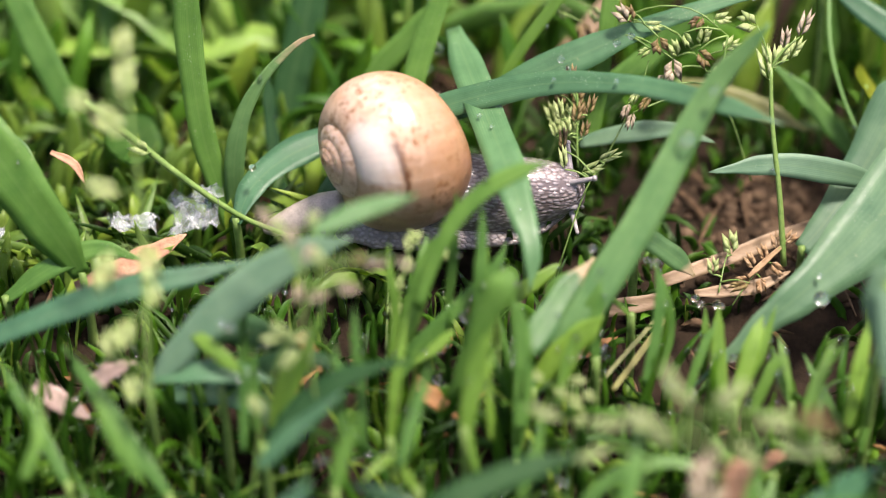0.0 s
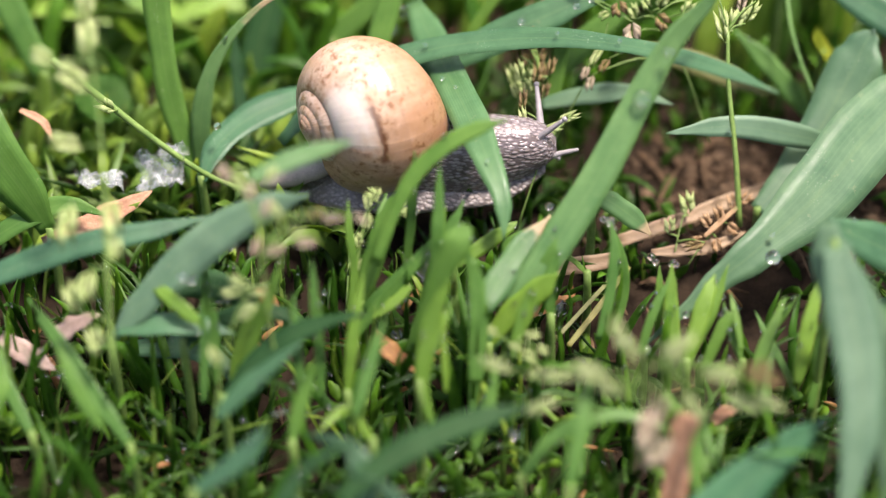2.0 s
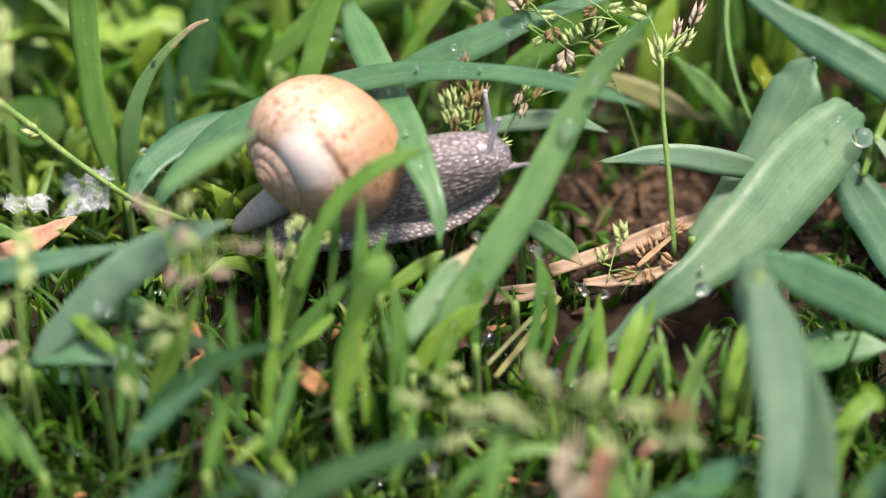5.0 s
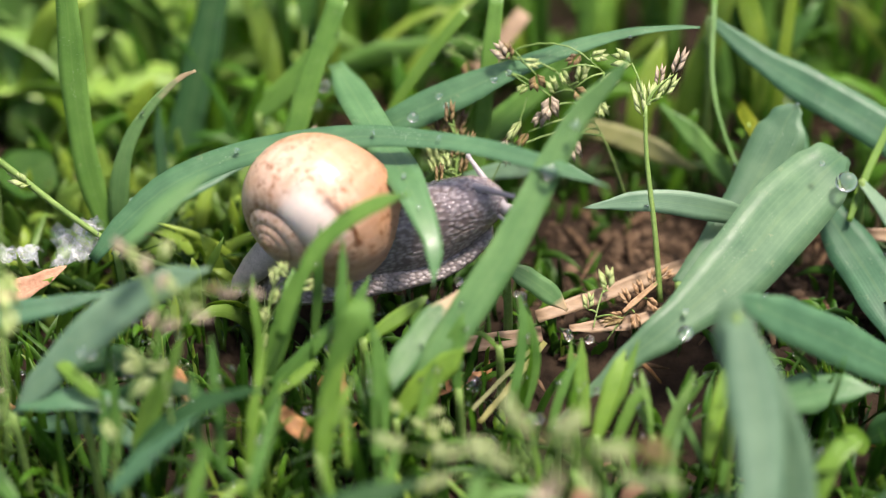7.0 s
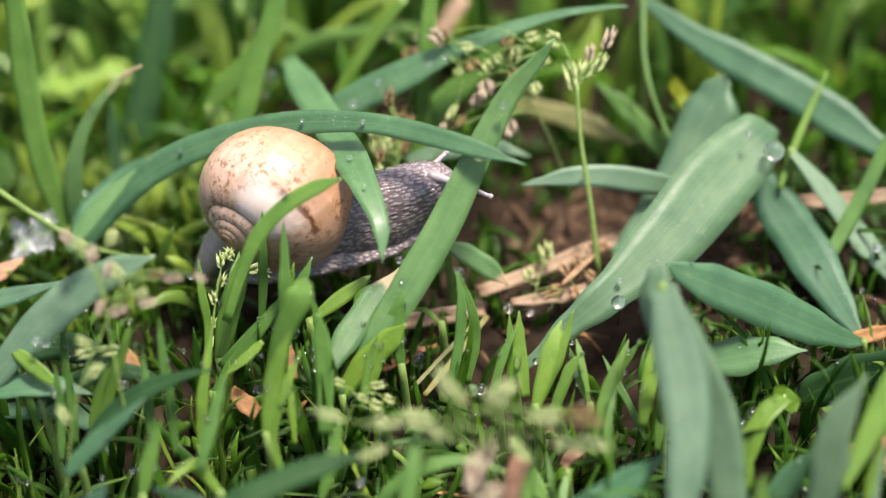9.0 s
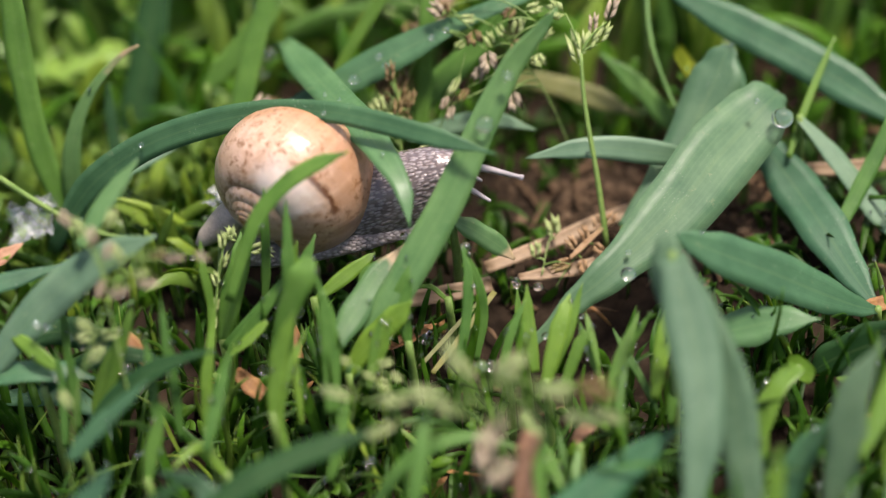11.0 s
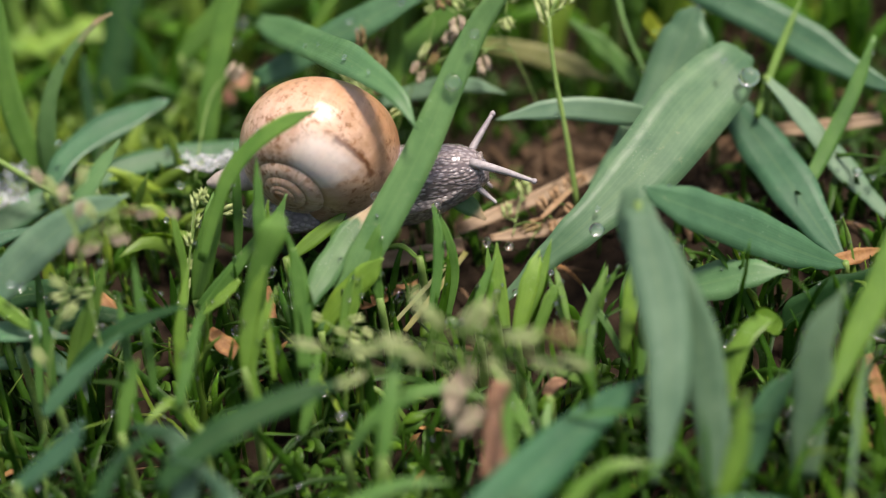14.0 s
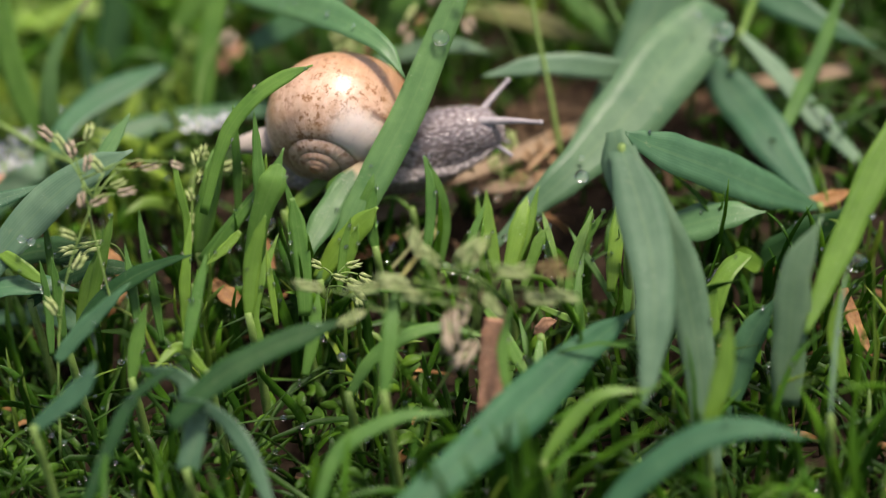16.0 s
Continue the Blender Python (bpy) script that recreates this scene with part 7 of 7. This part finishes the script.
def motions():
    at = lambda x, y, z: Matrix.Translation((x * MM, y * MM, z * MM))
    walk(snail, [(t, at(x, y, z - 20)) for t, x, y, z in [
        (0, -10.5, -3.4, 28.1), (1.5, -8.5, -4.8, 28.4), (3.5, -5.3, -6.6, 28.6), (5, -2.9, -8.6, 28.0), (8.5, 0.6, -12.2, 27.6), (9, 1.2, -12.6, 27.7), (12.5, 8.1, -14.2, 27.4), (14.5, 15.4, -16.6, 25.5), (15, 16.8, -17.6, 24.6), (16, 18.8, -18.8, 24.7)]])
    walk(shell, [(t, at(0.7, 0, 18.9) @ facing(a, r)) for t, a, r in [
        (0, (-0.87, -0.28, 0.41), 108), (1.5, (-0.87, -0.3, 0.41), 108), (3.5, (-0.82, -0.42, 0.39), 112), (5, (-0.75, -0.5, 0.43), 116), (8.5, (-0.58, -0.66, 0.48), 118), (9, (-0.58, -0.66, 0.48), 118), (12.5, (-0.57, -0.64, 0.51), 118), (14.5, (-0.36, -0.76, 0.54), 117), (15, (-0.32, -0.77, 0.55), 116), (16, (-0.28, -0.8, 0.53), 110)]])
    # neck and foot: seconds, millimetres forward and up, degrees up
    walk(neck, [(t, at(x, 0, z) @ pose(0, 0, 0, 0, -p, 0)) for t, x, z, p in [
        (0, 11.5, 7.7, -1.3), (2, 10.9, 8.4, 3), (3.5, 11.2, 8.8, 5.4), (5, 11.1, 10.4, 15.1), (7.5, 11.6, 11.4, 20.1), (9, 12.3, 11.5, 20.5), (11.5, 9.6, 10.4, 15.6), (12, 9, 10, 13.7), (13, 9.3, 9.4, 9.6), (14.5, 7.5, 8.4, 3.6), (16, 8.2, 9.2, 8.5)]])
    walk(foot, [(t, at(x, 0, z) @ pose(0, 0, 0, 0, -p, 0)) for t, x, z, p in [
        (0, 2, -2.5, -0.5), (2, 2.5, -2.8, 2), (3.5, 2.5, -2.4, 4), (5, 3, -2, 9), (7.5, 3, -0.2, 11), (9, 3, 1.2, 11), (11.5, 1, 1.2, 9.5), (12, 0.4, 1.2, 9), (13, 0.4, 1.6, 7.5), (14.5, 1.5, 2.4, 5), (16, 1.5, 4.1, 1)]])
    walk(tail, [(t, at(x, -1, z) @ pose(0, 0, 0, 0, -p, 0)) for t, x, z, p in [
        (0, -14.2, 3.2, 24), (2, -11, 5.4, 26), (3.5, -9.6, 4.9, 30), (5, -8.6, 6, 40), (7.5, -9.6, 6.6, 52), (9, -9.8, 8, 58), (11.5, -10.6, 11, 34), (12, -10.2, 11.2, 28), (13, -10, 12.2, 16), (14.5, -10.2, 14.8, 8), (16, -10.2, 15.6, 4)]])
    # tentacles: seconds, degrees up, degrees aside, millimetres drawn in
    for ob, foot_at, keys in (
        (upper_far, (22, 2.2, 4.0), [(0, 40.2, 96.2, 7.5), (2, 44.3, 94.7, 5.1), (3.5, 44.4, 104.5, 4.6), (5, 45.2, 87.1, 4.6), (7.5, 39.9, 120.2, 8.2), (9, 3.8, 42.4, 9.5), (11.5, -8.2, 14.9, 4.7), (12, -1.8, 19.2, 5.3), (13, 13.7, 25.6, 2.3), (14.5, 35.6, 54.2, 5.6), (16, 21.9, 36.5, 5.3)]),
        (upper_near, (22, -2.2, 4.0), [(0, 30.8, -24.1, 7.3), (2, 43.5, -4.8, 6.4), (3.5, 59.7, 12.5, 6.1), (5, 62.4, 16.6, 6.4), (7.5, -16.8, -41.2, 6.3), (9, -24.9, -28.2, 1.3), (11.5, -18.3, -17.4, -1), (12, -13.6, -15.4, -1), (13, -15.7, -22.9, -1), (14.5, -8.8, -23.7, 0.7), (16, -4.1, -17.1, 1.6)]),
        (lower_near, (22, -1.6, -1.2), [(0, -29, -73.1, 0.4), (2, 18.3, -5, -0.9), (3.5, 25.7, -1.2, 0), (5, 7.2, -8.2, 0.2), (7.5, 0, -65, 3), (9, -0.5, -32.4, 2.7), (11.5, -28.3, -40.4, -1), (12, -27.2, -42, -0.9), (13, -32.9, -61.4, -0.8), (14.5, -13.4, -41.7, 0.9), (16, -18.6, -44.5, 0.9)]),
        (lower_far, (22, 1.6, -1.2), [(0.0, -50, 15, 0), (3.5, -40, 15, 0), (8.5, -40, 15, 0), (12.5, -55, 15, 0), (16.0, -50, 15, 0)])):
        walk(ob, [(t, at(*foot_at) @ pose(0, 0, 0, 0, -p, y) @ at(-d, 0, 0)) for t, p, y, d in keys])
    sway = lambda p, a, yaw=0: at(*p) @ Matrix.Rotation(radians(a), 4, NEAR) @ Matrix.Rotation(radians(yaw), 4, UP)
    walk(neck_blade, [(t, pose(x * MM, y * MM, z * MM, *turn) @ Matrix.Rotation(radians(r), 4, (0.297, -0.94, -0.17))) for t, x, y, z, *turn, r in [
        (0, 1.9, 27.7, 31.3, 0.6, 6.8, -4.3, 0), (2, 1.0, 28.8, 28.3, -1.6, 1.9, -1.8, 0), (3.5, 1.5, 29.6, 29.4, -3.8, 8.9, -1.2, 0), (5, 0.7, 30.3, 32.3, 0.0, 0.0, 0.0, 0),
        (7.5, 1.5, 27.6, 31.3, -7.2, 9.3, 2.3, 0), (9, 2.7, 27.1, 31.2, -7.4, 6.0, 2.0, 0), (11.5, 2.1, 26.3, 30.2, -7.0, -5.5, 6.5, -8), (12, 2.3, 26.0, 31.0, -8.3, -5.9, 7.3, -10),
        (13, -1.1, 25.6, 34.0, -1.4, -24.6, 11.4, -20), (14.5, 3.5, 26.1, 26.4, -7.3, -41.7, 15.2, -25), (16, -2.6, 27.1, 29.6, -3.9, -36.0, 17.2, -22)]])
    walk(over_blade, [(t, pose(x * MM, y * MM, z * MM, *turn)) for t, x, y, z, *turn in [
        (0, -25.3, 2.7, 3.6, -14.5, -1.6, -9.4), (2, -23.3, 0.2, 15.1, -29.2, 7.4, -14.0), (3.5, -20.0, 3.0, 9.4, -7.9, 1.8, -7.3), (5, -33.2, -6.3, 10.5, -26.5, 3.0, -8.0),
        (7.5, -40.3, -16.6, 17.8, -23.5, 10.9, -2.5), (9, -37.7, -8.0, 7.9, -4.8, 1.5, -1.2), (11.5, -43.7, -3.0, 2.9, 12.2, -5.6, 2.5), (12, -45.5, 5.8, -3.3, 8.0, -9.2, -10.9),
        (12.5, -61.2, -22.7, -5.0, -21.9, 16.1, 20.2), (16, -61.2, -22.7, -5.0, -21.9, 16.1, 20.2)]])
    walk(loose_tip, [(t, sway(p, a)) for t, p, a in [
        (0.0, (-4, -41.9, 43.8), 0), (1.5, (-6.8, -41.3, 44.5), 0), (3.5, (-9, -38.9, 47.6), 8), (5.0, (-9.8, -37, 50.2), 14), (9.0, (-18, -32.3, 46.4), 30), (16.0, (-16.4, -28.8, 34.5), 40)]])


motions()
